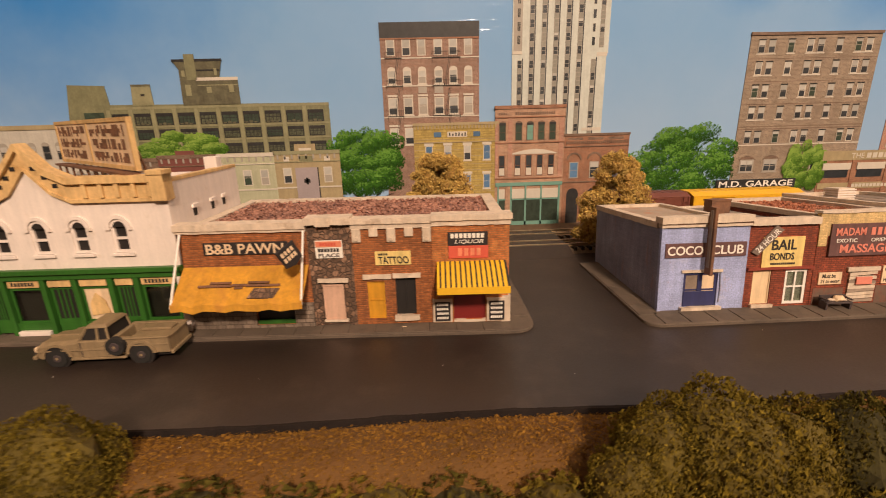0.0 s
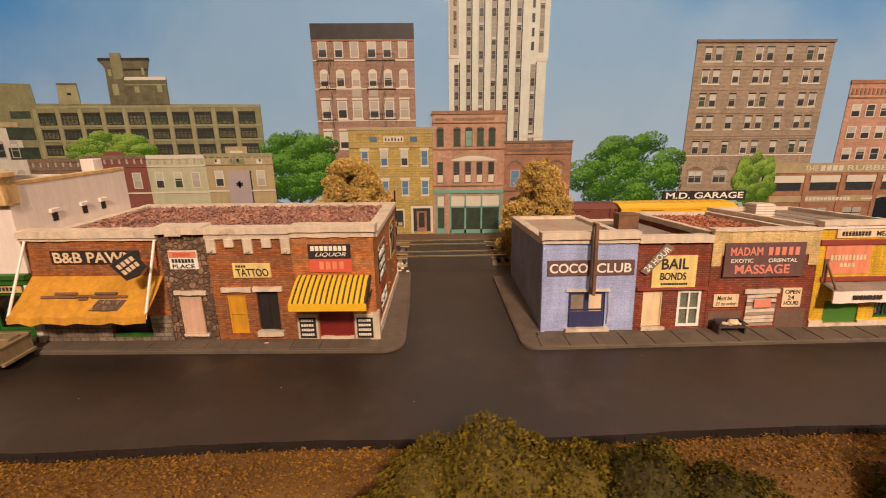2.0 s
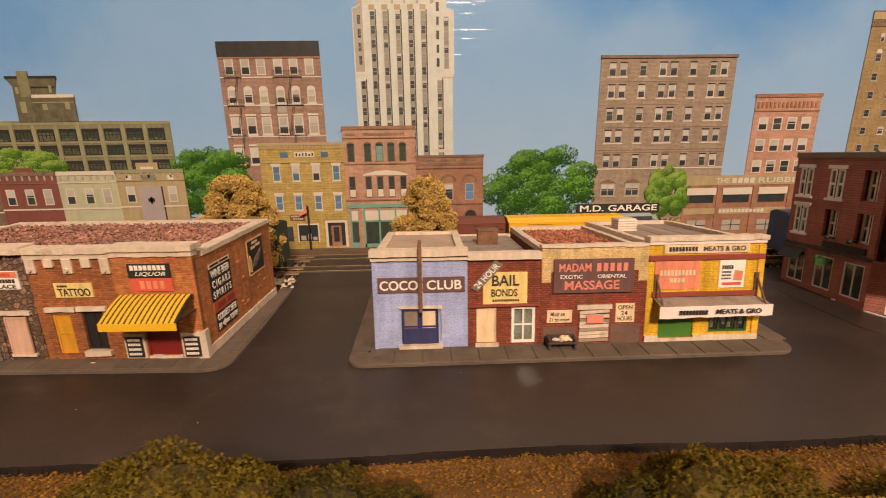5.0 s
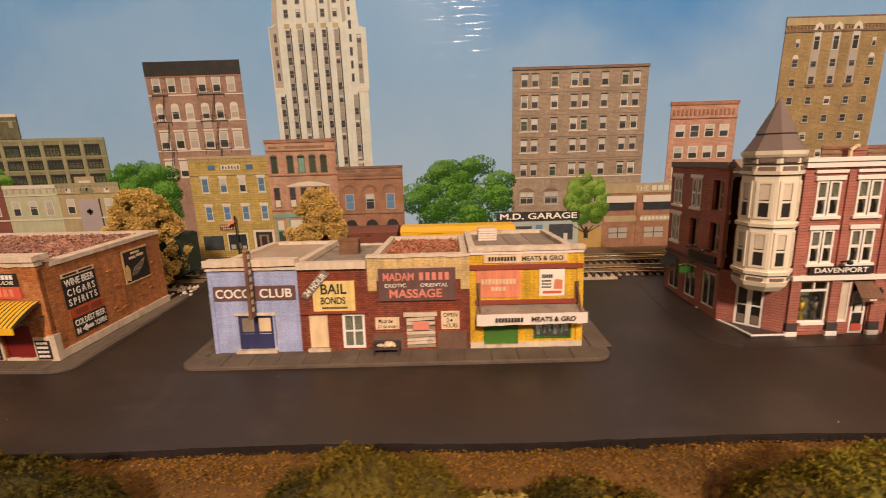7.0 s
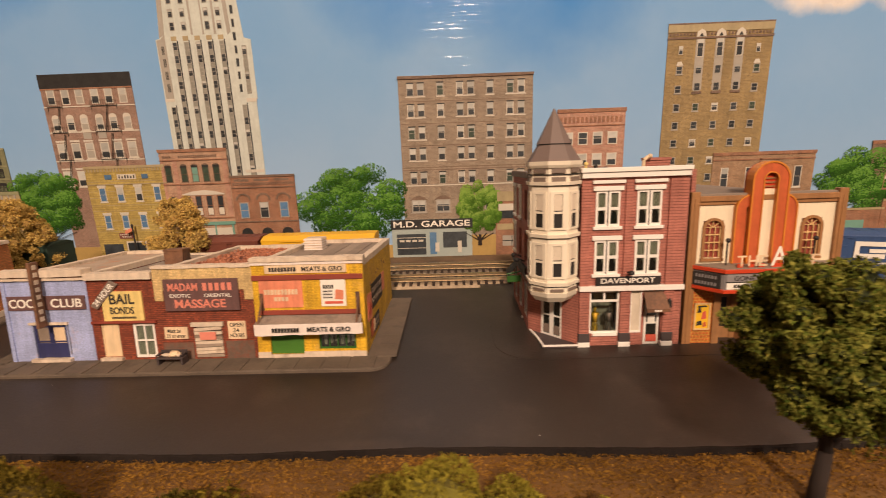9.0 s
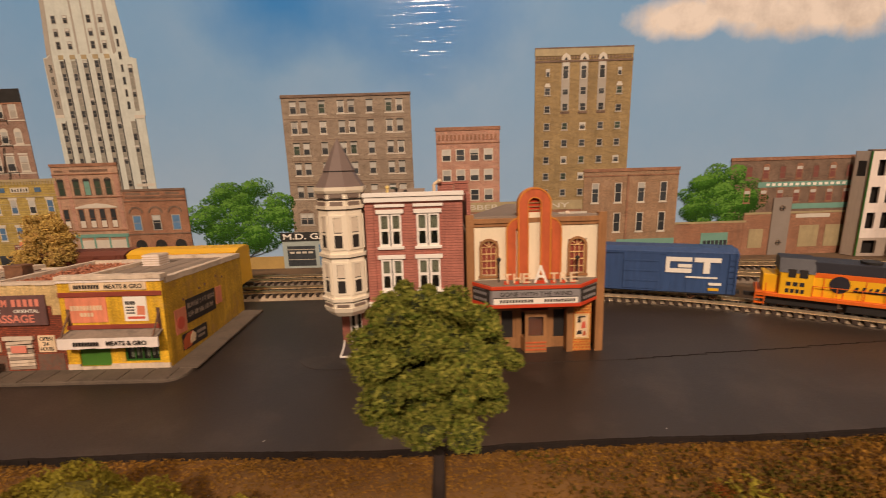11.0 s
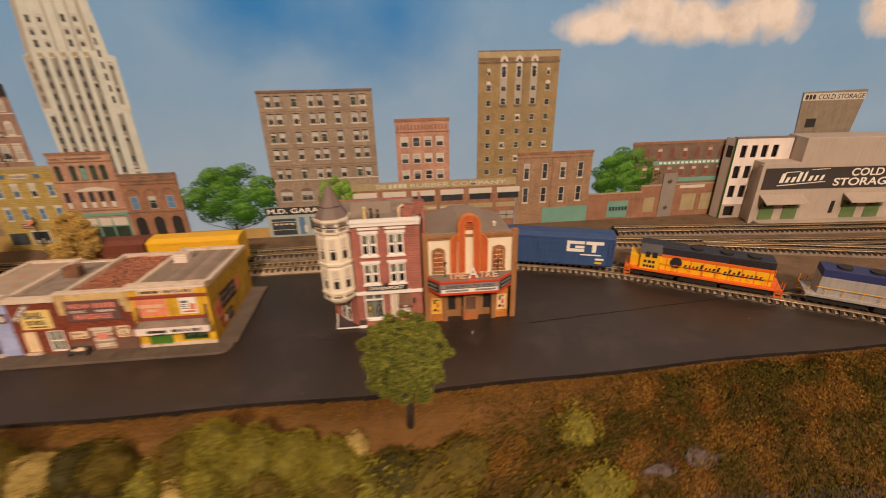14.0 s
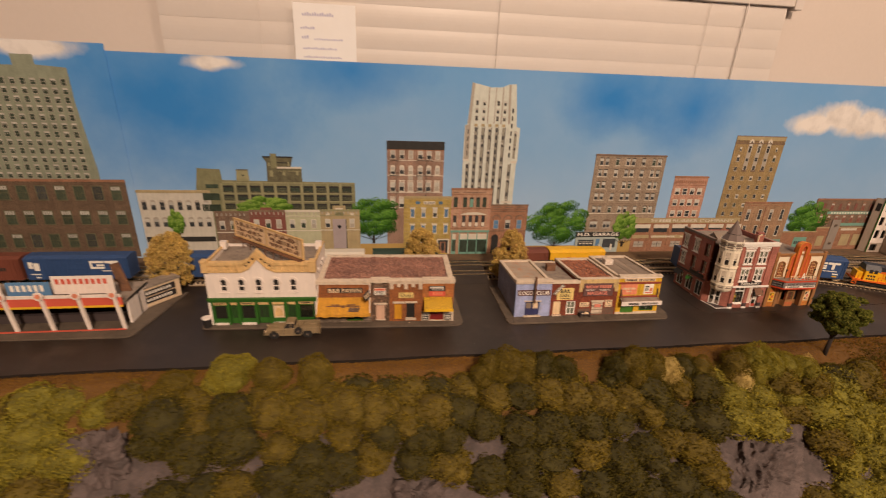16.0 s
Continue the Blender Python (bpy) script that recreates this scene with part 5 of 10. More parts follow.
    for x in bays:
        sheet_of(t, "gablet", P_trim, [(x - 3.4, 146.4), (x + 3.4, 146.4), (x + 2.6, 149.6), (x, 151.4), (x - 2.6, 149.6)], 0.6)
        sheet_of(t, "gablet_arch", P_dark, [(x - 1.5, 146.6), (x + 1.5, 146.6), (x, 148.8)], 0.7)
    w = [win_mesh(4.4, 5.2, P_frame, P_win, "sash", 0.0, 0.6), win_mesh(4.4, 5.2, P_trim, P_win, "sash", 0.35, 0.6), win_mesh(4.4, 5.2, P_frame, P_wint, "sash", 0.0, 0.6)]
    panes(t, w, [443.8, 496.1], [122.8, 110.3])
    panes(t, w, [443.8, 457, 470.2, 483.4, 496.1], [98.1 - 12.2 * j for j in range(6)])
    panes(t, [win_mesh(2.8, 5.6, P_trim, P_win, "sash", 0.4)], [443.9, 495.9], [135.4])
    for x in (443.8, 496.1):
        sheet_of(t, "window_gable", P_trim, [(x - 2.4, 128.4), (x + 2.4, 128.4), (x + 1.2, 131), (x - 1.2, 131)], 0.3)
    t = card("printed brown brick house with tall white windows", 473, 545, -4, 68.5, P_mbrown, YB - 0.3)
    strips(t, "cornice", P_brown, [(472.5, 545.5, 66.5, 68.8), (473, 545, 63, 63.8), (506, 507.5, 14, 64)], 0.5)
    panes(t, [win_mesh(5.4, 15, P_trim, P_win, "sash", 0.3, 0.9), win_mesh(5.4, 15, P_trim, P_win, "sash", 0.0, 0.9)], [482, 499.5, 517, 534], [43, 20])
    strips(t, "shop_front", P_teal, [(500, 545, -2, 14)], 0.2)
    # east row
    t = card("printed long brown brick warehouse with arched windows", 584, 682, -4, 73.5, P_dbrown, YB - 0.1)
    strips(t, "cornice", P_brown, [(583.5, 682, 71.4, 73.8)], 0.5)
    panes(t, [win_mesh(5, 9.6, P_dbrown, P_maroon, "arch", 0.0, 0.8), win_mesh(5, 9.6, P_brown, P_maroon, "arch", 0.3, 0.8)], spread_row(592, 680, 7), [57.4, 39.6])
    strips(t, "sign_band", P_teal, [(606, 680, 51, 55), (634, 681, 34, 38)], 0.3)
    tagged(part("name_line", bars(G(), 612 - t["x0"], 674 - t["x0"], 56, 58, -0.6, 14, 0.4), M_lwhite, t), kind="stuff")
    t = card("printed low brick garage with a teal door", 545, 600, -6, 26, P_brown, YB - 0.3)
    strips(t, "coping", P_tan2, [(545, 600, 24.5, 26)], 0.4)
    strips(t, "roller_door", P_teal, [(566, 587, 0, 17)], 0.3)
    strips(t, "door_pane", P_win, [(568 + 3.2 * k, 570.4 + 3.2 * k, 7, 11) for k in range(6)], 0.4)
    t = card("printed red-brown workshop with a pale name board", 598, 682, -6, 32, P_brown, YB - 0.5)
    strips(t, "coping", P_tan2, [(598, 682, 30.5, 32)], 0.4)
    strips(t, "name_board", P_trim, [(638, 664, 27, 30)], 0.3)
    strips(t, "window", P_tan2, [(603, 614, 4, 19), (642, 657, 4, 21), (662, 677, 4, 21)], 0.3)
    strips(t, "metal_plate", M_plate, [(619, 633, -4, 43)], 0.8)
    px = 626.3 - t["x0"]
    for z in (35.0 - t["z0"], 8.0 - t["z0"]):
        sc = part("screw", G().rod((px, -1.0, z), (px, -1.9, z), 2.5, 2.1, 14), M_block, t, "grey screw head")
        part("screw_slot", G().box(px - 1.7, px + 1.7, -2.02, -1.88, z - 0.35, z + 0.35).box(px - 0.35, px + 0.35, -2.06, -1.87, z - 1.7, z + 1.7), P_dark, sc)
    # far west
    t = card("printed pale brick terrace with small arched windows", -285, -208, 5, 79.5, P_white, YB - 0.1)
    strips(t, "cornice", P_tan2, [(-285.5, -207.5, 76.5, 79.5)], 0.6)
    panes(t, [win_mesh(5.6, 10, P_frame, P_win, "arch"), win_mesh(5.6, 10, P_frame, P_win, "arch", 0.4)], spread_row(-284, -209, 8), [56, 36])
    strips(t, "shop_front", P_dark, [(-284, -209, 18, 24)], 0.4)
    for x0, x1, z1, mat, lab in ((-206, -168, 55, P_dbrown, "printed dark shop with teal windows"), (-168, -127.6, 56.6, P_maroon, "printed maroon shop with white windows"),
                                 (-127.6, -87.6, 56.6, P_green, "printed pale green shop with a corniced top"), (-87.6, -41.4, 57.3, P_tan2, "printed tan shop with a large grey door")):
        t = card(lab, x0, x1, 5, z1, mat, YB - 1.3)
        strips(t, "cornice", P_trim if mat is P_green else P_olivel if mat is P_tan2 else P_dbrown, [(x0 - 0.3, x1 + 0.3, z1 - 2.2, z1 + 0.4), (x0, x1, z1 - 7.6, z1 - 7.0)], 0.5)
        strips(t, "bracket", P_frame, [(x0 + 2 + 5 * k, x0 + 3.2 + 5 * k, z1 - 5.4, z1 - 2.2) for k in range(int((x1 - x0) / 5))], 0.4)
        panes(t, [win_mesh(6.0, 11.2, P_trim, P_win, "sash", 0.5), win_mesh(6.0, 11.2, P_trim, P_frame, "sash", 0.5), win_mesh(6.0, 11.2, P_trim, P_wint, "sash", 0.4)], [x0 + (x1 - x0) * k for k in (0.18, 0.5, 0.8)], [z1 - 22.5], skip=((1, 0),) if mat is P_tan2 else ())
        strips(t, "string_course", P_trim, [(x0, x1, z1 - 26, z1 - 25)], 0.4)
        if mat is P_tan2:
            strips(t, "door", P_doorgrey, [(-73.6, -58, 8, 45.8)], 0.5)
            strips(t, "door_edge", P_dark, [(-57.9, -57.2, 8, 45.8)], 0.3)
            strips(t, "door_emblem", P_dark, [(-68, -63.6, 35, 37.6), (-66.6, -65, 33.8, 38.6)], 0.6)
            strips(t, "parapet_step", P_tan2, [(-72.6, -57.9, 57.3, 62.2)], 0.3)
            strips(t, "name_board", P_trim, [(-69.6, -61, 56.8, 59.4)], 0.45)
            strips(t, "panel", P_olive, [(-70, -60.6, 50.4, 54)], 0.4)
            strips(t, "attic_window", P_trim, [(-81, -77, 50.4, 53.6), (-52.4, -48.4, 50.2, 53.4)], 0.4)
        if mat is P_maroon:
            strips(t, "parapet_step", P_maroon, [(-155, -142, 56.6, 59.8)], 0.3)
    t = card("printed brown brick mill on the western panel", -560, -294, 0, 90.5, P_mill, YB - 0.6)
    strips(t, "cornice", P_brown, [(-560, -293.5, 88, 90.8)], 0.4)
    panes(t, [win_mesh(11, 17, P_olived, P_wint, "grid", 0.3), win_mesh(11, 17, P_olived, P_wint, "grid"), win_mesh(11, 17, P_olived, P_win, "grid")], [-305 - 18.5 * k for k in range(13)], [67, 39, 12])
    t = card("printed pale green skyscraper on the western panel", -500, -318, 70, 203, P_grey_green, YB - 0.3, [(-500, 70), (-318, 70), (-318, 100), (-324, 170), (-324, 203), (-352, 205), (-352, 214), (-372, 214), (-372, 204), (-500, 202)])
    panes(t, [win_mesh(5.2, 6.6, P_frame, P_wint, "sash"), win_mesh(5.2, 6.6, P_frame, P_wint, "sash", 0.3)], [-330 - 9.2 * k for k in range(12)], [186 - 8.6 * j for j in range(12)])
    strips(t, "pier", P_grey_green, [(-326.5 - 9.2 * k, -324.2 - 9.2 * k, 92, 192) for k in range(12)], 0.5)
    # water-tower like cold store far east
    t = card("printed brown cold store with lettered top", 741, 806, 60, 115, P_cold, YB - 0.2, [(746, 60), (800, 60), (806, 115.5), (741, 114)])
    strips(t, "sign_band", P_trim, [(742, 805, 106.5, 113)], 0.3)
    lettering("lettering", "COLD STORAGE", M_lblack, t, 757 - t["x0"], 804 - t["x0"], 47.6, 51.8, -0.75, bold=0.06)
    tagged(part("name_line", bars(G(), 744 - t["x0"], 755 - t["x0"], 47.6, 51.8, -0.7, 3), M_lblack, t), kind="stuff")
    strips(t, "dark_vent", P_dark, [(752, 762, 82, 90)], 0.4)


def card_tree(label, x0, x1, z0, z1, mat, trunk=True, y=YB - 0.15, seed=0):
    """A printed tree: a flat crown of many overlapping leaf spots on a forked trunk."""
    rnd = random.Random(seed)
    cx, w = (x0 + x1) / 2, (x1 - x0) / 2
    zc = z0 + (z1 - z0) * (0.14 if trunk else 0.0)
    t = thing("printed_tree", (cx, y, z0), 0, label, "backdrop print", "printed trees on the backdrop")
    if trunk:
        g = G().xz([(-1.6, 0), (1.6, 0), (1.0, (zc - z0) * 1.2), (-1.0, (zc - z0) * 1.2)], -0.25, 0.2)
        for s in (-1, 1, -0.4, 0.5):
            g.xz([(-0.7, (zc - z0) * 0.5), (0.7, (zc - z0) * 0.5), (s * w * 0.6 + 0.4, (zc - z0) * 1.35), (s * w * 0.6 - 0.4, (zc - z0) * 1.35)], -0.2, 0.1)
        part("trunk", g, M_trunk, t)
    lobes = []
    h = (z1 - zc) / 2
    while len(lobes) < 60:
        u, v = rnd.uniform(-1, 1), rnd.uniform(-1, 1)
        if abs(u) ** 2.3 + abs(v) ** (2.0 if v > 0 else 3.2) < 0.92:
            lobes.append((u * 0.84 * w, zc - z0 + h + v * 0.82 * h, rnd.uniform(0.15, 0.26)))
    lobes.sort(key=lambda q: -q[1] + rnd.uniform(-0.25, 0.25) * h)
    g = G()
    for which, (lx, lz, lr) in enumerate(lobes):
        shade = rnd.uniform(-0.22, 0.16) + 0.22 * (lz - (zc - z0 + h)) / h
        for i in range(int(5200 * lr * lr)):
            a, r = rnd.uniform(0, 6.283), math.sqrt(rnd.random())
            px, pz = lx + math.cos(a) * r * lr * w * 1.1, lz + math.sin(a) * r * lr * h * 1.1
            s = rnd.uniform(0.35, 0.8) * min(1.0, 0.45 + w / 50)
            up = 0.95 * math.sin(a) * r - 0.3 * math.cos(a) * r + rnd.gauss(0, 0.15) + shade
            g.m = 0 if up < -0.02 else 1 if up < 0.45 else 2
            d = -0.02 - 0.13 * which / 60 - 0.002 * rnd.random()
            g.face([g.bm.verts.new((px + s * (0.6 + 0.6 * rnd.random()) * math.cos(k * 1.257), d, pz + s * (0.5 + 0.5 * rnd.random()) * math.sin(k * 1.257))) for k in range(5)])
    part("crown", g, list(mat), t)


def back_trees():
    lab = "printed leafy green tree on the backdrop"
    card_tree(lab, -60, 10, 14, 75, (P_leafd, P_leaf, P_leafl), True, seed=1, y=YB - 0.68)
    card_tree(lab, 168, 251, 2, 71, (P_leafd, P_leaf, P_leafl), True, seed=22, y=YB - 0.42)
    card_tree(lab, 543, 612, 14, 70, (P_leafd, P_leaf, P_leafl), False, seed=3, y=YB - 0.5)
    card_tree("printed pale green tree behind the shops", -182, -118, 44, 74, (P_leaf2d, P_leaf2, P_leaf2l), False, seed=4, y=YB - 0.92)
    card_tree("printed light green young tree by the garage", 288, 322, 6, 56, (P_leaf2d, P_leaf2, P_leaf2l), True, seed=5, y=YB - 0.95)
    card_tree("printed light green sapling before the pale terrace", -258, -240, 22, 58, (P_leaf2d, P_leaf2, P_leaf2l), True, seed=6, y=YB - 1.0)


back_buildings()
back_trees()
pavements()
track("near_track", BACK, "single line of model track curving past the lot", (330, 640), M_ballast_pale)
level_crossing()
track("rear_track", REAR, "second line of model track along the backdrop", (60, 110))
track("yard_track", YARD, "yard siding in front of the storage building", (2000, 2001))
track("yard_track", YARD2, "yard siding in front of the storage building", (2000, 2001))
# ---- shop fronts ----
def framed(parent, name, x0, x1, z0, z1, y, frame_mat, pane_mat, cols=1, rows=1, f=0.7, depth=0.6, label="", pane_label=""):
    """A door or window: one frame with its bars, and the panes behind it as its part."""
    holes = []
    for i in range(cols):
        for j in range(rows):
            a, b = x0 + f + (x1 - x0 - 2 * f) * i / cols, x0 + f + (x1 - x0 - 2 * f) * (i + 1) / cols
            c, d = z0 + f + (z1 - z0 - 2 * f) * j / rows, z0 + f + (z1 - z0 - 2 * f) * (j + 1) / rows
            holes.append((a + (f * 0.3 if i else 0), b - (f * 0.3 if i < cols - 1 else 0), c + (f * 0.3 if j else 0), d - (f * 0.3 if j < rows - 1 else 0)))
    w = part(name, G().sheet(x0, x1, z0, z1, y, y + depth, holes), frame_mat, parent, label)
    part("pane", G().box(x0 + f * 0.6, x1 - f * 0.6, y + depth * 0.5, y + depth * 0.7, z0 + f * 0.6, z1 - f * 0.6), pane_mat, w, pane_label)
    return w


def slab_part(parent, name, mat, x0, x1, y0, y1, z0, z1, label="", bevel=0.15):
    if name in ("lintel", "step", "door_sill", "threshold"):
        return part(name, G().box(x0, x1, y0, y1, z0, z1), mat, parent, label, worn=0.2)
    return part(name, G().box(x0, x1, y0, y1, z0, z1), mat, parent, label, bevel=bevel)


def board(parent, name, x0, x1, z0, z1, y, mat, label="", thick=0.5):
    return part(name, G().box(x0, x1, y - thick, y + 0.05, z0, z1), mat, parent, label, bevel=0.06)


def gravel(parent, x0, x1, y0, y1, z, mat, n, seed, size=0.9):
    """Loose roof stones: small broken lumps, past counting."""
    rnd = random.Random(seed)
    g = G()
    for i in range(n):
        c = Vector((rnd.uniform(x0, x1), rnd.uniform(y0, y1), z + rnd.uniform(-0.1, 0.5)))
        s = size * rnd.uniform(0.5, 1.3)
        vs = [g.bm.verts.new(c + Vector((rnd.uniform(-1, 1), rnd.uniform(-1, 1), rnd.uniform(-0.7, 0.7))).normalized() * s * Vector((1, 1, 0.6)).length / 1.5) for _ in range(4)]
        for q in ((0, 1, 2), (0, 1, 3), (0, 2, 3), (1, 2, 3)):
            g.face([vs[k] for k in q])
    return tagged(part("roof_gravel", g, mat, parent), kind="stuff")


def shell(t, w, d, h, side_mat, left=True, right=True, back=True, thick=1.6, front=0.0, left_mat=None):
    """Side and back walls behind a front that is built apart."""
    if left:
        part("side_wall", G().box(0, thick, front, d, 0, h), left_mat or side_mat, t)
    if right:
        part("side_wall", G().box(w - thick, w, front, d, 0, h), side_mat, t)
    if back:
        part("back_wall", G().box(thick, w - thick, d - thick, d, 0, h), side_mat, t)


def west_row():
    t = thing("shop_row", (-71.0, 164.6, 1.5), -2.1, "long single-storey brick shop row with a red gravel roof", "building")
    W, D, H = 119.0, 66.0, 36.6
    # fronts
    pw = part("pawn_front", G().sheet(0, 46, 0, 37.5, 0, 1.6, [(24, 38.5, 1.2, 9.5), (2.5, 23, 2.4, 9.5)]), M_pbrick, t, "orange-brown brick front")
    part("stone_front", G().box(46, 62, 0.2, 1.6, 0, 39).box(46.2, 48, -0.25, 0.3, 0, 18).box(60.2, 61.8, -0.25, 0.3, 0, 18), M_stone, t, "dark rubble stone front", worn=0.22)
    part("tattoo_front", G().sheet(62, 91, 0, 37.5, 0, 1.6, [(66.5, 73, 2.2, 17.2), (77, 84.5, 3.6, 18.2)]), M_pbrick, t, "orange-brown brick front")
    part("liquor_front", G().sheet(91, 119, 0, 39, -0.5, 1.6, [(98.5, 110.5, 1.2, 14.5)]), M_obrick, t, "bright orange brick front")
    shell(t, W, D, H, M_obrick, left=False)
    part("side_wall", G().box(0, 1.6, 1.6, D, 0, H), M_pbrick, t)
    part("side_plinth", G().box(118.8, 119.6, 2, D, 0, 3.2), M_cap, t, "pale plinth along the side street", worn=0.22)
    part("corner_pier", G().box(116.6, 119.7, -0.8, 2.0, 0, 10.5), M_cap, t, worn=0.22)
    # coping
    part("front_coping", G().box(-0.8, 46, -1.4, 4.5, 38.2, 40.6).box(-0.4, 46, -0.9, 2, 37.2, 38.3), M_cap, t, worn=0.22)
    part("front_coping", G().box(46, 62.4, -1.7, 4.8, 39.4, 42.0).box(50, 55, -2.0, 1, 38.8, 41), M_cap, t, "broken stone coping", worn=0.22)
    part("front_coping", G().box(62.4, 91, -1.3, 4.5, 39.2, 41.2).box(62, 91, -0.7, 2, 37.4, 39.3), M_cap, t, worn=0.22)
    part("front_coping", G().box(91, 119.8, -1.9, 5.0, 39.8, 41.8).box(91, 119.4, -1.2, 2, 37.9, 39.9), M_cap, t, worn=0.22)
    part("side_coping", G().box(114.5, 119.6, 5, D + 0.4, 36.4, 38.2), M_cap, t, worn=0.22)
    part("side_coping", G().box(-0.4, 4, 5, D + 0.4, 36.4, 38.2), M_cap, t, worn=0.22)
    part("back_coping", G().box(4, 114.5, D - 4.6, D + 0.4, 36.4, 38.2), M_cap, t, worn=0.22)
    part("roof", G().box(1.6, 117.4, 1.6, D - 1.6, 35.2, 37.0), M_roofred, t, "reddish gravel roof bed")
    gravel(t, 4.4, 114.2, 5.2, D - 4.8, 37.2, M_gravel, 5200, 11)
    for x, lo in ((62.3, 32.4), (68.5, 34.4), (74.8, 32.2), (81.2, 34.2), (87.6, 32.0)):
        k = part("stone_block", G().box(x, x + 3.2, -0.9, 0.3, lo, 37.6), M_cap, t, bevel=0.25)
        if lo < 33:
            part("round_boss", G().rod((x + 1.6, -1.5, lo + 1.4), (x + 1.6, -0.8, lo + 1.4), 0.7, 0.9), M_cap, k)
    # pawn shop
    board(t, "pawn_sign", 8.5, 39, 29.0, 33.6, -0.05, M_black, "black sign with cream letters")
    lettering("lettering", "B&B PAWN", M_poster, t, 9.6, 37.6, 29.4, 33.2, -0.62, bold=0.20)
    aw = G()
    for i in range(12):
        xa, xb = 0.2 + 45.6 * i / 12, 0.2 + 45.6 * (i + 1) / 12
        pts = []
        for x in (xa, xb):
            sag = 0.5 * math.sin(x * 0.6) + 0.4 * noise.noise((x * 0.2, 0, 0))
            pts.append([(x, -0.3, 24.6), (x, -6, 19.6 + sag * 0.5), (x, -12.6, 14.6 + sag), (x, -12.9, 12.6 + sag)])
        for j in range(3):
            aw.hexa([pts[0][j], pts[1][j], pts[1][j + 1], pts[0][j + 1]], [(p[0], p[1], p[2] - 0.35) for p in (pts[0][j], pts[1][j], pts[1][j + 1], pts[0][j + 1])])
    a = part("awning", aw, M_awn, t, "sagging faded yellow canvas awning", smooth=False)
    motif = G()
    for x0, x1, k in ((8, 20, 0.52), (12, 19.5, 0.44), (25, 37, 0.52), (25.5, 33, 0.44), (20, 25, 0.5), (21, 24, 0.57)):
        y, z = -0.3 - 12.3 * k, 24.6 - 10.0 * k
        motif.hexa([(x0, y, z + 0.35), (x1, y, z + 0.35), (x1, y - 0.7, z - 0.2), (x0, y - 0.7, z - 0.2)], [(x0, y - 0.1, z + 0.55), (x1, y - 0.1, z + 0.55), (x1, y - 0.8, z), (x0, y - 0.8, z)])
    part("printed_motif", motif, M_rust, a, "worn brown winged motif")
    part("worn_patch", G().hexa([(28, -7.8, 18.6), (37, -7.8, 18.4), (35.5, -11, 15.9), (26.5, -11, 16.2)], [(28, -7.9, 18.9), (37, -7.9, 18.7), (35.5, -11.1, 16.2), (26.5, -11.1, 16.5)]), M_stone, a, "dark worn patch")
    for x in (1.2, 45.2):
        part("awning_pole", G().rod((x, -0.4, 37.6), (x + (-1.0 if x < 9 else 0.2), -12.4, 13.6), 0.42), M_dwhite, t, "pale awning stay")
    part("shop_base", G().sheet(0.5, 46, 0, 9.6, -0.9, 0.1, [(24, 38.8, 1.0, 9.6)]), M_block, t, "grey block shop base")
    # black sheet in place of the recess's shade
    slab_part(t, "shop_recess", M_dark, 24, 38.5, 1.4, 1.6, 1.2, 9.5)
    slab_part(t, "green_counter", M_green, 24.2, 38.4, -0.2, 0.8, 1.2, 2.8)
    # torn hanging sign, seen edge on from the west
    hs = part("hanging_sign", G().xz([(-4.4, -4.2), (0, -5.6), (4.4, -4.2), (4.6, 4.4), (-4.6, 4.4)], -0.4, 0.4), M_black, t, "worn black shield-shaped pawn sign hanging askew", bevel=0.1)
    hs.matrix_basis = pose(0.0432, -0.0115, 0.0318, 0, -28, 48) @ Matrix.Diagonal((0.8, 1, 0.8, 1))
    for z, n in ((0.9, 4), (-2.0, 4)):
        tagged(part("sign_line", bars(G(), -3.4, 3.4, z, z + 2.0, -0.42, n, 0.3), M_poster, hs), kind="stuff")
    # stone house
    board(t, "place_sign", 48.8, 58.6, 26.8, 33.4, 0.1, M_lwhite, "white sign with a red top line")
    board(t, "sign_top", 49.0, 58.4, 31.0, 33.2, -0.42, M_salmon, "", 0.12)
    lettering("lettering", "PLACE", M_lblack, t, 49.8, 57.4, 27.2, 28.6, -0.42, bold=0.20)
    tagged(part("name_line", bars(G(), 49.8, 57.6, 29.2, 30.5, -0.42, 7), M_lblack, t), kind="stuff")
    tagged(part("name_line", bars(G(), 50.6, 56.6, 31.6, 32.7, -0.58, 6), M_lred, t), kind="stuff")
    slab_part(t, "lintel", M_cap, 48.5, 59.6, -0.8, 0.4, 17.4, 18.8)
    framed(t, "door", 50.2, 57.8, 2.6, 16.6, -0.85, M_pinkdoor, M_pinkdoor, f=0.5, label="plain pale pink door")
    slab_part(t, "door_sill", M_cap, 49.6, 58.6, -0.9, 0.4, 1.6, 2.6)
    # tattoo parlour
    board(t, "tattoo_sign", 70.2, 83.2, 23.6, 28.8, 0, M_pale, "pale yellow sign with black letters")
    lettering("lettering", "TATTOO", M_lblack, t, 71.2, 82.4, 24.1, 26.9, -0.5, bold=0.20, lean=-0.2)
    tagged(part("name_line", bars(G(), 71.4, 75.0, 27.4, 28.1, -0.5, 4), M_lblack, t), kind="stuff")
    slab_part(t, "lintel", M_cap, 65.2, 75.6, -1.0, 0.4, 18.4, 20.0)
    slab_part(t, "lintel", M_cap, 76.2, 86.4, -1.0, 0.4, 18.6, 20.2)
    d = framed(t, "door", 66.5, 73, 2.2, 17.2, 0.5, M_yeldoor, M_yeldoor, rows=2, f=0.6, label="ochre yellow panelled door")
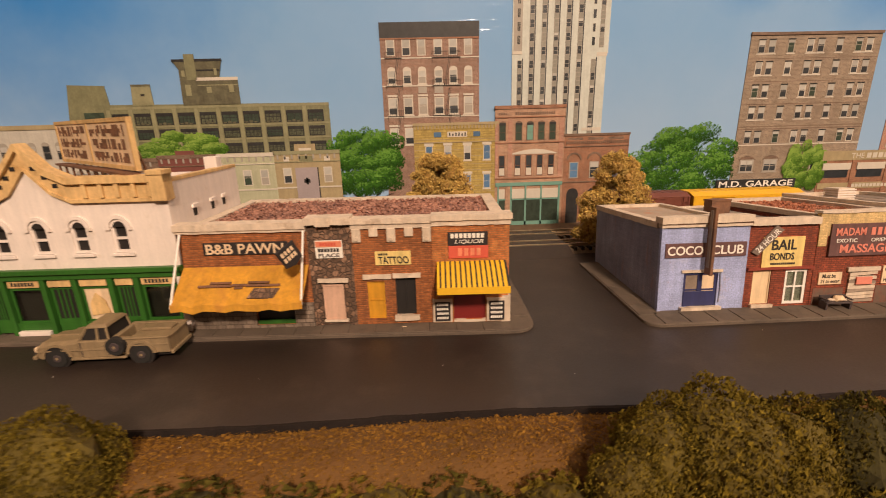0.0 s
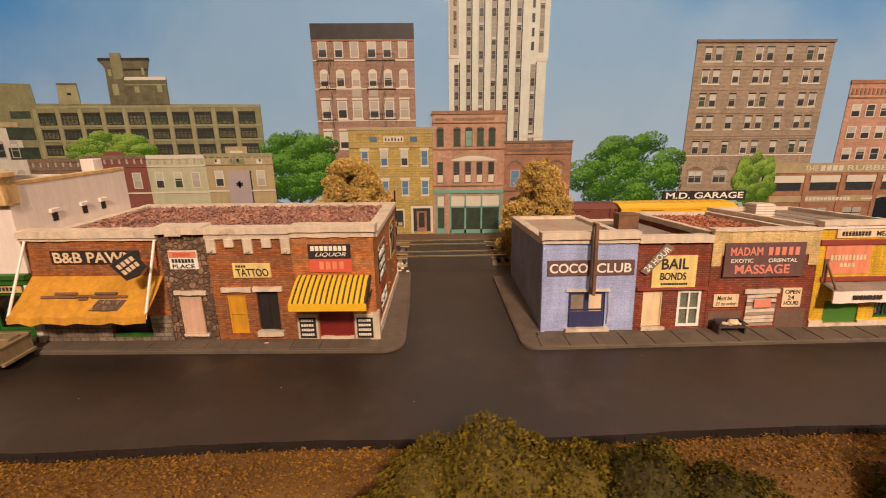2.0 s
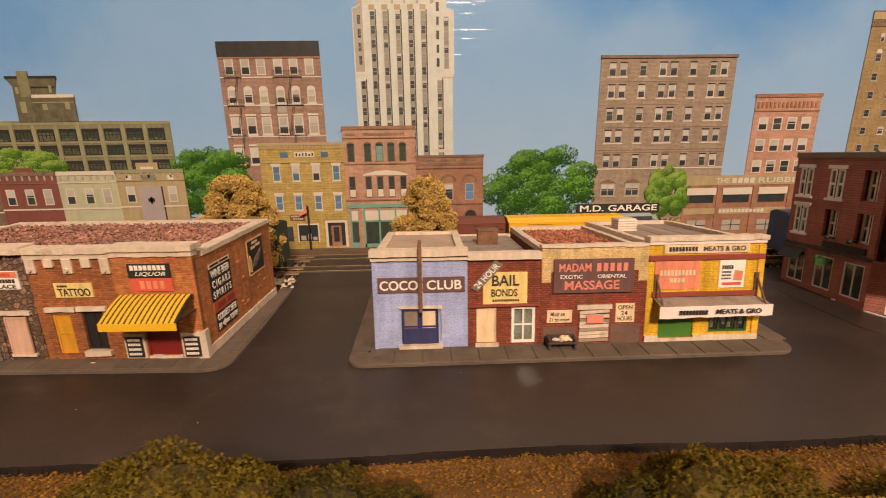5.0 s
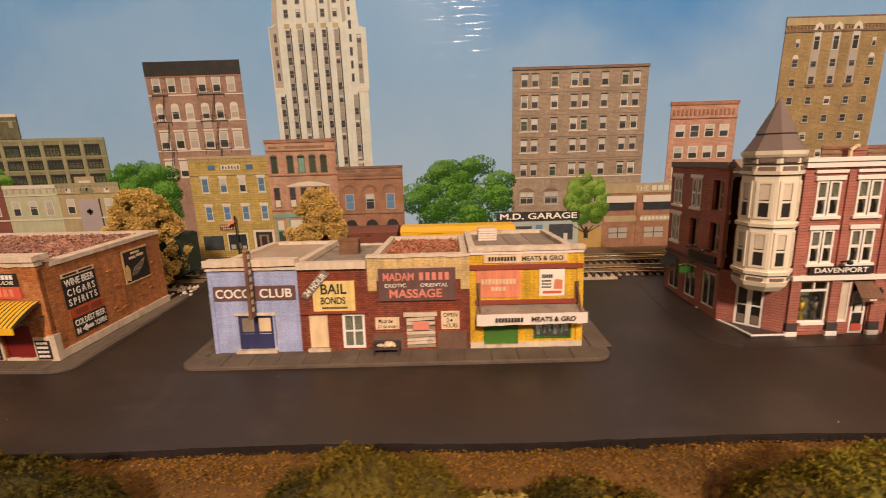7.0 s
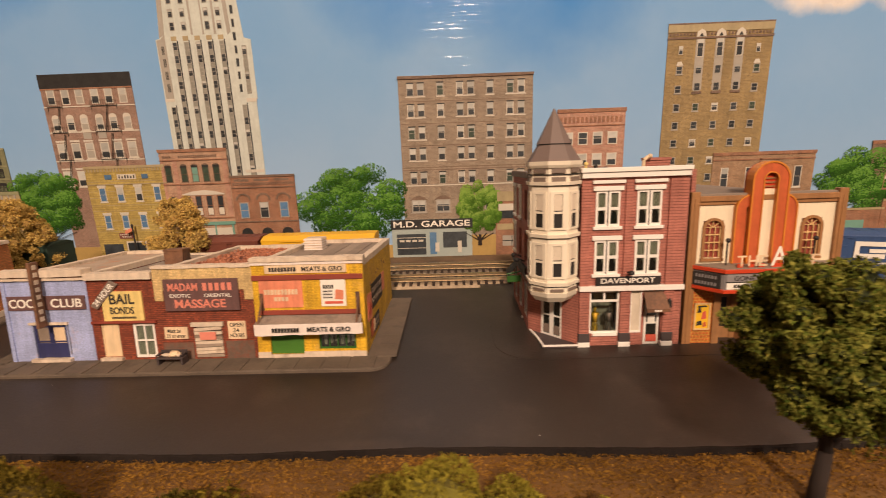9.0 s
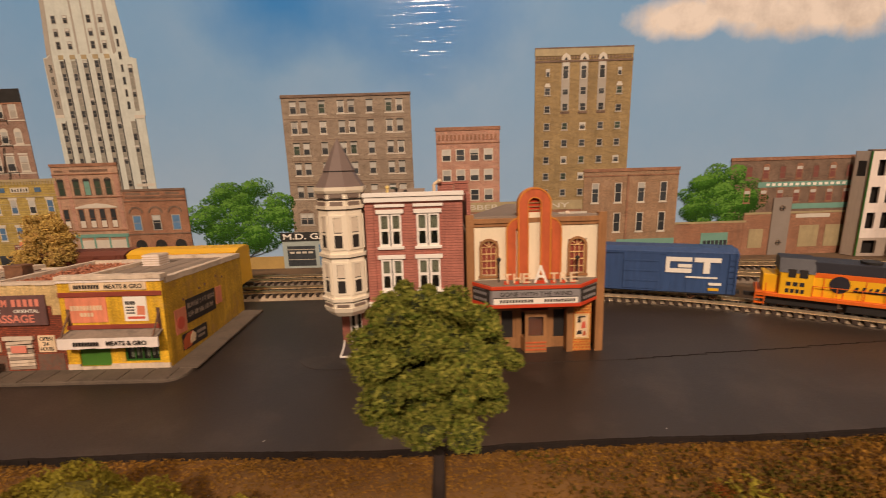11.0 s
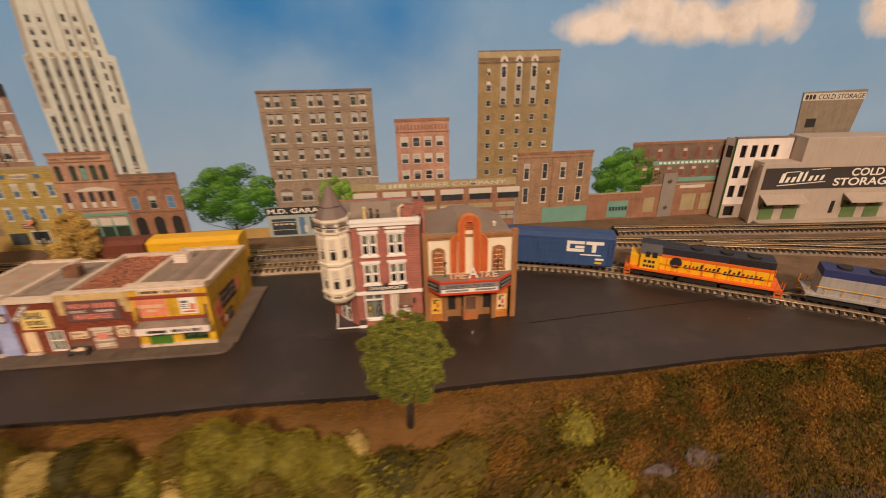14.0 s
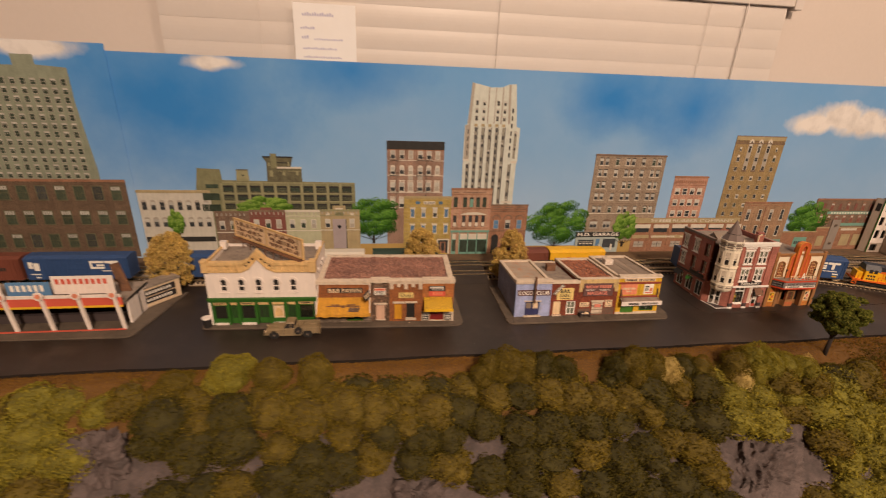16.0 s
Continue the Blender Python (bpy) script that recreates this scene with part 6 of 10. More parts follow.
    framed(t, "door", 77, 84.5, 3.6, 18.2, 0.7, M_dark, M_dark, cols=2, f=0.6, label="black double door")
    slab_part(t, "step", M_cap, 76.2, 85.6, -1.4, 0.8, 1.6, 3.6)
    slab_part(t, "litter", M_poster, 79, 80.6, -3.4, -2.8, 0, 0.2)
    # liquor shop
    board(t, "liquor_sign", 96.8, 111.2, 30.4, 35.4, -0.5, M_black, "black shop sign with white letters")
    tagged(part("name_line", bars(G(), 97.8, 110.2, 33.2, 34.9, -1.0, 8), M_lwhite, t), kind="stuff")
    lettering("lettering", "LIQUOR", M_lwhite, t, 99.2, 109.6, 31.0, 32.6, -1.0, bold=0.02, lean=0.3)
    board(t, "red_advert", 97, 111.4, 25.6, 30.3, -0.5, M_lred, "faded red advertising board")
    tagged(part("advert_line", bars(G(), 100.4, 109.4, 26.6, 29.4, -1.0, 4, 0.35), M_salmon, t), kind="stuff")
    thing_awning(t, 92.6, 117.8, 24.2, 18.6, -12.6)
    framed(t, "shutter", 98.5, 110.5, 1.2, 14.5, 0.3, M_reddoor, M_reddoor, f=0.4, label="closed dark red shop shutter")
    for x in (90.6, 110.9):
        k = part("side_board", G().box(x, x + 7.4, -0.9, 0.2, 0.3, 9.8), M_cap, t, "pale pier with a black price board", bevel=0.15)
        part("price_board", G().box(x + 0.9, x + 6.6, -1.2, -0.85, 0.9, 8.6), M_black, k)
        for z, n in ((7.2, 6), (5.4, 5), (3.6, 7), (1.8, 6)):
            tagged(part("price_line", bars(G(), x + 1.5, x + 6.0, z, z + 0.9, -1.2, n), M_lwhite, k), kind="stuff")
    slab_part(t, "threshold", M_cap, 98.5, 110.5, -0.8, 0.5, 0.2, 1.2)
    # painted adverts on the side street
    ad = part("wall_advert", G().box(118.95, 119.2, 8, 24, 17.5, 32), M_black, t, "black painted wall advertisement with a pale top strip")
    part("advert_strip", G().box(119.15, 119.3, 8, 24, 30.2, 32), M_poster, ad)
    tagged(part("advert_line", G().box(119.28, 119.36, 9, 15.2, 30.7, 31.5).box(119.28, 119.36, 16.2, 23, 30.7, 31.5), M_lblack, ad), kind="stuff")
    for z, words, tight in ((26.4, "WINE BEER", 1.0), (22.4, "CIGARS", 1.4), (18.4, "SPIRITS", 1.2)):
        lettering("lettering", " ".join(words) if " " not in words else words, M_lwhite, ad, 8 + tight, 24 - tight, z, z + 2.9, 119.22, facing="side", bold=0.14)
    ad = part("wall_advert", G().box(118.95, 119.2, 8.4, 25, 13.2, 17.3), M_torange, t, "faded orange strip of wall advertising")
    tagged(part("advert_line", G().box(119.18, 119.3, 11, 17, 14.2, 16.4).box(119.18, 119.3, 18.5, 24, 14.2, 16.4), M_maroon, ad), kind="stuff")
    ad = part("wall_advert", G().box(118.95, 119.2, 9, 25.5, 5.4, 12.8), M_black, t, "black painted beer advertisement with a white arrow")
    lettering("lettering", "COLDEST BEER", M_lwhite, ad, 9.8, 24.8, 9.6, 12.2, 119.22, facing="side", bold=0.14)
    lettering("lettering", "IN", M_lwhite, ad, 9.8, 11.4, 6.2, 8.6, 119.22, facing="side", bold=0.14)
    lettering("lettering", "TOWN!", M_lwhite, ad, 18.6, 24.8, 6.2, 8.6, 119.22, facing="side", bold=0.14)
    part("arrow", G().yz([(12.4, 7.4), (14.6, 5.8), (14.6, 6.7), (17.8, 6.7), (17.8, 8.1), (14.6, 8.1), (14.6, 9.0)], 119.2, 119.34), M_lwhite, ad, "white arrow")
    ad = part("wall_advert", G().box(118.95, 119.25, 40, 56, 17.5, 33), M_black, t, "dark framed wall poster with a pale fish shape")
    part("poster_frame", G().box(119.2, 119.4, 39.6, 40.5, 17.5, 33).box(119.2, 119.4, 40.5, 56, 32.4, 33.2).box(119.2, 119.4, 40.5, 56, 17.2, 17.8), M_trim, ad)
    part("advert_picture", G().yz([(44, 20.4), (47, 20.2), (52, 23.6), (54, 27.4), (52.2, 26.8), (50, 25.6), (46, 24.0)], 119.22, 119.4), M_block, ad)
    part("advert_picture", G().yz([(40.8, 19), (43, 18.4), (43.4, 24), (42, 26.4), (40.8, 25)], 119.22, 119.4), M_trim, ad)
    tagged(part("advert_line", G().box(119.22, 119.36, 44, 48, 28.4, 29.6).box(119.22, 119.36, 48.8, 53.4, 28.8, 30.0).box(119.22, 119.36, 45.4, 51, 30.6, 31.6), M_poster, ad), kind="stuff")
    rnd = random.Random(44)
    for i in range(11):
        y, z = rnd.uniform(28, 58), rnd.uniform(7, 30)
        if not (39 < y < 57 and z > 16):
            part("proud_brick", G().box(118.9, 119.5, y, y + 1.9, z, z + 0.8), M_obrick, t, bevel=0.12)


def thing_awning(parent, x0, x1, z_top, z_low, y_low, n=14):
    """Curved striped awning: alternating cloth strips and a plain yellow valance."""
    a = part("striped_awning", G().box(x0, x1, -1.2, -0.4, z_top - 0.6, z_top), M_awny, parent, "curved yellow awning with dark stripes")
    prof = [(-0.6 + (y_low + 0.6) * k, z_top - (z_top - z_low) * (k ** 1.5 * 0.75 + k * 0.25)) for k in [i / 6 for i in range(7)]]
    for i in range(n * 2):
        xa, xb = x0 + (x1 - x0) * (i - 0.3 * (i % 2 == 0) * (i > 0)) / (2 * n), x0 + (x1 - x0) * (i + 1 - 0.3 * (i % 2)) / (2 * n)
        g = G()
        for (ya, za), (yb, zb) in zip(prof, prof[1:]):
            g.hexa([(xa, ya, za), (xb, ya, za), (xb, yb, zb), (xa, yb, zb)], [(xa, ya, za + 0.25), (xb, ya, za + 0.25), (xb, yb, zb + 0.25), (xa, yb, zb + 0.25)])
        part("stripe", g, M_lblack if i % 2 else M_awny, a)
    part("valance", G().box(x0, x1, y_low - 0.3, y_low + 0.1, z_low - 2.3, z_low + 0.2), M_awny, a)
    part("end_rib", G().rod((x1 - 0.2, -0.6, z_top), (x1 - 0.2, y_low, z_low), 0.25).rod((x1 - 0.2, -0.4, z_low), (x1 - 0.2, y_low, z_low), 0.25), M_dark, a)
    return a


def middle_row():
    base = Matrix.Translation((0.1077, 0.1634, 0.0010)) @ pose(0, 0, 0, -4.5, 0, -0.6)

    def shop(name, x, label, wide=1.0):
        """One shop of the row, which stands tilted back a little."""
        t = thing(name, (0, 0, 0), 0, label, "building", "shops of the middle block")
        t.matrix_basis = base @ pose(x * MM, 0, 0) @ Matrix.Diagonal((wide, 1, 1, 1))
        return t

    # blue corner club
    t = shop("corner_club", 0, "small blue painted brick corner club with a red worn roof")
    W, D = 34.0, 66.0
    part("front", G().sheet(0, W, 0, 33.6, 0, 1.6, [(9.6, 23.2, 1.4, 15)]), M_blue, t, "blue painted brick front")
    part("quoin", G().box(-0.4, 1.2, -0.4, 1.4, 0, 33.4), M_blue, t, "rough blue corner", worn=0.22)
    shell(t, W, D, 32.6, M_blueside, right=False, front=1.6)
    part("side_wall", G().box(W - 1.6, W, 1.6, D, 0, 32.6), M_redbrick, t)
    part("cornice", G().box(-1.2, W + 0.2, -1.8, 3.4, 34.8, 37.4).box(-0.7, W, -1.0, 2, 33.2, 34.4), M_cap, t, "pale stone cornice", worn=0.22)
    part("dark_joint", G().box(-0.5, W, -1.1, 1.6, 34.3, 34.9), M_rust, t)
    for x0, x1, y0, y1 in ((-0.5, 3, 3.4, D), (W - 3, W + 0.2, 3.4, D), (3, W - 3, D - 3.4, D)):
        part("coping", G().box(x0, x1, y0, y1, 32.6, 35.0), M_cap, t, worn=0.22)
    part("roof", G().box(1.6, W - 1.6, 1.6, D - 1.6, 32.2, 33.6), M_rooforange, t, "worn red flat roof")
    board(t, "club_sign", 1.4, 33, 21.4, 27.0, 0, M_maroonsign, "faded brown name board with white letters")
    lettering("lettering", "COCO", M_lwhite, t, 2.2, 16.0, 22.4, 25.9, -0.52, bold=0.20)
    lettering("lettering", "CLUB", M_lwhite, t, 19.2, 31.8, 22.4, 25.9, -0.52, bold=0.16)
    part("upright_sign", G().box(16.4, 17.6, -5.2, -1.4, 15.2, 41.0), M_rust, t, "rusty upright sign board set edge-on", bevel=0.15)
    for i in range(8):
        part("sign_line", G().box(17.62, 17.8, -4.2, -2.6, 38.2 - 2.9 * i, 39.9 - 2.9 * i), M_cap, t)
    part("sign_line", G().box(16.2, 16.38, -4.2, -2.6, 18, 39.8), M_board, t)
    slab_part(t, "lintel", M_cap, 8.4, 24.6, -0.7, 0.4, 15.3, 16.3)
    framed(t, "door", 9.8, 16.4, 1.4, 15, 0.4, M_bluedoor, M_board, rows=2, f=0.9, label="navy blue door with a pale pane")
    framed(t, "door", 16.4, 23, 1.4, 15, 0.4, M_bluedoor, M_poster, rows=2, f=0.9, label="navy blue door with a pale pane")
    slab_part(t, "lower_door_panel", M_bluedoor, 10, 22.8, 0.1, 0.6, 1.6, 7.6)
    slab_part(t, "step", M_cap, 8.6, 24.6, -1.8, 0.6, 0.2, 1.5)
    part("downpipe", G().rod((24.0, -0.2, 3), (24.3, -0.3, 8.0), 0.25).rod((24.3, -0.3, 8.0), (23.9, -0.2, 14.8), 0.25), M_blueside, t)

    # bail bonds office
    t = shop("bail_office", 34, "narrow dark red brick office with a flat grey roof", 1.08)
    W, D = 25.0, 66.0
    part("front", G().sheet(0, W, 0, 33, 0.2, 1.6, [(3.0, 9.8, 1.4, 15), (15, 23.2, 1.0, 15)]), M_redbrick, t, "dark red brick front")
    shell(t, W, D, 31, M_redbrick, left=False, front=1.6)
    part("cornice", G().box(0.2, W - 0.2, -1.2, 3.2, 33.0, 35.6), M_cap, t, "pale stone coping", worn=0.22)
    part("coping", G().box(0.2, W - 0.2, D - 3, D, 31, 33), M_cap, t, worn=0.22)
    part("roof", G().box(-0.5, W - 1.6, 1.6, D - 1.6, 30.6, 32.3), M_roofgrey, t, "grey flat roof")
    c = part("chimney", G().box(7.0, 15.2, 36, 42, 31.8, 38.8), M_rust, t, "square dark chimney", worn=0.3)
    part("chimney_cap", G().box(6.8, 15.4, 35.7, 42.3, 38.3, 39.2), M_rust, c, worn=0.2)
    board(t, "bail_sign", 5.2, 20.2, 16.2, 28.2, 0.2, M_pale, "pale yellow bail bonds sign", 0.6)
    lettering("lettering", "BAIL", M_lblack, t, 8.2, 17.4, 23.2, 27.2, -0.45, bold=0.20)
    lettering("lettering", "BONDS", M_lblack, t, 8.0, 16.8, 19.2, 22.0, -0.45, bold=0.20)
    tagged(part("small_print", bars(G(), 8.4, 17.6, 17.3, 18.1, -0.4, 12), M_lblack, t), kind="stuff")
    sg = part("angled_sign", G().hexa([(1.0, -0.7, 22.6), (3.4, -0.7, 21.2), (3.4, 0.1, 21.2), (1.0, 0.1, 22.6)], [(9.2, -0.7, 32.9), (12.0, -0.7, 31.0), (12.0, 0.1, 31.0), (9.2, 0.1, 32.9)]), M_panel, t, "brown sign board set on the slant", bevel=0.1)
    lettering("lettering", "24 HOUR", M_lwhite, sg, 0.9, 11.9, 26.0, 28.2, -0.75, bold=0.12, roll=48)
    slab_part(t, "lintel", M_maroon, 0.4, 24.6, -0.9, 0.4, 15.4, 16.4)
    framed(t, "door", 3.0, 9.8, 1.4, 15, 0.6, M_creamdoor, M_creamdoor, f=0.4, label="flat cream door")
    framed(t, "glazed_door", 15, 23.2, 1.0, 15, 0.5, M_dwhite, M_glass, cols=2, rows=2, f=1.0, label="white four-paned glazed door")
    slab_part(t, "curtain", M_curtain, 15.6, 22.6, 1.25, 1.4, 1.6, 14.4)
    slab_part(t, "step", M_cap, 2.4, 10.6, -1.4, 0.6, 0.2, 1.4)

    # parlour with the maroon sign
    t = shop("massage_parlour", 61, "red brick parlour with a tan top and rust gravel roof", 1.013)
    W, D = 38.5, 67.0
    part("front", G().sheet(0, W, 0, 28, 0, 1.6, [(14.5, 24.5, 0.6, 14.6)]), M_redbrick, t, "dark red brick front")
    part("upper_front", G().sheet(0, W, 28, 37, -0.3, 1.6, []), M_tanbrick, t, "tan brick upper front")
    for x in (0, W - 3.4):
        part("tan_corner", G().box(x, x + 3.4, -0.35, 0.2, 24, 28), M_tanbrick, t)
    shell(t, W, D, 34, M_redbrick, left=False, front=1.6)
    part("party_wall", G().box(0.1, 1.6, 1.7, D, 0, 34), M_redbrick, t)
    part("cornice", G().box(-0.2, W, -0.8, 3, 36.8, 37.8), M_cap, t, "pale coping", worn=0.22)
    for x in (0.2, W - 3.0):
        part("coping", G().box(x, x + 2.8, 3, D, 34, 36.2), M_cap, t, worn=0.22)
    part("coping", G().box(3, W - 3, D - 3, D, 34, 36.2), M_cap, t, worn=0.22)
    part("roof", G().box(0.1, W - 1.6, 1.6, D - 1.6, 33.2, 34.0), M_roofred, t, "rust gravel roof bed")
    gravel(t, 3.4, W - 3.4, 3.5, D - 3.4, 34.3, M_gravel2, 2150, 12, 0.8)
    board(t, "parlour_sign", 4.2, 33.2, 20.0, 32.6, -0.3, M_maroonsign, "weathered maroon sign with pink letters", 0.7)
    lettering("lettering", "MADAM", M_lpink, t, 6.0, 17.6, 28.0, 31.0, -1.02, bold=0.20)
    tagged(part("name_line", bars(G(), 19.6, 31.6, 28.0, 31.0, -1.02, 5, 0.35), M_lpink, t), kind="stuff")
    lettering("lettering", "EXOTIC", M_lwhite, t, 6.6, 14.6, 25.4, 26.8, -1.02, bold=0.08)
    lettering("lettering", "ORIENTAL", M_lwhite, t, 20.0, 30.4, 25.4, 26.8, -1.02, bold=0.08)
    lettering("lettering", "MASSAGE", M_lpink, t, 8.2, 28.0, 21.2, 24.6, -1.02, bold=0.20)
    board(t, "age_notice", 2.2, 11.4, 8.6, 13.4, 0, M_poster, "cream paper notice with black script")
    lettering("lettering", "Must be", M_lblack, t, 3.4, 8.8, 11.2, 12.8, -0.5, bold=0.06, lean=0.2)
    lettering("lettering", "21 to enter", M_lblack, t, 3.0, 10.6, 9.2, 10.6, -0.5, bold=0.06, lean=0.2)
    board(t, "hours_notice", 27.4, 34.4, 8.2, 15.4, 0, M_poster, "orange-cream notice with black letters")
    for z, words in ((13.2, "OPEN"), (11.0, "24"), (8.9, "HOURS")):
        lettering("lettering", words, M_lblack, t, 29.4 if words == "24" else 28.2, 31.8 if words == "24" else 33.6, z, z + 1.6, -0.5, bold=0.08)
    slab_part(t, "lintel", M_cap, 13.2, 25.8, -1.0, 0.4, 13.6, 15.2)
    # black sheet for the shade behind the boards
    slab_part(t, "dark_doorway", M_dark, 14.5, 24.5, 1.3, 1.6, 0.6, 14.6)
    rnd = random.Random(5)
    for i in range(9):
        z = 0.9 + 1.35 * i
        k = rnd.uniform(-0.7, 0.7)
        part("nailed_board", G().hexa([(14.2, -0.5 - 0.05 * i, z), (25, -0.5 - 0.05 * i, z + k), (25, 0.2, z + k), (14.2, 0.2, z)], [(14.2, -0.5 - 0.05 * i, z + 1.15), (25, -0.5 - 0.05 * i, z + 1.15 + k), (25, 0.2, z + 1.15 + k), (14.2, 0.2, z + 1.15)]), M_cap if i % 3 else M_board, t, "plank nailed over the doorway" if i == 0 else "")
    board(t, "pinned_notice", 16.6, 22.8, 8.4, 11.4, -1.0, M_lpink, "small pink notice")
    part("grey_repair", G().box(26, 37, -0.08, 0.1, 0.2, 7.4).box(1, 13, -0.08, 0.1, 0.2, 7.0), M_smudge, t, "patched grey wall base")

    # meat market
    t = shop("meat_market", 100, "yellow painted brick meat market with a board roof", 0.957)
    W, D = 44.5, 68.0
    part("front", G().sheet(0, W, 0, 37.4, -0.2, 1.6, [(5.4, 19.2, 1.6, 10), (25.4, 40.6, 3.4, 10)]), M_yellow, t, "yellow painted brick front")
    part("quoin", G().box(W - 2.2, W + 0.4, -0.6, 1.6, 2.4, 36.5), M_yellow, t, "toothed yellow corner", worn=0.22)
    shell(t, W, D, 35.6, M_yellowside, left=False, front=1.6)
    part("party_wall", G().box(0.1, 1.6, 1.7, D, 0, 35.6), M_yellow, t)
    part("front_plinth", G().sheet(0, W + 0.3, 0, 2.6, -0.7, 0.2, [(5.4, 19.2, 1.6, 2.6)]), M_cap, t)
    part("cornice", G().box(-0.2, W + 0.8, -1.3, 3.2, 38.4, 40.0), M_cap, t, "pale stone coping", worn=0.22)
    part("cornice_board", G().box(0, W + 0.4, -0.8, 1.8, 37.2, 38.5), M_white, t)
    for x in (0.2, W - 2.8):
        part("coping", G().box(x, x + 3.0, 3.2, D, 35.6, 38.0), M_cap, t, worn=0.22)
    part("coping", G().box(3.2, W - 2.8, D - 3, D, 35.6, 38.0), M_cap, t, worn=0.22)
    for i in range(7):
        x = 3.2 + 5.5 * i
        part("roof_plank", G().box(x, x + 5.3, 1.6, D - 3, 35.2, 36.3 + 0.1 * (i % 2)), M_board, t)
    v = part("roof_vent", G().box(6.7, 15.2, 42, 49.5, 34.6, 42.0), M_cap, t, "square ribbed roof vent", bevel=0.2)
    for i in range(5):
        part("vent_rib", G().box(6.4, 15.5, 41.6, 49.9, 36.4 + 1.15 * i, 37.0 + 1.15 * i), M_white, v)
    board(t, "market_sign", 5.6, 38.4, 33.8, 37.0, -0.2, M_poster, "cream market name board")
    tagged(part("name_line", bars(G(), 7.4, 18.6, 34.6, 36.2, -0.7, 9), M_lblack, t), kind="stuff")
    lettering("lettering", "MEATS & GRO", M_lblack, t, 20.6, 36.8, 34.5, 36.3, -0.72, bold=0.20)
    slab_part(t, "red_band", M_maroon, 0, W + 0.3, -0.9, 0.1, 31.2, 33.2)
    slab_part(t, "red_band", M_maroon, 2, W - 2, -0.9, 0.1, 17.6, 19.4)
    board(t, "cola_advert", 2.6, 20.2, 20.4, 31.0, -0.2, M_salmon, "faded salmon drinks advertisement", 0.3)
    tagged(part("advert_line", bars(G(), 4.6, 18.6, 25.6, 27.6, -0.5, 10), M_poster, t), kind="stuff")
    tagged(part("advert_line", bars(G(), 8.6, 14.6, 23.0, 24.6, -0.5, 4), M_poster, t), kind="stuff")
    board(t, "price_poster", 27.6, 37.6, 20.6, 31.0, -0.2, M_lwhite, "white price poster with orange print", 0.3)
    tagged(part("poster_line", bars(G(), 28.6, 33, 27.6, 29.0, -0.5, 5), M_lblack, t), kind="stuff")
    for z in (26.2, 25.0, 23.8):
        tagged(part("poster_line", bars(G(), 28.6, 32.4, z, z + 0.6, -0.5, 4), M_lblack, t), kind="stuff")
    part("poster_picture", G().xz([(33.2, 23.4), (36.6, 23.2), (36.8, 26.8), (33.6, 27.2)], -0.62, -0.5), M_salmon, t)
    part("poster_picture", G().box(29, 36.4, -0.62, -0.5, 21.6, 22.6), M_lred, t)
    aw = part("canopy", G().hexa([(2.8, -0.3, 16.8), (43.4, -0.3, 16.8), (44.6, -6.4, 15.0), (2.4, -6.4, 15.0)], [(2.8, -0.3, 17.4), (43.4, -0.3, 17.4), (44.6, -6.4, 15.8), (2.4, -6.4, 15.8)]), M_roofgrey, t, "sloping grey canopy with a white lettered front")
    fas = G()
    for i in range(14):
        xa, xb = 2.2 + 42.8 * i / 14, 2.2 + 42.8 * (i + 1) / 14
        wa, wb = (0.5 * noise.noise((x * 0.25, 3, 0)) + 0.012 * x for x in (xa, xb))
        ya, yb = (-6.6 - 0.5 * noise.noise((x * 0.2, 9, 0)) for x in (xa, xb))
        fas.hexa([(xa, ya, 11.2 + wa), (xb, yb, 11.2 + wb), (xb, yb + 0.5, 11.2 + wb), (xa, ya + 0.5, 11.2 + wa)], [(xa, ya, 15.6 + wa * 0.4), (xb, yb, 15.6 + wb * 0.4), (xb, yb + 0.5, 15.6 + wb * 0.4), (xa, ya + 0.5, 15.6 + wa * 0.4)])
    part("fascia", fas, M_white, aw, "wavy cream fascia cloth")
    tagged(part("name_line", bars(G(), 9.4, 20.4, 12.7, 14.3, -7.0, 9), M_lblack, aw), kind="stuff")
    lettering("lettering", "MEATS & GRO", M_lblack, aw, 23.4, 40.4, 12.8, 14.6, -7.05, bold=0.20)
    for x in (3.6, 42.6):
        part("canopy_stay", G().rod((x, -0.3, 25.0), (x, -6.0, 15.6), 0.4), M_rust, aw, "rusty canopy stay")
        part("wall_arm", G().box(x - 1.0, x + 0.6, -0.7, -0.1, 17, 26.2), M_rust, aw)
    slab_part(t, "shutter", M_greendoor, 5.4, 19.2, 0.3, 0.9, 1.6, 10, "mid green closed shutter")
    framed(t, "shop_window", 25.4, 40.6, 3.4, 10, 0.2, M_green, M_glass, cols=4, f=0.7, label="green framed shop window")
    for i in range(6):
        slab_part(t, "hanging_meat", M_curtain, 27 + 2.3 * i, 28.3 + 2.3 * i, 1.2, 1.5, 4.6 + (i % 3) * 0.6, 8.8)
    slab_part(t, "shop_interior", M_interior, 25, 41, 2.2, 2.5, 2.6, 10.4)
    ad = part("wall_advert", G().box(44.42, 44.75, 14.5, 38.5, 14.6, 25.2), M_black, t, "black painted advertisement on the yellow side wall")
    rnd = random.Random(15)
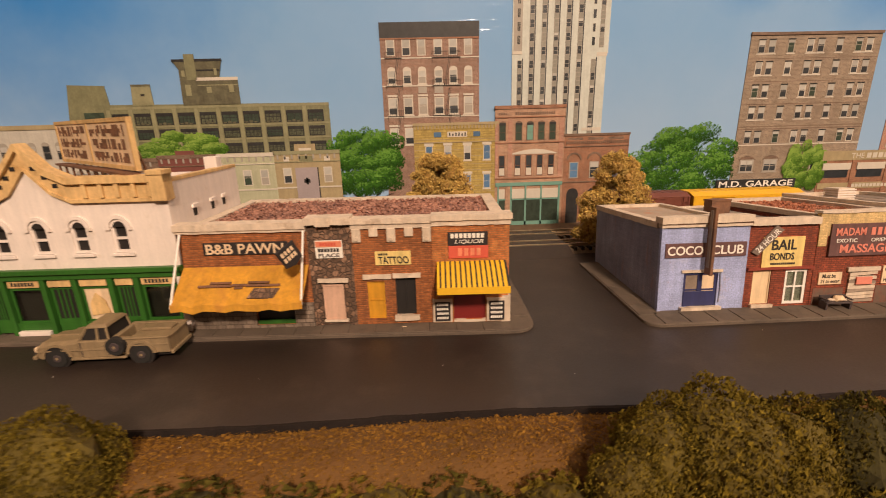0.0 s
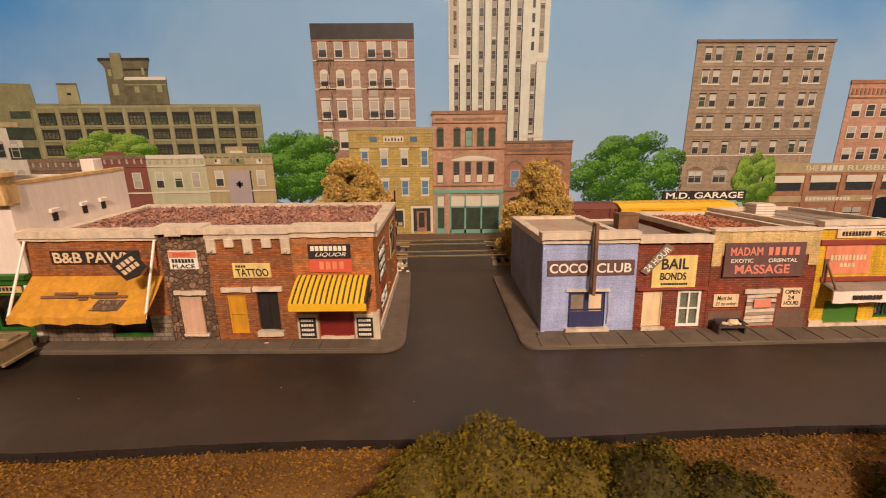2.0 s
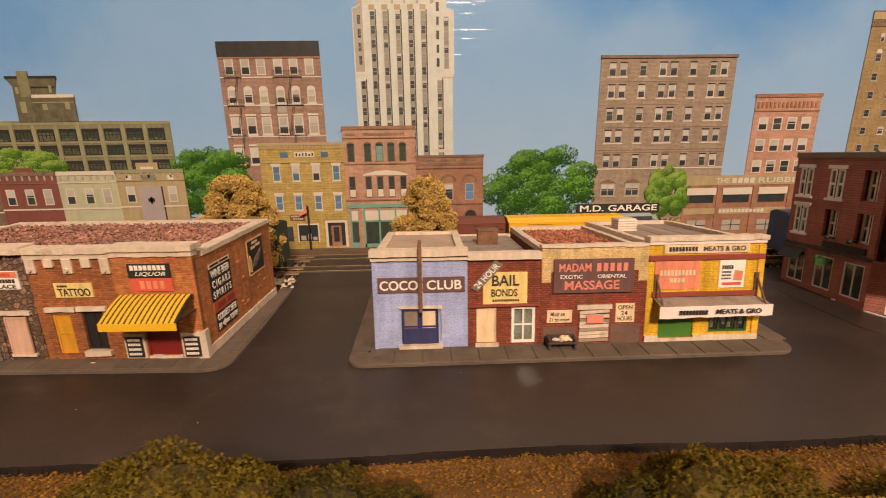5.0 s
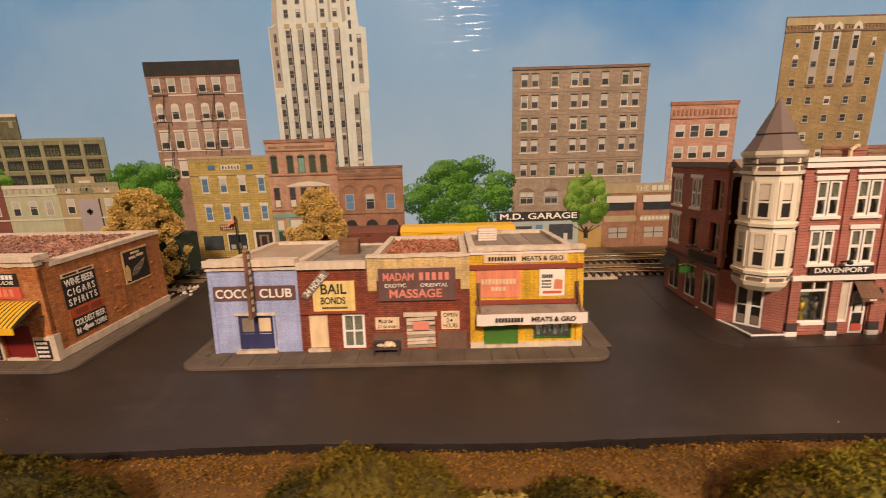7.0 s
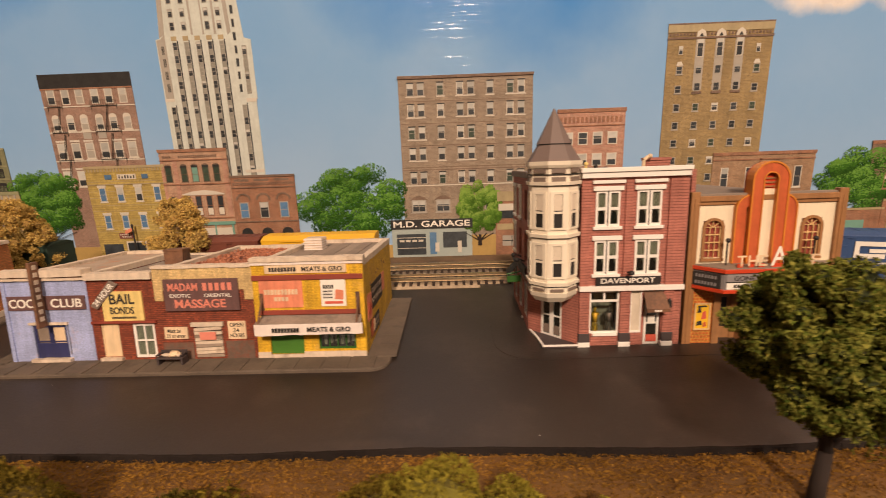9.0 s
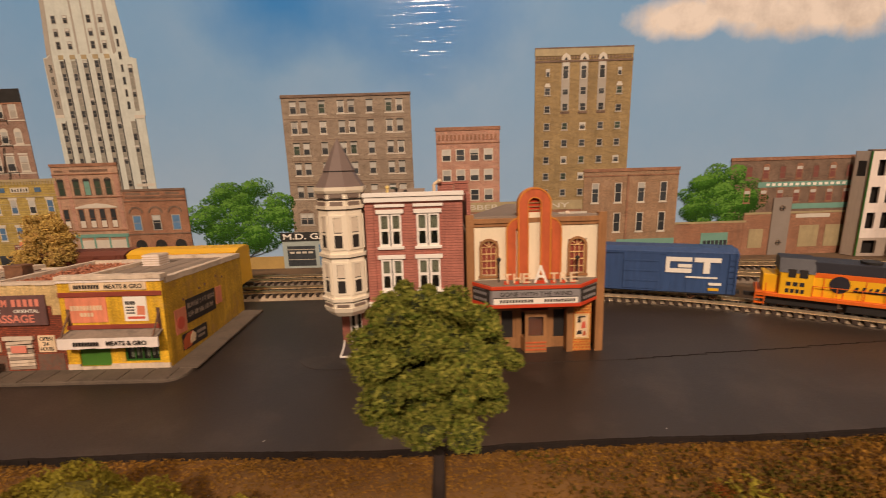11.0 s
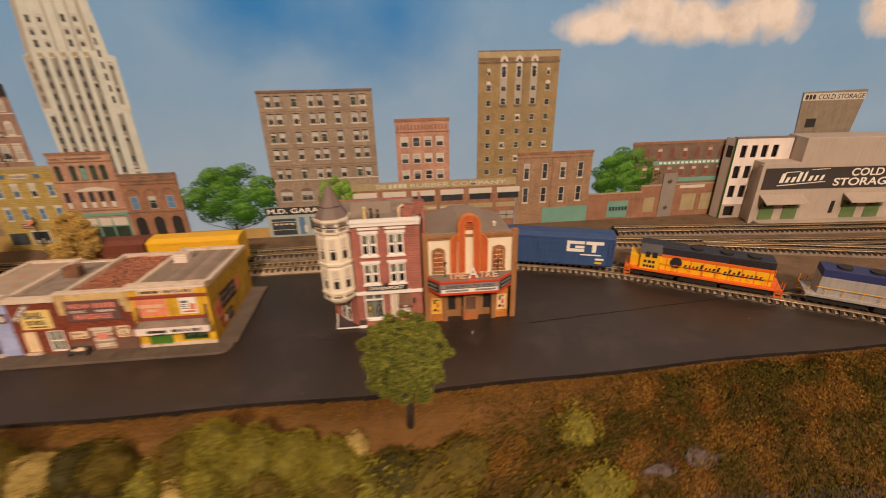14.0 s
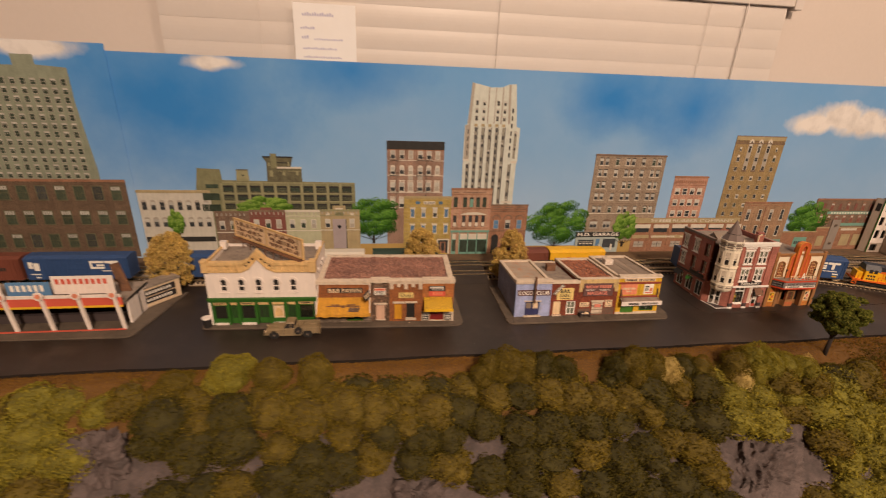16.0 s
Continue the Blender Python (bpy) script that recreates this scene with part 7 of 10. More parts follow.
    for z0, y0, y1 in ((21.0, 15.4, 37.4), (17.0, 15.8, 36.6)):
        g, k = G(), y0
        while k < y1:
            w2 = rnd.uniform(0.7, 1.2)
            g.box(44.74, 44.86, k, k + 0.34, z0, z0 + 2.3).box(44.74, 44.86, k, k + w2, z0 + rnd.choice((0, 1.0, 1.9)), z0 + rnd.choice((0.45, 1.4, 2.3)) + 0.05)
            k += w2 + rnd.choice((0.35, 0.35, 0.35, 1.3))
        tagged(part("advert_line", g, M_board, ad), kind="stuff")
    part("wall_advert", G().box(44.42, 44.75, 39.4, 45, 16.5, 25), M_salmon, t, "faded red wall advertisement")
    ad = part("wall_advert", G().box(44.42, 44.75, 6, 14, 11.8, 22.6), M_salmon, t, "faded salmon drinks poster with a red disc")
    part("poster_disc", G().rod((44.7, 9.6, 16.4), (44.9, 9.6, 16.4), 2.7, 2.7, 16), M_lred, ad)
    ad = part("wall_advert", G().box(44.42, 44.7, 9.5, 29, 3.6, 10.8), M_black, t, "dark bread advertisement with an orange loaf")
    part("advert_picture", G().yz([(9.9, 4.0), (15, 4.0), (18.4, 7.2), (17.4, 10.4), (13, 10.4), (10, 8.0)], 44.68, 44.82), M_torange, ad)
    part("advert_picture", G().yz([(14.6, 5.2), (18.6, 5.4), (19.6, 8.6), (17.0, 10.2), (15.4, 8.4)], 44.8, 44.92), M_poster, ad)
    tagged(part("advert_line", G().box(44.68, 44.8, 20.6, 27.6, 7.8, 9.2).box(44.68, 44.8, 21, 26.4, 5.6, 6.8), M_board, ad), kind="stuff")
    for y, z in ((13.4, 25.8), (26, 28.0), (31, 28.6), (41, 30.6), (47, 29)):
        part("anchor_bolt", G().ball((44.5, y, z), 0.75, (0.7, 1, 1), 1), M_rust, t)


west_row()
middle_row()
# ---- the corner hotel with its turret ----
def sash_pair(parent, x0, x1, z0, z1, y, group_label):
    """Two slim white sash windows side by side under one lintel and over one sill."""
    xa, xb, mid = x0 + 0.8, x1 - 0.8, (x0 + x1) / 2
    zm = z0 + (z1 - z0) * 0.5
    holes = []
    for p, q in ((xa, mid - 0.25), (mid + 0.25, xb)):
        holes += [(p + 0.95, q - 0.85, z0 + 0.9, zm - 0.55), (p + 0.95, q - 0.85, zm + 0.55, z1 - 0.8)]
    w = part("window", G().sheet(xa, xb, z0, z1, y - 0.3, y + 0.5, holes), M_dwhite, parent, group_label)
    part("sill", G().box(x0 - 0.2, x1 + 0.2, y - 1.0, y + 0.3, z0 - 1.2, z0), M_dwhite, w, bevel=0.1)
    part("lintel", G().box(x0 - 0.4, x1 + 0.4, y - 0.9, y + 0.3, z1 + 0.1, z1 + 1.8), M_dwhite, w, bevel=0.1)
    part("mullion_gap", G().box(mid - 0.22, mid + 0.22, y - 0.34, y - 0.2, z0, z1), M_dark, w)
    part("pane", G().box(xa + 0.5, xb - 0.5, y + 0.25, y + 0.33, z0 + 0.5, z1 - 0.5), M_glass, w)
    for p, q in ((xa, mid - 0.25), (mid + 0.25, xb)):
        part("curtain", G().xz([(p + 0.6, z1 - 0.5), (p + 0.6, zm - (zm - z0) * 0.42), (p + 1.3, zm - (zm - z0) * 0.36), ((p + q) / 2 - 0.1, zm + (z1 - zm) * 0.25), (q - 1.2, zm - (zm - z0) * 0.30), (q - 0.6, zm - (zm - z0) * 0.38), (q - 0.6, z1 - 0.5)], y + 0.55, y + 0.62), M_curtain, w)
    # black sheet close behind the glass, standing in for the unlit room
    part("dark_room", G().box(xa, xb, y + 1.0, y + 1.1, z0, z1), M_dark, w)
    return w


def turn_z(ob, x, y, deg):
    ob.matrix_basis = pose(x * MM, y * MM, 0, 0, 0, deg)
    return ob


def corner_hotel():
    t = thing("corner_hotel", (317.0, 168.0, -0.4), 0, "three-storey dark red brick corner hotel with a cream turret", "building")
    t.rotation_euler = (radians(-2.4), 0, 0)
    W, D, H = 60.0, 64.0, 67.5
    FIT = 0.891

    def squeeze(first):
        """Draws the parts made since then in to the narrow front between the turret and the theatre."""
        for ob in list(t.children)[first:]:
            ob.matrix_basis = Matrix.Translation(((16.3 - 14.8 * FIT) * MM, 0, 0)) @ Matrix.Diagonal((FIT, 1, 1, 1)) @ ob.matrix_basis

    # front: two bays between brick piers
    holes = [(21.8, 31.6, 48.7, 61.9), (39.0, 49.0, 48.7, 61.9), (21.8, 31.6, 30.1, 43.1), (39.0, 49.0, 30.1, 43.1), (20.2, 33.2, 5.6, 23.2), (38.0, 43.2, 5.6, 23.2), (44.2, 51.6, 0.5, 22.8)]
    part("front_wall", G().sheet(15.5, W, 0, H, 0.8, 2.4, holes), M_dbrick, t, "dark red brick front")
    for x0, x1 in ((15.5, 19.2), (34.0, 36.9), (52.2, 60.0)):
        part("brick_pier", G().box(x0, x1, 0, 0.9, 24.8, 66.0), M_dbrick, t)
    for x0, x1 in ((15.6, 20.0), (33.4, 37.8), (52.0, 56.2)):
        p = part("shop_pier", G().box(x0, x1, -0.2, 0.9, 0.2, 23.4), M_dbrick, t)
        part("dark_base", G().box(x0 - 0.3, x1 + 0.3, -0.6, 0.7, 2.4, 6.0), M_dbase, p, bevel=0.1)
        part("white_foot", G().box(x0 - 0.5, x1 + 0.3, -0.8, 0.7, 0, 2.4), M_dwhite, p, bevel=0.1)
    part("cornice", G().box(14.8, W + 0.6, -1.2, 3, 69.0, 70.6).box(15.4, W + 0.2, -0.6, 2.6, 66.9, 68.9), M_dwhite, t, "white stepped cornice", bevel=0.12)
    part("frieze_board", G().box(20, 33.6, -0.2, 0.9, 64.8, 66.0).box(37.4, 51, -0.2, 0.9, 64.8, 66.0), M_dwhite, t, bevel=0.08)
    part("shop_cornice", G().box(15.2, W + 0.2, -1.0, 1.2, 23.4, 25.4), M_dwhite, t, "white band over the shop front", bevel=0.12)
    for x0, x1 in ((20.8, 32.6), (38.0, 50.0)):
        for z0, z1 in ((48.6, 62.0), (30.0, 43.2)):
            sash_pair(t, x0, x1, z0, z1, 0.8, "pair of white sash windows")
    board(t, "name_sign", 22.4, 50.2, 25.8, 29.0, 0.1, M_black, "dark green-black name board", 0.7)
    lettering("lettering", "DAVENPORT", M_lwhite, t, 24.4, 47.6, 26.5, 28.5, -0.62, bold=0.20)
    ln = part("sign_lamp", G().rod((36, 0.4, 30.4), (36, -3.0, 31.6), 0.35).ball((36, -3.6, 31.2), 1.2, (1, 1, 0.8)), M_dark, t, "black gooseneck sign lamp")
    # shop front
    w = framed(t, "shop_window", 20.2, 33.2, 5.6, 23.2, 1.0, M_dwhite, M_glass, cols=1, rows=1, f=0.8, depth=1.0, label="large white framed shop window")
    part("transom", G().box(20.6, 32.8, 0.9, 1.9, 18.6, 19.4).box(26.3, 27.1, 0.9, 1.9, 19.4, 22.6), M_dwhite, w)
    part("window_base", G().box(20.2, 33.2, 0.4, 1.4, 2.2, 5.6), M_dbrick, t)
    part("window_ledge", G().box(19.9, 33.5, -0.2, 1.0, 4.8, 5.8), M_dwhite, t, bevel=0.1)
    for x, mat, lab in ((23.4, M_caryel, "small yellow shop-window figure"), (29.4, M_panel, "small grey shop-window figure")):
        solo("mannequin", G().rod((0, 0, 0), (0, 0, 4.2), 1.5, 0.9, 8).rod((0, 0, 4.0), (0, 0, 7.6), 1.2, 1.3, 8).rod((-1.7, 0, 6.8), (1.7, 0, 6.8), 0.45, 0.45, 6).rod((0, 0, 7.6), (0, 0, 9.6), 0.6, 0.5, 8), mat, lab, "shop figure", "shop window figures", place=(317 + 3.11 + x * FIT, 171.2, 5.7), smooth=True)
    part("display_floor", G().box(19.5, 34, 2.4, 9, 5.4, 6.2).box(19.5, 34, 9, 9.4, 5.4, 23), M_curtain, t)
    framed(t, "shop_window", 38.0, 43.2, 5.6, 23.2, 1.0, M_dwhite, M_curtain, cols=1, rows=1, f=0.7, depth=0.8, label="narrow curtained window")
    part("window_base", G().box(38.0, 43.2, 0.4, 1.4, 2.2, 5.6), M_dbrick, t)
    d = framed(t, "door", 44.6, 51.2, 0.5, 18.2, 1.3, M_dwhite, M_glass, rows=2, f=1.0, label="white glazed door")
    part("kick_plate", G().box(45.6, 50.2, 0.9, 1.2, 1.8, 4.6), M_lred, d, "red kick plate")
    part("door_notice", G().box(46.2, 49.2, 1.0, 1.25, 9.4, 12.6), M_lwhite, d)
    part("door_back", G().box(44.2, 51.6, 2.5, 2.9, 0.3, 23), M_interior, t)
    a = part("door_awning", G().hexa([(43.6, 0.6, 22.6), (52.4, 0.6, 22.6), (52.9, -4.2, 16.8), (43.1, -4.2, 16.8)], [(43.6, 0.9, 22.9), (52.4, 0.9, 22.9), (52.9, -3.9, 17.2), (43.1, -3.9, 17.2)]), M_rust, t, "dark brown door awning")
    part("valance", G().box(43.1, 52.9, -4.3, -4.0, 15.6, 17.0), M_rust, a)
    tagged(part("number_line", bars(G(), 46.4, 49.6, 15.9, 16.6, -4.3, 3), M_lwhite, a), kind="stuff")
    part("wall_lantern", G().box(53.6, 55.0, -1.4, -0.2, 16.4, 19.2).rod((54.3, -0.8, 19.2), (54.3, -0.8, 20.2), 0.8, 0.1), M_dark, t, "black wall lantern")
    squeeze(0)
    # west side
    wholes = [(x + 0.9, x + 8.1, z + 0.1, z + 13.3) for x in (2.5, 19, 35) for z in (48.6, 30.0)]
    side = part("west_wall", G().sheet(0, 46.0, 0, H, 0, 1.6, wholes + [(x + 0.5, x + 10.5, 5, 21) for x in (2.5, 18, 33)]), M_dbrick, t, "dark red brick side wall")
    turn_z(side, 0, 64, -90)
    for x in (2.5, 19, 35):
        for z in (48.6, 30.0):
            w = sash_pair(t, x, x + 9.0, z, z + 13.4, 0.2, "pair of sash windows on the side street")
            turn_z(w, 0, 64, -90)
    for x in (2.5, 18, 33):
        w = framed(t, "shop_window", x + 0.5, x + 10.5, 5, 21, 0.4, M_dwhite, M_glass, rows=1, cols=2, f=0.7, label="side street shop window")
        turn_z(w, 0, 64, -90)
        f = part("white_foot", G().box(x - 2.0, x - 0.2, -0.7, 0.3, 0, 2.4), M_dwhite, t, bevel=0.1)
        turn_z(f, 0, 64, -90)
    b = part("side_band", G().box(0, 46, -0.8, 0.2, 23.4, 25.0), M_dbase, t, bevel=0.1)
    turn_z(b, 0, 64, -90)
    # taupe where the front cornice is white: the side's shade, in its colour
    b = part("side_cornice", G().box(0, 46, -0.9, 2.6, 67.0, 69.6), M_panel, t, bevel=0.12)
    turn_z(b, 0, 64, -90)
    sg = part("side_awning", G().hexa([(0.8, 0, 22), (12, 0, 22), (12.4, -4.4, 17), (0.4, -4.4, 17)], [(0.8, 0, 22.3), (12, 0, 22.3), (12.4, -4.2, 17.4), (0.4, -4.2, 17.4)]), M_dark, t, "black side door awning")
    turn_z(sg, 0, 64, -90)
    sg = part("side_name_board", G().box(22, 43, -0.9, -0.1, 25.6, 28.4), M_black, t, "dark name board with small lamps")
    turn_z(sg, 0, 64, -90)
    for x in (27, 38):
        turn_z(part("sign_lamp", G().rod((x, 0, 30.2), (x, -3.2, 31.4), 0.35).ball((x, -3.8, 31.0), 1.1), M_dark, t), 0, 64, -90)
    hs = part("hanging_sign", G().box(-6.6, -0.2, 38.0, 38.6, 17.6, 20.6).rod((-7, 38.3, 21.4), (0, 38.3, 22.6), 0.35), M_green, t, "green hanging sign on a black scroll bracket")
    # other walls, roof
    made = len(t.children)
    part("east_wall", G().box(58.4, W, 2.4, D, 0, H + 1.5), M_dbrick, t)
    squeeze(made)
    part("back_wall", G().box(1.6, 55.1, D - 1.6, D, 0, H - 2), M_dbrick, t)
    part("roof", G().xy([(1.6, 18), (16, 2.4), (55.1, 2.4), (55.1, D - 1.6), (1.6, D - 1.6)], 63.5, 65.0), M_roofgrey, t, "grey flat roof behind the parapet")
    part("skylight_ridge", G().yz([(30, 65), (44, 65), (38, 70.5)], 14, 40), M_throof, t, "low grey roof light")
    made = len(t.children)
    for x, y in ((50.0, 16.0), (57.2, 24.0)):
        c = part("chimney", G().box(x - 3.2, x + 3.2, y, y + 4, 64.8, 73.4), M_dbrick, t, bevel=0.15)
        part("chimney_cap", G().box(x - 3.5, x + 3.5, y - 0.3, y + 4.3, 72.6, 73.8), M_dbrick, c, bevel=0.1)
    part("roof_pipe", G().rod((45, 14, 65), (45, 14, 73), 0.7).rod((45, 14, 73), (47, 14, 74.4), 0.7).ball((47.4, 14, 74.4), 1.0), M_poster, t, "bent pale vent pipe")
    for k in range(3):
        part("roof_ornament", G().rod((24 + 4 * k, 20, 65), (24 + 4 * k, 20, 71.4 - k), 0.9, 0.5).ball((24 + 4 * k, 20, 72 - k), 0.9), M_pale if k == 0 else M_dark, t)
    squeeze(made)
    # chamfered corner with its double door and step
    cx = math.hypot(16.8, 17.0)
    ang = math.degrees(math.atan2(-17.0, 16.8))
    c = part("corner_wall", G().sheet(0, cx, 0, 24, 0, 1.4, [(6.6, 16.6, 1.2, 19.6)]), M_dbrick, t, "brick corner wall under the turret")
    turn_z(c, 0, 18, ang)
    for x in (6.6, 11.6):
        d = framed(t, "door", x, x + 5.0, 1.2, 19.6, 0.2, M_dwhite, M_glass, rows=2, f=0.9, label="tall cream glazed door leaf")
        turn_z(d, 0, 18, ang)
        q = part("kick_panel", G().box(x + 1.2, x + 3.8, 0.1, 0.5, 2.6, 6.2), M_panel, t)
        turn_z(q, 0, 18, ang)
    # dark sheet that stands for the unlit hall
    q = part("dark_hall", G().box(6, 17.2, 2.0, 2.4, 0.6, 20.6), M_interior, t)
    turn_z(q, 0, 18, ang)
    part("corner_step", G().xy([(0.4, 18.2), (2.0, 9), (3.0, -0.9), (16.6, -0.8), (15.8, 1.6)], 0, 1.5), M_dbase, t, "dark corner step", bevel=0.1)
    part("step_edge", G().xy([(0.2, 18.2), (1.8, 9), (2.7, -1.1), (3.4, -0.5), (2.6, 9.2), (1.0, 18.2)], 1.2, 1.8).xy([(2.7, -1.15), (16.6, -1.0), (16.6, -0.4), (3.4, -0.5)], 1.2, 1.8), M_dwhite, t, "pale worn edge of the corner step")
    # turret
    def ring(r, n=8, off=22.5):
        return [(6.9 + r * math.cos(radians(off + 360 * i / n)), 3.6 + r * math.sin(radians(off + 360 * i / n))) for i in range(n)]
    def drum(name, levels, mat, label=""):
        g = G()
        for (z0, r0), (z1, r1) in zip(levels, levels[1:]):
            g.hexa([(x, y, z0) for x, y in ring(r0)], [(x, y, z1) for x, y in ring(r1)])
        return part(name, g, mat, t, label)
    drum("turret_foot", [(20.4, 7.4), (22.6, 9.4), (24.4, 10.0)], M_dtrim, "tapering cream foot of the turret")
    drum("turret_body", [(24.4, 9.4), (72.0, 9.4)], M_dtrim, "cream panelled turret")
    for z in (27.6, 46.0, 65.4):
        drum("turret_band", [(z - 0.4, 10.3), (z + 0.9, 10.5)], M_dtrim)
        drum("dark_line", [(z - 0.75, 9.9), (z - 0.4, 9.9)], M_dark)
    drum("turret_cornice", [(71.2, 10.0), (72.2, 10.6), (73.6, 10.7)], M_dtrim)
    drum("dark_line", [(68.6, 9.8), (69.0, 9.8)], M_dark)
    drum("turret_skirt", [(73.6, 10.0), (79.6, 6.3)], M_cone, "grey-brown turret skirt roof")
    drum("turret_spire", [(79.9, 6.6), (92.6, 0.25)], M_cone, "grey-brown pointed turret roof")
    drum("dark_line", [(79.5, 6.5), (79.95, 6.5)], M_dark)
    for i in range(8):
        a = 360 * i / 8
        if 170 <= a <= 350 or a == 0 or a == 135:
            for z0, z1 in ((30.0, 43.6), (48.6, 62.6)):
                w = part("turret_window", G().sheet(-2.9, 2.9, z0, z1, -9.15, -8.6, [(-1.6, 1.6, z0 + 0.8, z0 + 6.0), (-1.6, 1.6, z0 + 6.8, z1 - 0.9)]), M_dtrim, t)
                part("pane", G().box(-1.9, 1.9, -8.78, -8.72, z0 + 0.4, z1 - 0.4), M_dark, w)
                part("curtain", G().box(-1.5, 1.5, -8.86, -8.80, z0 + 7.2, z1 - 1), M_curtain, w)
                turn_z(w, 6.9, 3.6, a - 270)
            for z in (66.9, 70.0, 25.6):
                w = part("turret_panel", G().box(-2.5, 2.5, -9.3, -8.7, z - 0.6, z + (1.0 if z > 30 else 0.4)), M_panel, t)
                turn_z(w, 6.9, 3.6, a - 270)


def theatre():
    t = thing("theatre", (374.8, 168.8, -0.4), 0.2, "small art-deco theatre front with an orange arch and red marquee", "building")
    t.rotation_euler[0] = radians(-2.4)
    t.scale = (1.047, 1, 1)
    W, H = 55.0, 57.0
    part("front_wall", G().sheet(0, W, 24, H, 0.8, 2.4, [(5.4, 12.6, 35.2, 49.4), (40.4, 47.6, 35.2, 49.4)]), M_cream, t, "cream upper front")
    for x in (0, W - 3.2):
        part("corner_pilaster", G().box(x, x + 3.2, -0.4, 2.4, 0, 60.4), M_tbrown, t, "brown corner pilaster", bevel=0.15)
        part("pilaster_groove", G().box(x + 1.2, x + 2.0, -0.6, -0.3, 1, 58), M_tbrown, t)
    part("cornice", G().box(3.2, W - 3.2, -0.4, 2.6, H - 0.2, H + 1.8).box(3.2, W - 3.2, 0.2, 2.4, H - 1.6, H - 0.2), M_tbrown, t, "brown moulded cornice", bevel=0.12)
    part("coping", G().box(0, W, 0.6, 3.2, H + 1.6, H + 2.6), M_throof, t, bevel=0.12)
    part("west_wall", G().box(0.2, 1.8, 2.4, 56, 0, 52), M_tbrown, t)
    part("east_wall", G().box(W - 1.8, W - 0.2, 2.4, 56, 0, 52), M_tbrown, t)
    part("back_wall", G().box(1.8, W - 1.8, 54.4, 56, 0, 52), M_tbrown, t)
    part("roof", G().xz([(0, 51.8), (W, 51.8), (W, 52.8), (W / 2 + 4, 60.0), (W / 2 - 4, 60.0), (0, 52.8)], 3.0, 56.4), M_throof, t, "low grey gabled roof")
    part("roof_drain", G().rod((45, 20, 55), (45, 20, 58), 0.9).ball((45, 20, 58), 1.2), M_cap, t)
    # arched niches
    for cx in (9.0, 44.0):
        g = G()
        arc = [(cx + 3.9 * math.cos(radians(a)), 46.6 + 3.9 * math.sin(radians(a))) for a in range(0, 181, 15)]
        inner = [(cx + 2.9 * math.cos(radians(a)), 46.6 + 2.9 * math.sin(radians(a))) for a in range(0, 181, 15)]
        for a, b, c, d in zip(arc, arc[1:], inner[1:], inner):
            g.xz([d, a, b, c], 0.1, 1.2)
        g.xz([(cx - 3.9, 34.6), (cx - 2.9, 34.6), (cx - 2.9, 46.6), (cx - 3.9, 46.6)], 0.1, 1.2).xz([(cx + 2.9, 34.6), (cx + 3.9, 34.6), (cx + 3.9, 46.6), (cx + 2.9, 46.6)], 0.1, 1.2)
        g.xz([(cx - 4.2, 33.8), (cx + 4.2, 33.8), (cx + 4.2, 34.8), (cx - 4.2, 34.8)], -0.1, 1.2)
        w = part("arched_window", g, M_tbrown, t, "arched brown window")
        part("window_bar", G().sheet(cx - 2.9, cx + 2.9, 34.8, 47, 0.8, 1.2, [(cx - 2.7 + 1.85 * i, cx - 1.1 + 1.85 * i, 35.2 + 3.0 * j, 37.8 + 3.0 * j) for i in range(3) for j in range(4)]), M_trim, w)
        part("spokes", G().rod((cx, 0.95, 46.8), (cx, 0.95, 49.6), 0.2, n=4).rod((cx, 0.95, 46.8), (cx - 2.1, 0.95, 48.7), 0.2, n=4).rod((cx, 0.95, 46.8), (cx + 2.1, 0.95, 48.7), 0.2, n=4), M_trim, w)
        part("pane", G().box(cx - 3.4, cx + 3.4, 1.5, 1.7, 34.8, 50), M_maroon, w, "dark red-brown pane")
    # orange arches: tall middle one with two shoulders
    def arch_band(name, cx, z_base, z_spring, r_out, r_in, y0, y1, mat, label="", full=True, a0=0, a1=180):
        g = G()
        n = 14
        outer = [(cx + r_out * math.cos(radians(a0 + (a1 - a0) * i / n)), z_spring + r_out * math.sin(radians(a0 + (a1 - a0) * i / n))) for i in range(n + 1)]
        inner = [(cx + r_in * math.cos(radians(a0 + (a1 - a0) * i / n)), z_spring + r_in * math.sin(radians(a0 + (a1 - a0) * i / n))) for i in range(n + 1)]
        if a0 == 0:
            outer, inner = [(cx + r_out, z_base)] + outer, [(cx + r_in, z_base)] + inner
        if a1 == 180:
            outer, inner = outer + [(cx - r_out, z_base)], inner + [(cx - r_in, z_base)]
        for a, b, c, d in zip(outer, outer[1:], inner[1:], inner):
            g.xz([d, a, b, c], y0, y1)
        return part(name, g, mat, t, label)
    C = 26.6
    arch_band("arch", C, 32, 64.6, 6.2, 2.5, -1.6, 3.4, M_torange, "tall orange arch")
    arch_band("arch_edge", C, 32, 64.6, 6.5, 5.9, -1.9, 2.0, M_tyellow)
    arch_band("arch_edge", C, 32, 64.6, 2.7, 2.3, -1.9, 1.0, M_tyellow)
    arch_band("shoulder", C - 5.4, 32, 53.6, 5.2, 1.6, -0.6, 2.6, M_torange, "lower orange side arch", a0=90, a1=180)
    arch_band("shoulder_edge", C - 5.4, 32, 53.6, 5.5, 5.0, -0.9, 1.6, M_tyellow, a0=90, a1=180)
    arch_band("shoulder", C + 5.4, 32, 53.6, 5.2, 1.6, -0.6, 2.6, M_torange, "lower orange side arch", a0=0, a1=90)
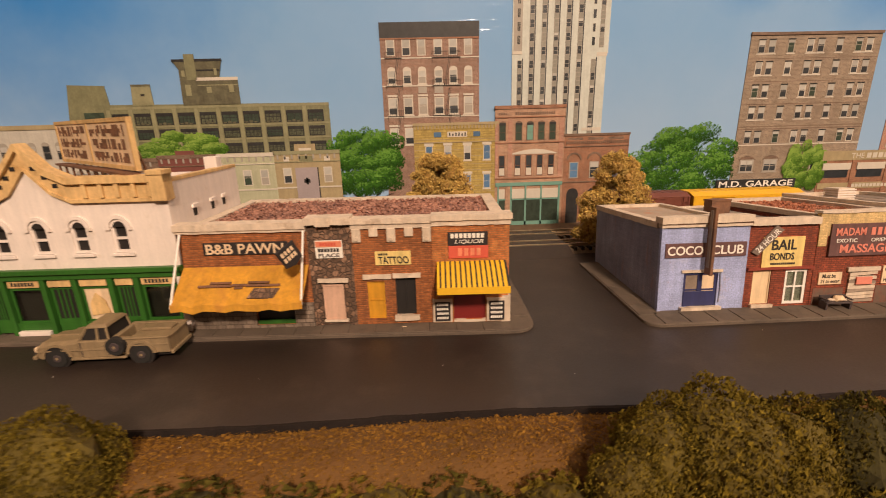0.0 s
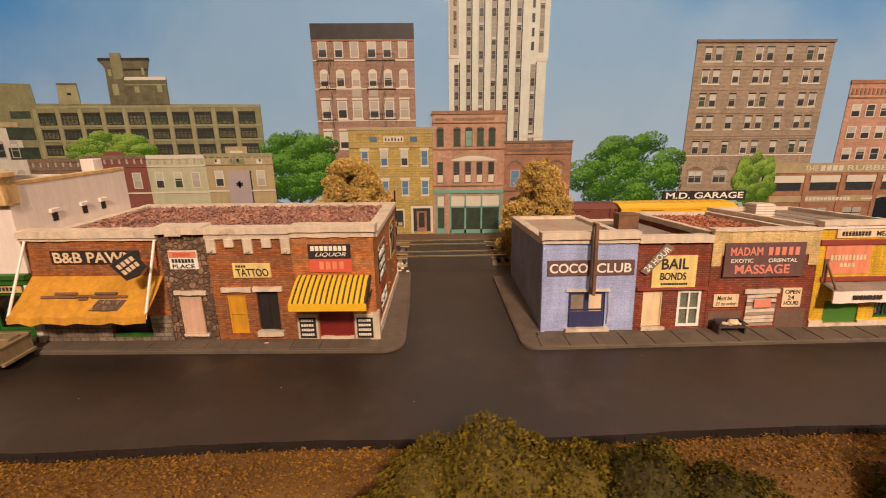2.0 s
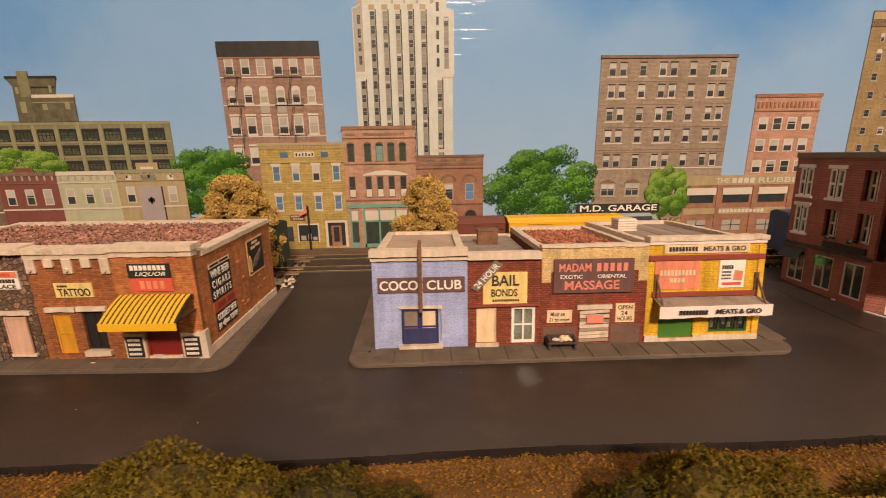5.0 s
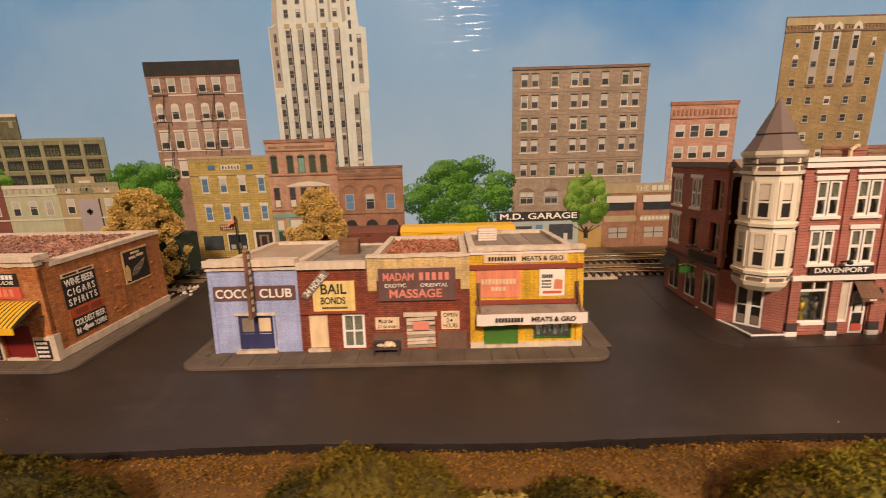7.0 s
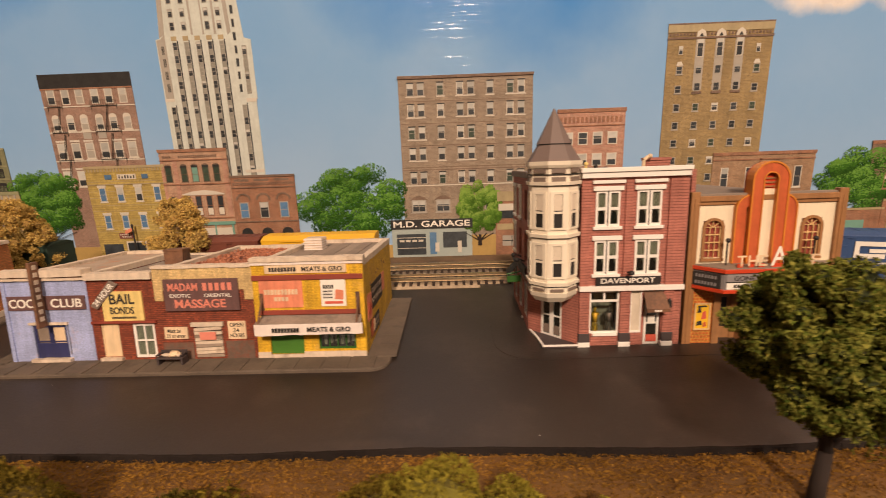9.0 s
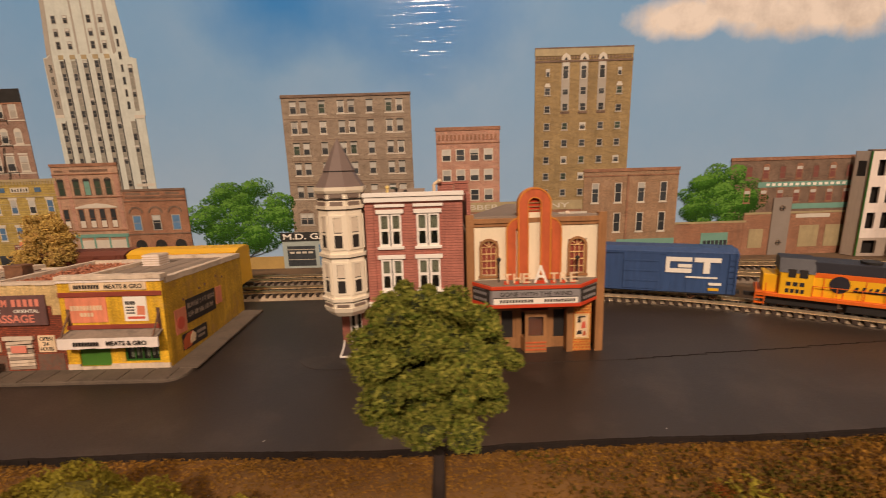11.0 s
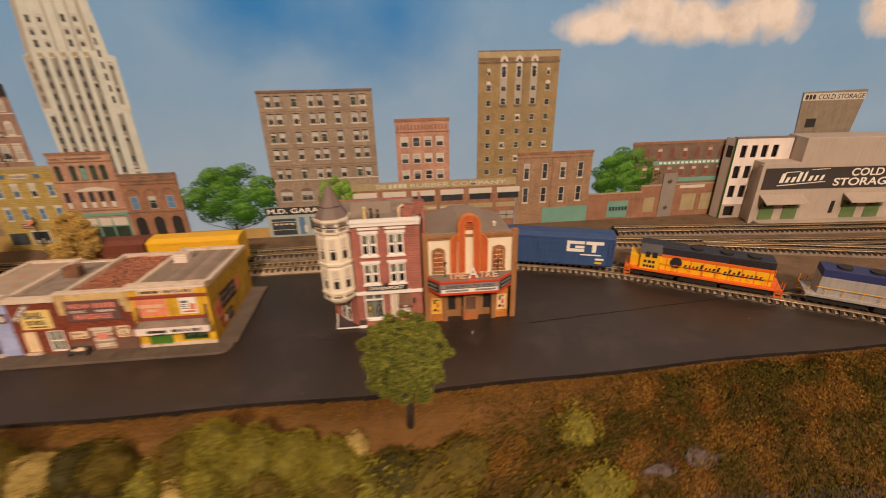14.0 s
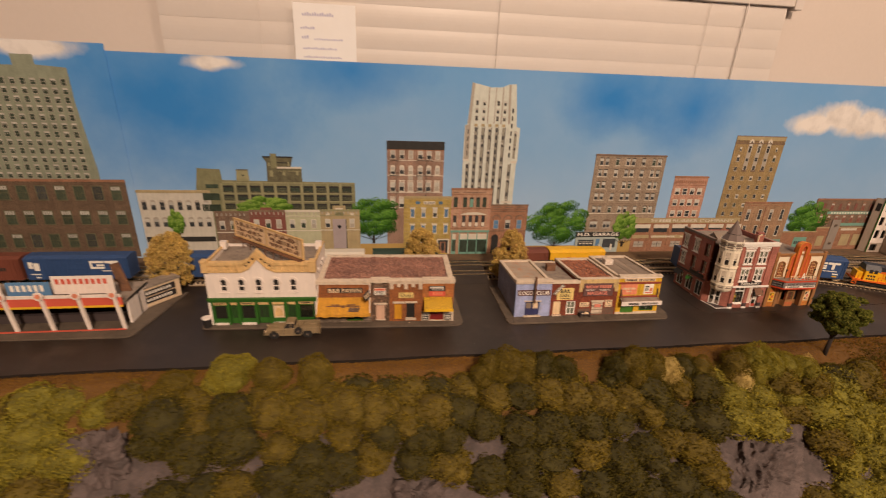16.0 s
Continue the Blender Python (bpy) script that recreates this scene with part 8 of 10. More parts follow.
    arch_band("shoulder_edge", C + 5.4, 32, 53.6, 5.5, 5.0, -0.9, 1.6, M_tyellow, a0=0, a1=90)
    part("cream_fin", G().box(C - 2.3, C + 2.3, -0.2, 1.4, 32, 61), M_cream, t)
    part("red_louvre", G().xz([(C - 2.3, 61), (C + 2.3, 61), (C + 2.3, 64.6), (C + 1.6, 66.2), (C, 67), (C - 1.6, 66.2), (C - 2.3, 64.6)], -0.1, 1.4), M_tred, t, "small red louvred top")
    for k in range(3):
        part("louvre_slat", G().box(C - 2.2, C + 2.2, -0.6, 0, 61.6 + 1.5 * k, 62.1 + 1.5 * k), M_tbrown, t)
    # marquee
    plan = [(1.8, 0.6), (9.0, -9.0), (42.4, -9.0), (52.4, 0.6)]
    m = part("marquee", G().xy(plan, 24.4, 32.2), M_tgrey, t, "projecting marquee with a grey letter board")
    big = [(1.0, 0.8), (8.6, -9.7), (42.8, -9.7), (53.2, 0.8)]
    part("red_rim", G().xy(big, 23.6, 25.0), M_tred, m, "bright red marquee rim", bevel=0.12)
    part("red_rim", G().xy(big, 31.2, 32.6), M_tred, m, "bright red marquee rim", bevel=0.12)
    part("marquee_top", G().xy(plan, 32.6, 32.9), M_throof, m)
    part("board", G().box(9.4, 42.0, -9.3, -8.9, 25.0, 30.8), M_tgrey, m, "letter board")
    part("board_divider", G().box(9.4, 42.0, -9.4, -9.2, 27.7, 28.0), M_dark, m)
    part("board_upper", G().box(9.6, 41.8, -9.42, -9.28, 28.1, 30.6), M_tgrey, m)
    lettering("lettering", "GONE WITH THE WIND", M_lblack, m, 12.0, 39.6, 28.5, 30.2, -9.45, bold=0.10)
    part("board_lower", G().box(9.6, 41.8, -9.36, -9.28, 25.2, 27.6), M_lwhite, m)
    tagged(part("name_line", bars(G(), 12.0, 25.0, 25.8, 27.0, -9.38, 11, 0.3), M_lblack, m), kind="stuff")
    tagged(part("name_line", bars(G(), 29.0, 41.0, 25.8, 27.0, -9.38, 11, 0.3), M_lblack, m), kind="stuff")
    for x0, y0, x1, y1 in ((2.4, 0.0, 8.7, -8.4), (42.7, -8.4, 51.6, 0.0)):
        dx, dy = x1 - x0, y1 - y0
        L = math.hypot(dx, dy)
        s = part("side_board", G().box(0.5, L - 0.5, -0.7, -0.3, 25.2, 30.6), M_lblack, m, "dark side letter board")
        s.matrix_basis = pose(x0 * MM, y0 * MM, 0, 0, 0, math.degrees(math.atan2(dy, dx)))
        for z in (28.6, 26.0):
            q = tagged(part("side_line", bars(G(), 1.4, L - 1.4, z, z + 1.2, -0.7, 7, 0.35), M_tgrey, m), kind="stuff")
            q.matrix_basis = s.matrix_basis
    for i, (ch, x) in enumerate(zip("THEATRE", (13.6, 17.4, 21.0, 25.4, 31.4, 35.2, 39.0))):
        big_a = ch == "A" and i == 3
        w = 5.4 if big_a else 3.1
        lettering("sign_letter", ch, M_lwhite if big_a else M_poster, m, x - (0.2 if big_a else 0), x - (0.2 if big_a else 0) + w, 33.4, 40.6 if big_a else 37.4, -7.6, "free-standing pale sign letter", bold=0.12)
        part("letter_back", G().box(x + 0.3, x + w - 0.9, -7.58, -7.0, 32.8, 34.2), M_tred, m)
    for x in (12.4, 43.0):
        part("lamp_arm", G().rod((x, -3, 32.6), (x, -3, 42), 0.3).ball((x, -3.4, 42.4), 0.9), M_dark, m, "thin black lamp")
    # lower front
    for x in (3.2, W - 12.4):
        p = part("tile_pilaster", G().box(x, x + 7.6, 0.2, 2.4, 0, 24), M_ttile, t, "orange tiled pilaster")
        fr = part("poster_frame", G().sheet(x + 0.8, x + 6.8, 6.2, 17.2, -0.4, 0.3, [(x + 1.4, x + 6.2, 6.8, 16.6)]), M_trim, p)
        part("poster", G().box(x + 1.3, x + 6.3, -0.1, 0.2, 6.7, 16.7), M_awny if x < 9 else M_poster, p, "bright printed film poster")
        for dx, dz, w2, h2, mt in ((1.8, 8.0, 2.2, 2.0, M_lblack), (3.6, 10.6, 1.8, 3.4, M_lred), (2.0, 13.2, 1.4, 2.4, M_lblack), (4.2, 7.4, 1.4, 2.2, M_torange), (2.0, 15.4, 3.6, 0.8, M_lblack)):
            part("poster_patch", G().xz([(x + dx, dz), (x + dx + w2, dz + 0.3), (x + dx + w2 * 0.8, dz + h2), (x + dx + 0.3, dz + h2 * 0.8)], -0.28, -0.08), mt, p)
        part("inner_column", G().box(x + (7.6 if x < 9 else -2.4), x + (10.2 if x < 9 else 0.2), -0.6, 4, 0, 24), M_tbrown, t, bevel=0.12)
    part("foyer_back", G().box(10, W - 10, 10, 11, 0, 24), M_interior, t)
    part("foyer_floor", G().box(10, W - 12, 0.5, 10, 0, 0.5), M_tbrown, t)
    part("foyer_ceiling", G().box(3.2, W - 3.2, 0.8, 11, 23.2, 24.2), M_tbrown, t)
    for x0, x1 in ((13.2, 20.2), (34.8, 41.8)):
        f = framed(t, "door", x0, x1, 0.6, 19, 5.0, M_tbrown, M_dark, f=1.2, label="brown glazed foyer door")
        part("door_base", G().box(x0, x1, 4.7, 5.4, 0.6, 5.4), M_tbrown, f)
    for x0, x1 in ((20.2, 22.6), (32.6, 34.8)):
        part("foyer_pier", G().box(x0, x1, 4.4, 7, 0, 23.4), M_tbrown, t, bevel=0.1)
    booth = part("ticket_booth", G().xy([(21.8, 6.0), (23.2, -0.6), (32.0, -0.6), (33.4, 6.0)], 0, 6.6), M_tbrown, t, "brown ticket booth with a glazed front")
    part("booth_stripe", G().box(23.4, 31.8, -0.9, -0.5, 1.6, 2.2).box(23.4, 31.8, -0.9, -0.5, 3.2, 3.8).box(23.4, 31.8, -0.9, -0.5, 4.8, 5.4), M_torange, booth)
    part("booth_frame", G().sheet(23.2, 32.0, 6.6, 18.6, -0.7, 0.2, [(24.6, 30.6, 8.0, 16.6)]), M_tbrown, booth)
    part("booth_glass", G().box(24.4, 30.8, -0.2, -0.1, 7.8, 16.8), M_glass, booth)
    part("booth_inside", G().box(24, 31.2, 2.0, 2.3, 6.6, 17), M_torange, booth)
    part("booth_roof", G().xy([(21.4, 6.0), (22.8, -1.1), (32.4, -1.1), (33.8, 6.0)], 18.6, 19.6), M_tbrown, booth, bevel=0.12)


def white_saloon():
    t = thing("white_saloon", (-161.0, 166.6, 1.5), -1.6, "white brick saloon with tan gabled cornice and green shop front", "building")
    W, D = 89.5, 56.0
    xs = (14.0, 28.2, 42.2, 56.4, 70.6)
    part("upper_wall", G().sheet(0, W, 24.4, 50, 0, 1.6, [(x - 3.1, x + 3.1, 31.2, 41.0) for x in xs]), M_white, t, "white painted brick front")
    part("gable_wall", G().xz([(32, 50), (55, 50), (43.5, 60.5)], 0.0, 1.6), M_white, t, "white gable")
    part("side_wall", G().box(0, 1.6, 1.6, D, 0, 56), M_white, t)
    part("side_wall", G().box(W - 1.6, W, 1.6, D, 0, 56), M_white, t, "white painted side wall")
    part("back_wall", G().box(1.6, W - 1.6, D - 1.6, D, 0, 54), M_white, t)
    part("side_coping", G().box(W - 2.2, W + 0.3, 4, D, 55.6, 57), M_trim, t, bevel=0.15)
    part("side_coping", G().box(-0.3, 2.2, 4, D, 55.6, 57), M_trim, t, bevel=0.15)
    part("roof", G().box(1.6, W - 1.6, 1.6, D - 1.6, 50.6, 51.8), M_roofgrey, t, "dark grey flat roof")
    for x, y in ((W - 3.5, 40), (2, 40)):
        part("chimney", G().box(x - 2.4, x + 3, y, y + 5, 54, 61.5), M_white, t, "short white chimney", bevel=0.2)
    for y in (14, 28, 38):
        part("side_hood", G().box(W - 0.2, W + 0.9, y, y + 4, 44.2, 45.6), M_white, t, bevel=0.1)
        part("side_window", G().box(W - 0.1, W + 0.15, y + 0.8, y + 3.2, 41, 44.2), M_dark, t)
    # tan cornice that climbs over the gable
    def run(pts, lo, hi, y0, y1):
        g = G()
        for (xa, za), (xb, zb) in zip(pts, pts[1:]):
            g.xz([(xa, za + lo), (xb, zb + lo), (xb, zb + hi), (xa, za + hi)], y0, y1)
        return g
    line = [(-1, 50), (30, 50), (36.5, 53.2), (43.5, 61.5), (50.5, 53.2), (57, 50), (W + 1, 50)]
    part("cornice", run(line, 6.2, 8.6, -2.2, 3.2), M_trim, t, "tan projecting cornice over the gable", bevel=0.0)
    part("frieze", run(line, 0.2, 6.3, -0.8, 1.4), M_trim, t, "tan panelled frieze")
    part("lower_moulding", run(line, -0.4, 0.9, -1.3, 0.6), M_trim, t)
    for x in [4 + 5.6 * i for i in range(5)] + [62 + 5.6 * i for i in range(5)]:
        part("cornice_bracket", G().box(x, x + 1.4, -1.8, -0.4, 51.2, 56.2), M_trim, t, bevel=0.15)
    for x in (-1, W - 4):
        part("corner_block", G().box(x, x + 5.0, -2.4, 3.4, 49.6, 59.6), M_trim, t, "tan corner block", bevel=0.3)
        part("block_cap", G().box(x - 0.3, x + 5.3, -2.8, 3.6, 58.6, 60.4), M_trim, t, bevel=0.2)
    for s in (-1, 1):
        for k in range(3):
            part("gable_slot", G().box(43.5 + s * (3.4 + 3 * k) - 0.9, 43.5 + s * (3.4 + 3 * k) + 0.9, -0.95, -0.7, 61 - 3.0 * k, 62.4 - 3.0 * k), M_dark, t)
    # arched windows
    for x in xs:
        g = G().sheet(x - 3.1, x + 3.1, 31.2, 41.0, 0.3, 1.0, [(x - 2.0, x + 2.0, 32.2, 36.0), (x - 2.0, x + 2.0, 36.9, 41.0)])
        w = part("window", g, M_white, t, "arched window with white sashes")
        part("pane", G().box(x - 2.4, x + 2.4, 1.0, 1.15, 31.8, 41.0), M_dark, w)
        ring = lambda r: [(x + r * math.cos(radians(a)), 40.6 + r * math.sin(radians(a))) for a in range(0, 181, 15)]
        hood, head = G(), G()
        for a, b, c, d in zip(ring(4.4), ring(4.4)[1:], ring(3.1)[1:], ring(3.1)):
            hood.xz([d, a, b, c], -0.7, 0.3)
        for a, b, c, d in zip(ring(3.15), ring(3.15)[1:], ring(2.1)[1:], ring(2.1)):
            head.xz([d, a, b, c], -0.12, 0.3)
        hood.box(x - 4.7, x - 3.1, -0.7, 0.3, 39.6, 40.6).box(x + 3.1, x + 4.7, -0.7, 0.3, 39.6, 40.6)
        part("hood", hood, M_white, w, bevel=0.0)
        part("arch_frame", head, M_white, w)
        part("arch_pane", G().xz(ring(2.2), -0.06, 0.2), M_dark, w)
        part("sill", G().box(x - 3.9, x + 3.9, -0.9, 0.4, 30.0, 31.2), M_white, w, bevel=0.1)
    # green shop front
    part("shop_cornice", G().box(-0.6, W + 0.6, -2.2, 1.6, 24.0, 25.8).box(-0.2, W + 0.2, -1.2, 1.6, 21.8, 24.1), M_green, t, "dark green shop cornice", bevel=0.15)
    part("shop_back", G().box(0.5, W - 0.5, 3.4, 3.8, 0, 22), M_interior, t)
    bays = ((2, 15.5, "w"), (15.5, 24, "d"), (24, 38.5, "w"), (38.5, 50, "d"), (50, 63, "p"), (63, 72.5, "d"), (72.5, 87.5, "w"))
    for x0, x1, kind in bays:
        part("green_pilaster", G().box(x0 - 0.9, x0 + 0.9, -1.0, 1.6, 0, 22), M_green, t, bevel=0.12)
        if kind == "d":
            d = framed(t, "shop_door", x0 + 1.4, x1 - 1.4, 0.6, 18.4, 0.6, M_green, M_dark, cols=4, f=0.8, label="dark green panelled shop doors")
            part("door_panel", G().box(x0 + 1.6, x1 - 1.6, 0.3, 0.8, 0.8, 6.0), M_green, d)
        else:
            framed(t, "shop_window", x0 + 1.2, x1 - 1.2, 4.6, 18.4, 0.4, M_green, M_poster if kind == "p" else M_glass, f=0.8, label="green framed saloon window")
            part("stall_riser", G().box(x0 + 0.9, x1 - 0.9, -0.2, 1.4, 1.8, 4.6), M_green, t)
            part("white_foot", G().box(x0 + 1.4, x1 - 1.4, -1.6, 0.2, 0, 1.8), M_white, t, bevel=0.15)
        part("transom_board", G().box(x0 + 1.6, x1 - 1.6, -0.4, 0.6, 18.9, 21.4), M_trim, t)
        if kind == "w":
            tagged(part("name_line", bars(G(), x0 + 3, x1 - 3, 19.5, 20.9, -0.4, 7, 0.35), M_lblack, t), kind="stuff")
        if kind == "p":
            part("window_poster", G().xz([(x0 + 3, 7), (x1 - 3, 8), (x1 - 4, 13), (x0 + 6, 16), (x0 + 3.5, 12)], 0.1, 0.35), M_trim, t, "faded orange window poster")
    part("green_pilaster", G().box(W - 2.2, W + 0.2, -1.0, 1.6, 0, 22), M_green, t, bevel=0.12)
    for x in (0, W - 1.6):
        part("white_corner", G().box(x - 0.3, x + 1.9, -1.2, 1.8, 0, 21.8), M_white, t, bevel=0.12)
    # rooftop billboard on the diagonal
    b = thing("rooftop_billboard", (-116.0, 197.5, 53.3), -41.0, "weathered tan billboard on a rusty frame across the saloon roof", "billboard")
    part("billboard_face", G().box(-47, 47, -0.6, 0.3, 9, 25), M_poster, b, "peeling cream and brown lettering", bevel=0.1)
    part("billboard_frame", G().sheet(-48, 48, 8, 26, -1.0, 0.6, [(-46.6, -0.7, 9.4, 24.6), (0.7, 46.6, 9.4, 24.6)]), M_trim, b)
    rnd = random.Random(17)
    for x0, x1, z0, z1 in ((-44, -3, 19.6, 23.6), (-43, -4, 15.0, 18.6), (-44, -6, 10.4, 13.8), (3, 44, 19.6, 23.6), (5, 43, 15.0, 18.6), (4, 44, 10.4, 13.8)):
        g, k = G(), x0
        while k < x1 - 2:
            w2 = rnd.uniform(0.8, 3.0)
            g.box(k, k + w2, -0.8, -0.62, z0 + rnd.choice((0, 0, 1.2)), z1 - rnd.choice((0, 0, 1.4)))
            k += w2 + rnd.choice((0.5, 0.7, 2.0))
        tagged(part("letter_line", g, M_rust, b), kind="stuff")
    part("catwalk", G().box(-47, 47, -4.4, 0.4, 6.6, 7.4), M_rust, b, "rusty catwalk")
    for i in range(9):
        x = -44 + 11 * i
        part("leg", G().rod((x, -3.4, 0), (x, -3.4, 6.8), 0.5, n=6).rod((x, 4.6, 0), (x, 0.5, 20), 0.5, n=6), M_rust, b)


def drive_in():
    t = thing("drive_in", (-345.0, 164.5, 1.5), 0, "white and red drive-in market with slanting white posts and roof signs", "building")
    part("roof_slab", G().box(-30, 117, 1, 44, 20.6, 23.2), M_roofgrey, t)
    part("yellow_fascia", G().box(-31, 118, 0.2, 1.4, 20.6, 22.4), M_awny, t, "yellow fascia line")
    part("red_fascia", G().box(-31, 118, 0.4, 1.6, 22.4, 29.5), M_lred, t, "red and white fascia")
    part("white_fascia", G().box(-31, 118, 0.2, 1.4, 29.5, 32), M_white, t)
    # the open shop's shade is painted on this wall
    part("back_wall", G().box(-30, 117, 26, 28, 0, 22), M_interior, t, "dark back wall painted as the unlit shop interior")
    part("side_wall", G().box(115, 117, 10, 44, 0, 23), M_white, t)
    part("counter", G().box(-28, 112, 14, 18, 0, 7), M_dbase, t)
    for i in range(6):
        x = 116 - 26.8 * i
        part("slanted_post", G().hexa([(x - 1.4, -0.8, 0), (x + 1.4, -0.8, 0), (x + 1.4, 1.2, 0), (x - 1.4, 1.2, 0)], [(x - 3.6, -2.0, 34), (x - 1.2, -2.0, 34), (x - 1.2, 0.8, 34), (x - 3.6, 0.8, 34)]), M_white, t, "slanting white post", bevel=0.15)
        part("round_emblem", G().rod((x - 2.4, -3.0, 33), (x - 2.4, -2.0, 33), 3.6, 3.6, 14), M_white, t, "round white and orange emblem")
        part("emblem_heart", G().rod((x - 2.4, -3.2, 33), (x - 2.4, -2.9, 33), 2.1, 2.1, 12), M_salmon, t)
    part("red_kerb", G().box(-30, 117, -1.6, -0.4, 0, 0.8), M_lred, t)
    for x0, x1, z0, z1, mat, n in ((30, 62, 30, 40, M_carsky, 6), (64, 110, 36, 45, M_white, 9), (-20, 26, 30, 41, M_white, 8)):
        s = part("roof_sign", G().box(x0, x1, 9, 10, z0 - 7, z1), mat, t, "large lettered roof sign", bevel=0.15)
        for i in range(n):
            part("sign_stroke", bars(G(), x0 + 3 + (x1 - x0 - 6) * i / n, x0 + 3 + (x1 - x0 - 6) * (i + 1) / n, z0 + 2, z1 - 2.4, 8.95, 1, 0.4), M_lred if mat is M_white else M_lwhite, s)
    part("sign_prop", G().box(30, 108, 10, 11, 22, 27), M_rust, t)
    part("red_pylon", G().hexa([(106, 24, 20), (114, 24, 20), (114, 26, 20), (106, 26, 20)], [(101, 24, 48), (108, 24, 50), (108, 26, 50), (101, 26, 48)]), M_rust, t, "brown slanting sign pylon")
    # side shed with black signs
    s = thing("side_shed", (-232.0, 196.0, 1.5), 52.0, "low pale shed with black lettered signs beside the drive-in", "shed")
    part("shed_wall", G().box(0, 38, 0, 14, 0, 18.5), M_poster, s, bevel=0.15)
    part("shed_roof", G().box(-1, 39, -1, 15, 18.5, 19.8), M_roofgrey, s)
    for z in (10.5, 3.5):
        k = part("black_sign", G().box(4, 33, -0.5, 0.1, z, z + 6), M_black, s)
        part("sign_line", bars(G(), 7, 30, z + 1.8, z + 4.4, -0.5, 9, 0.4), M_lwhite, k)


def cold_store():
    t = thing("cold_store", (692.0, 302.0, -1.5), -4.0, "large grey concrete cold storage building with a black painted sign", "building")
    part("main_block", G().xz([(4.5, 0), (260, 0), (260, 80), (38, 80), (38, 58), (4.5, 58)], 0, 24), M_seck, t, "plain grey-beige concrete wall", bevel=0.4)
    part("pilaster", G().box(2.0, 5.6, -2.0, 2, 0, 57), M_seck, t, bevel=0.3)
    s = part("painted_sign", G().box(6.2, 146, -0.6, 0.2, 33, 53), M_seckd, t, "black painted wall sign with white letters")
    lettering("lettering", "COLD", M_lwhite, s, 88.5, 119, 44.4, 51.6, -0.62, bold=0.20)
    lettering("lettering", "STORAGE", M_lwhite, s, 74, 132, 35.2, 42.6, -0.62, bold=0.20)
    script = G()
    for i, (w, h2) in enumerate(((5, 9), (4, 5), (4, 5), (4, 9), (3, 9), (4, 5), (3.4, 5), (3.6, 5))):
        x = 22 + 5.4 * i
        script.xz([(x, 39 + 0.25 * i), (x + w * 0.75, 39.3 + 0.25 * i), (x + w * 0.75 + 1.4, 39.3 + h2 + 0.25 * i), (x + 1.4, 39 + h2 + 0.25 * i)], -0.75, -0.55)
    script.xz([(21, 36), (66, 39.4), (66, 40.0), (21, 36.8)], -0.75, -0.55).xz([(26, 48.6), (40, 49.4), (40, 50.0), (26, 49.2)], -0.75, -0.55).xz([(50, 50.6), (67, 51.6), (67, 52.1), (50, 51.2)], -0.75, -0.55)
    part("script_line", script, M_lwhite, s)
    for x in (10.6, 91.0, 171.0):
        d = part("loading_canopy", G().hexa([(x - 3, -0.4, 27), (x + 38, -0.4, 27), (x + 38, -12, 21.5), (x - 3, -12, 21.5)], [(x - 3, -0.4, 28), (x + 38, -0.4, 28), (x + 38, -12, 22.5), (x - 3, -12, 22.5)]), M_seck, t, "sloping grey loading canopy")
        for k in (0.6, 23.6):
            g = part("loading_door", G().box(x + k, x + k + 14, -0.5, 0.2, 3, 20), M_lgreen, t, "green loading door")
            part("door_light", G().box(x + k + 3, x + k + 6, -0.7, -0.4, 16, 18.4).box(x + k + 9, x + k + 12, -0.7, -0.4, 16, 18.4), M_dark, g)
    for x in (79.5, 160):
        part("narrow_window", G().box(x, x + 3.6, -0.4, 0.2, 8, 20), M_dark, t)
    part("loading_dock", G().box(8, 250, -9, 0, 0, 2.6), M_seck, t, bevel=0.3)
    # white stair wing
    w = thing("stair_wing", (672.0, 318.0, -1.5), -4.0, "white four-storey stair wing with black openings", "building")
    holes = [(x, x + 5.4, z, z + 11.5) for z in (60,) for x in (10, 20, 30, 40)] + [(x, x + 6, z, z + 12) for z in (40, 21) for x in (7.8, 18.2)] + [(8, 18, 2, 12)]
    part("front_wall", G().sheet(4, 58, 14, 78, 0, 1.4, [h for h in holes if h[2] > 14]), M_white, w, "white front with square openings")
    part("lower_wall", G().sheet(4, 58, 0, 14, -0.2, 1.4, [(8, 18, 2, 12)]), M_seck, w, "grey lower wall")
    part("side_wall", G().hexa([(0, 8, 0), (4, 0, 0), (4, 1, 0), (0, 9, 0)], [(0, 8, 78), (4, 0, 78), (4, 1, 78), (0, 9, 78)]), M_seck, w, "grey boarded side of the stair wing")
    part("side_window", G().hexa([(0.8, 6.0, 60), (3.0, 1.6, 60), (3.2, 1.8, 60), (1.0, 6.2, 60)], [(0.8, 6.0, 71), (3.0, 1.6, 71), (3.2, 1.8, 71), (1.0, 6.2, 71)]), M_dark, w)
    part("corner_pipe", G().rod((3.9, -0.5, 0.4), (3.9, -0.5, 78), 0.7, n=6), M_green, w, "dark green corner pipe")
    # black sheet behind the openings, instead of real depth in shade
    part("dark_room", G().box(4.5, 57.5, 4, 4.6, 0, 77), M_dark, w)
    part("coping", G().box(3.6, 58.4, -0.6, 4, 78, 79), M_panel, w, bevel=0.15)


corner_hotel()
theatre()
white_saloon()
drive_in()
cold_store()
# ---- railway rolling stock ----
def on_track(pts, x):
    """The place and heading of a line of track at that x."""
    best = min(along(pts, 2.0), key=lambda q: abs(q[0] - x))
    return best[0], best[1], math.degrees(best[2])


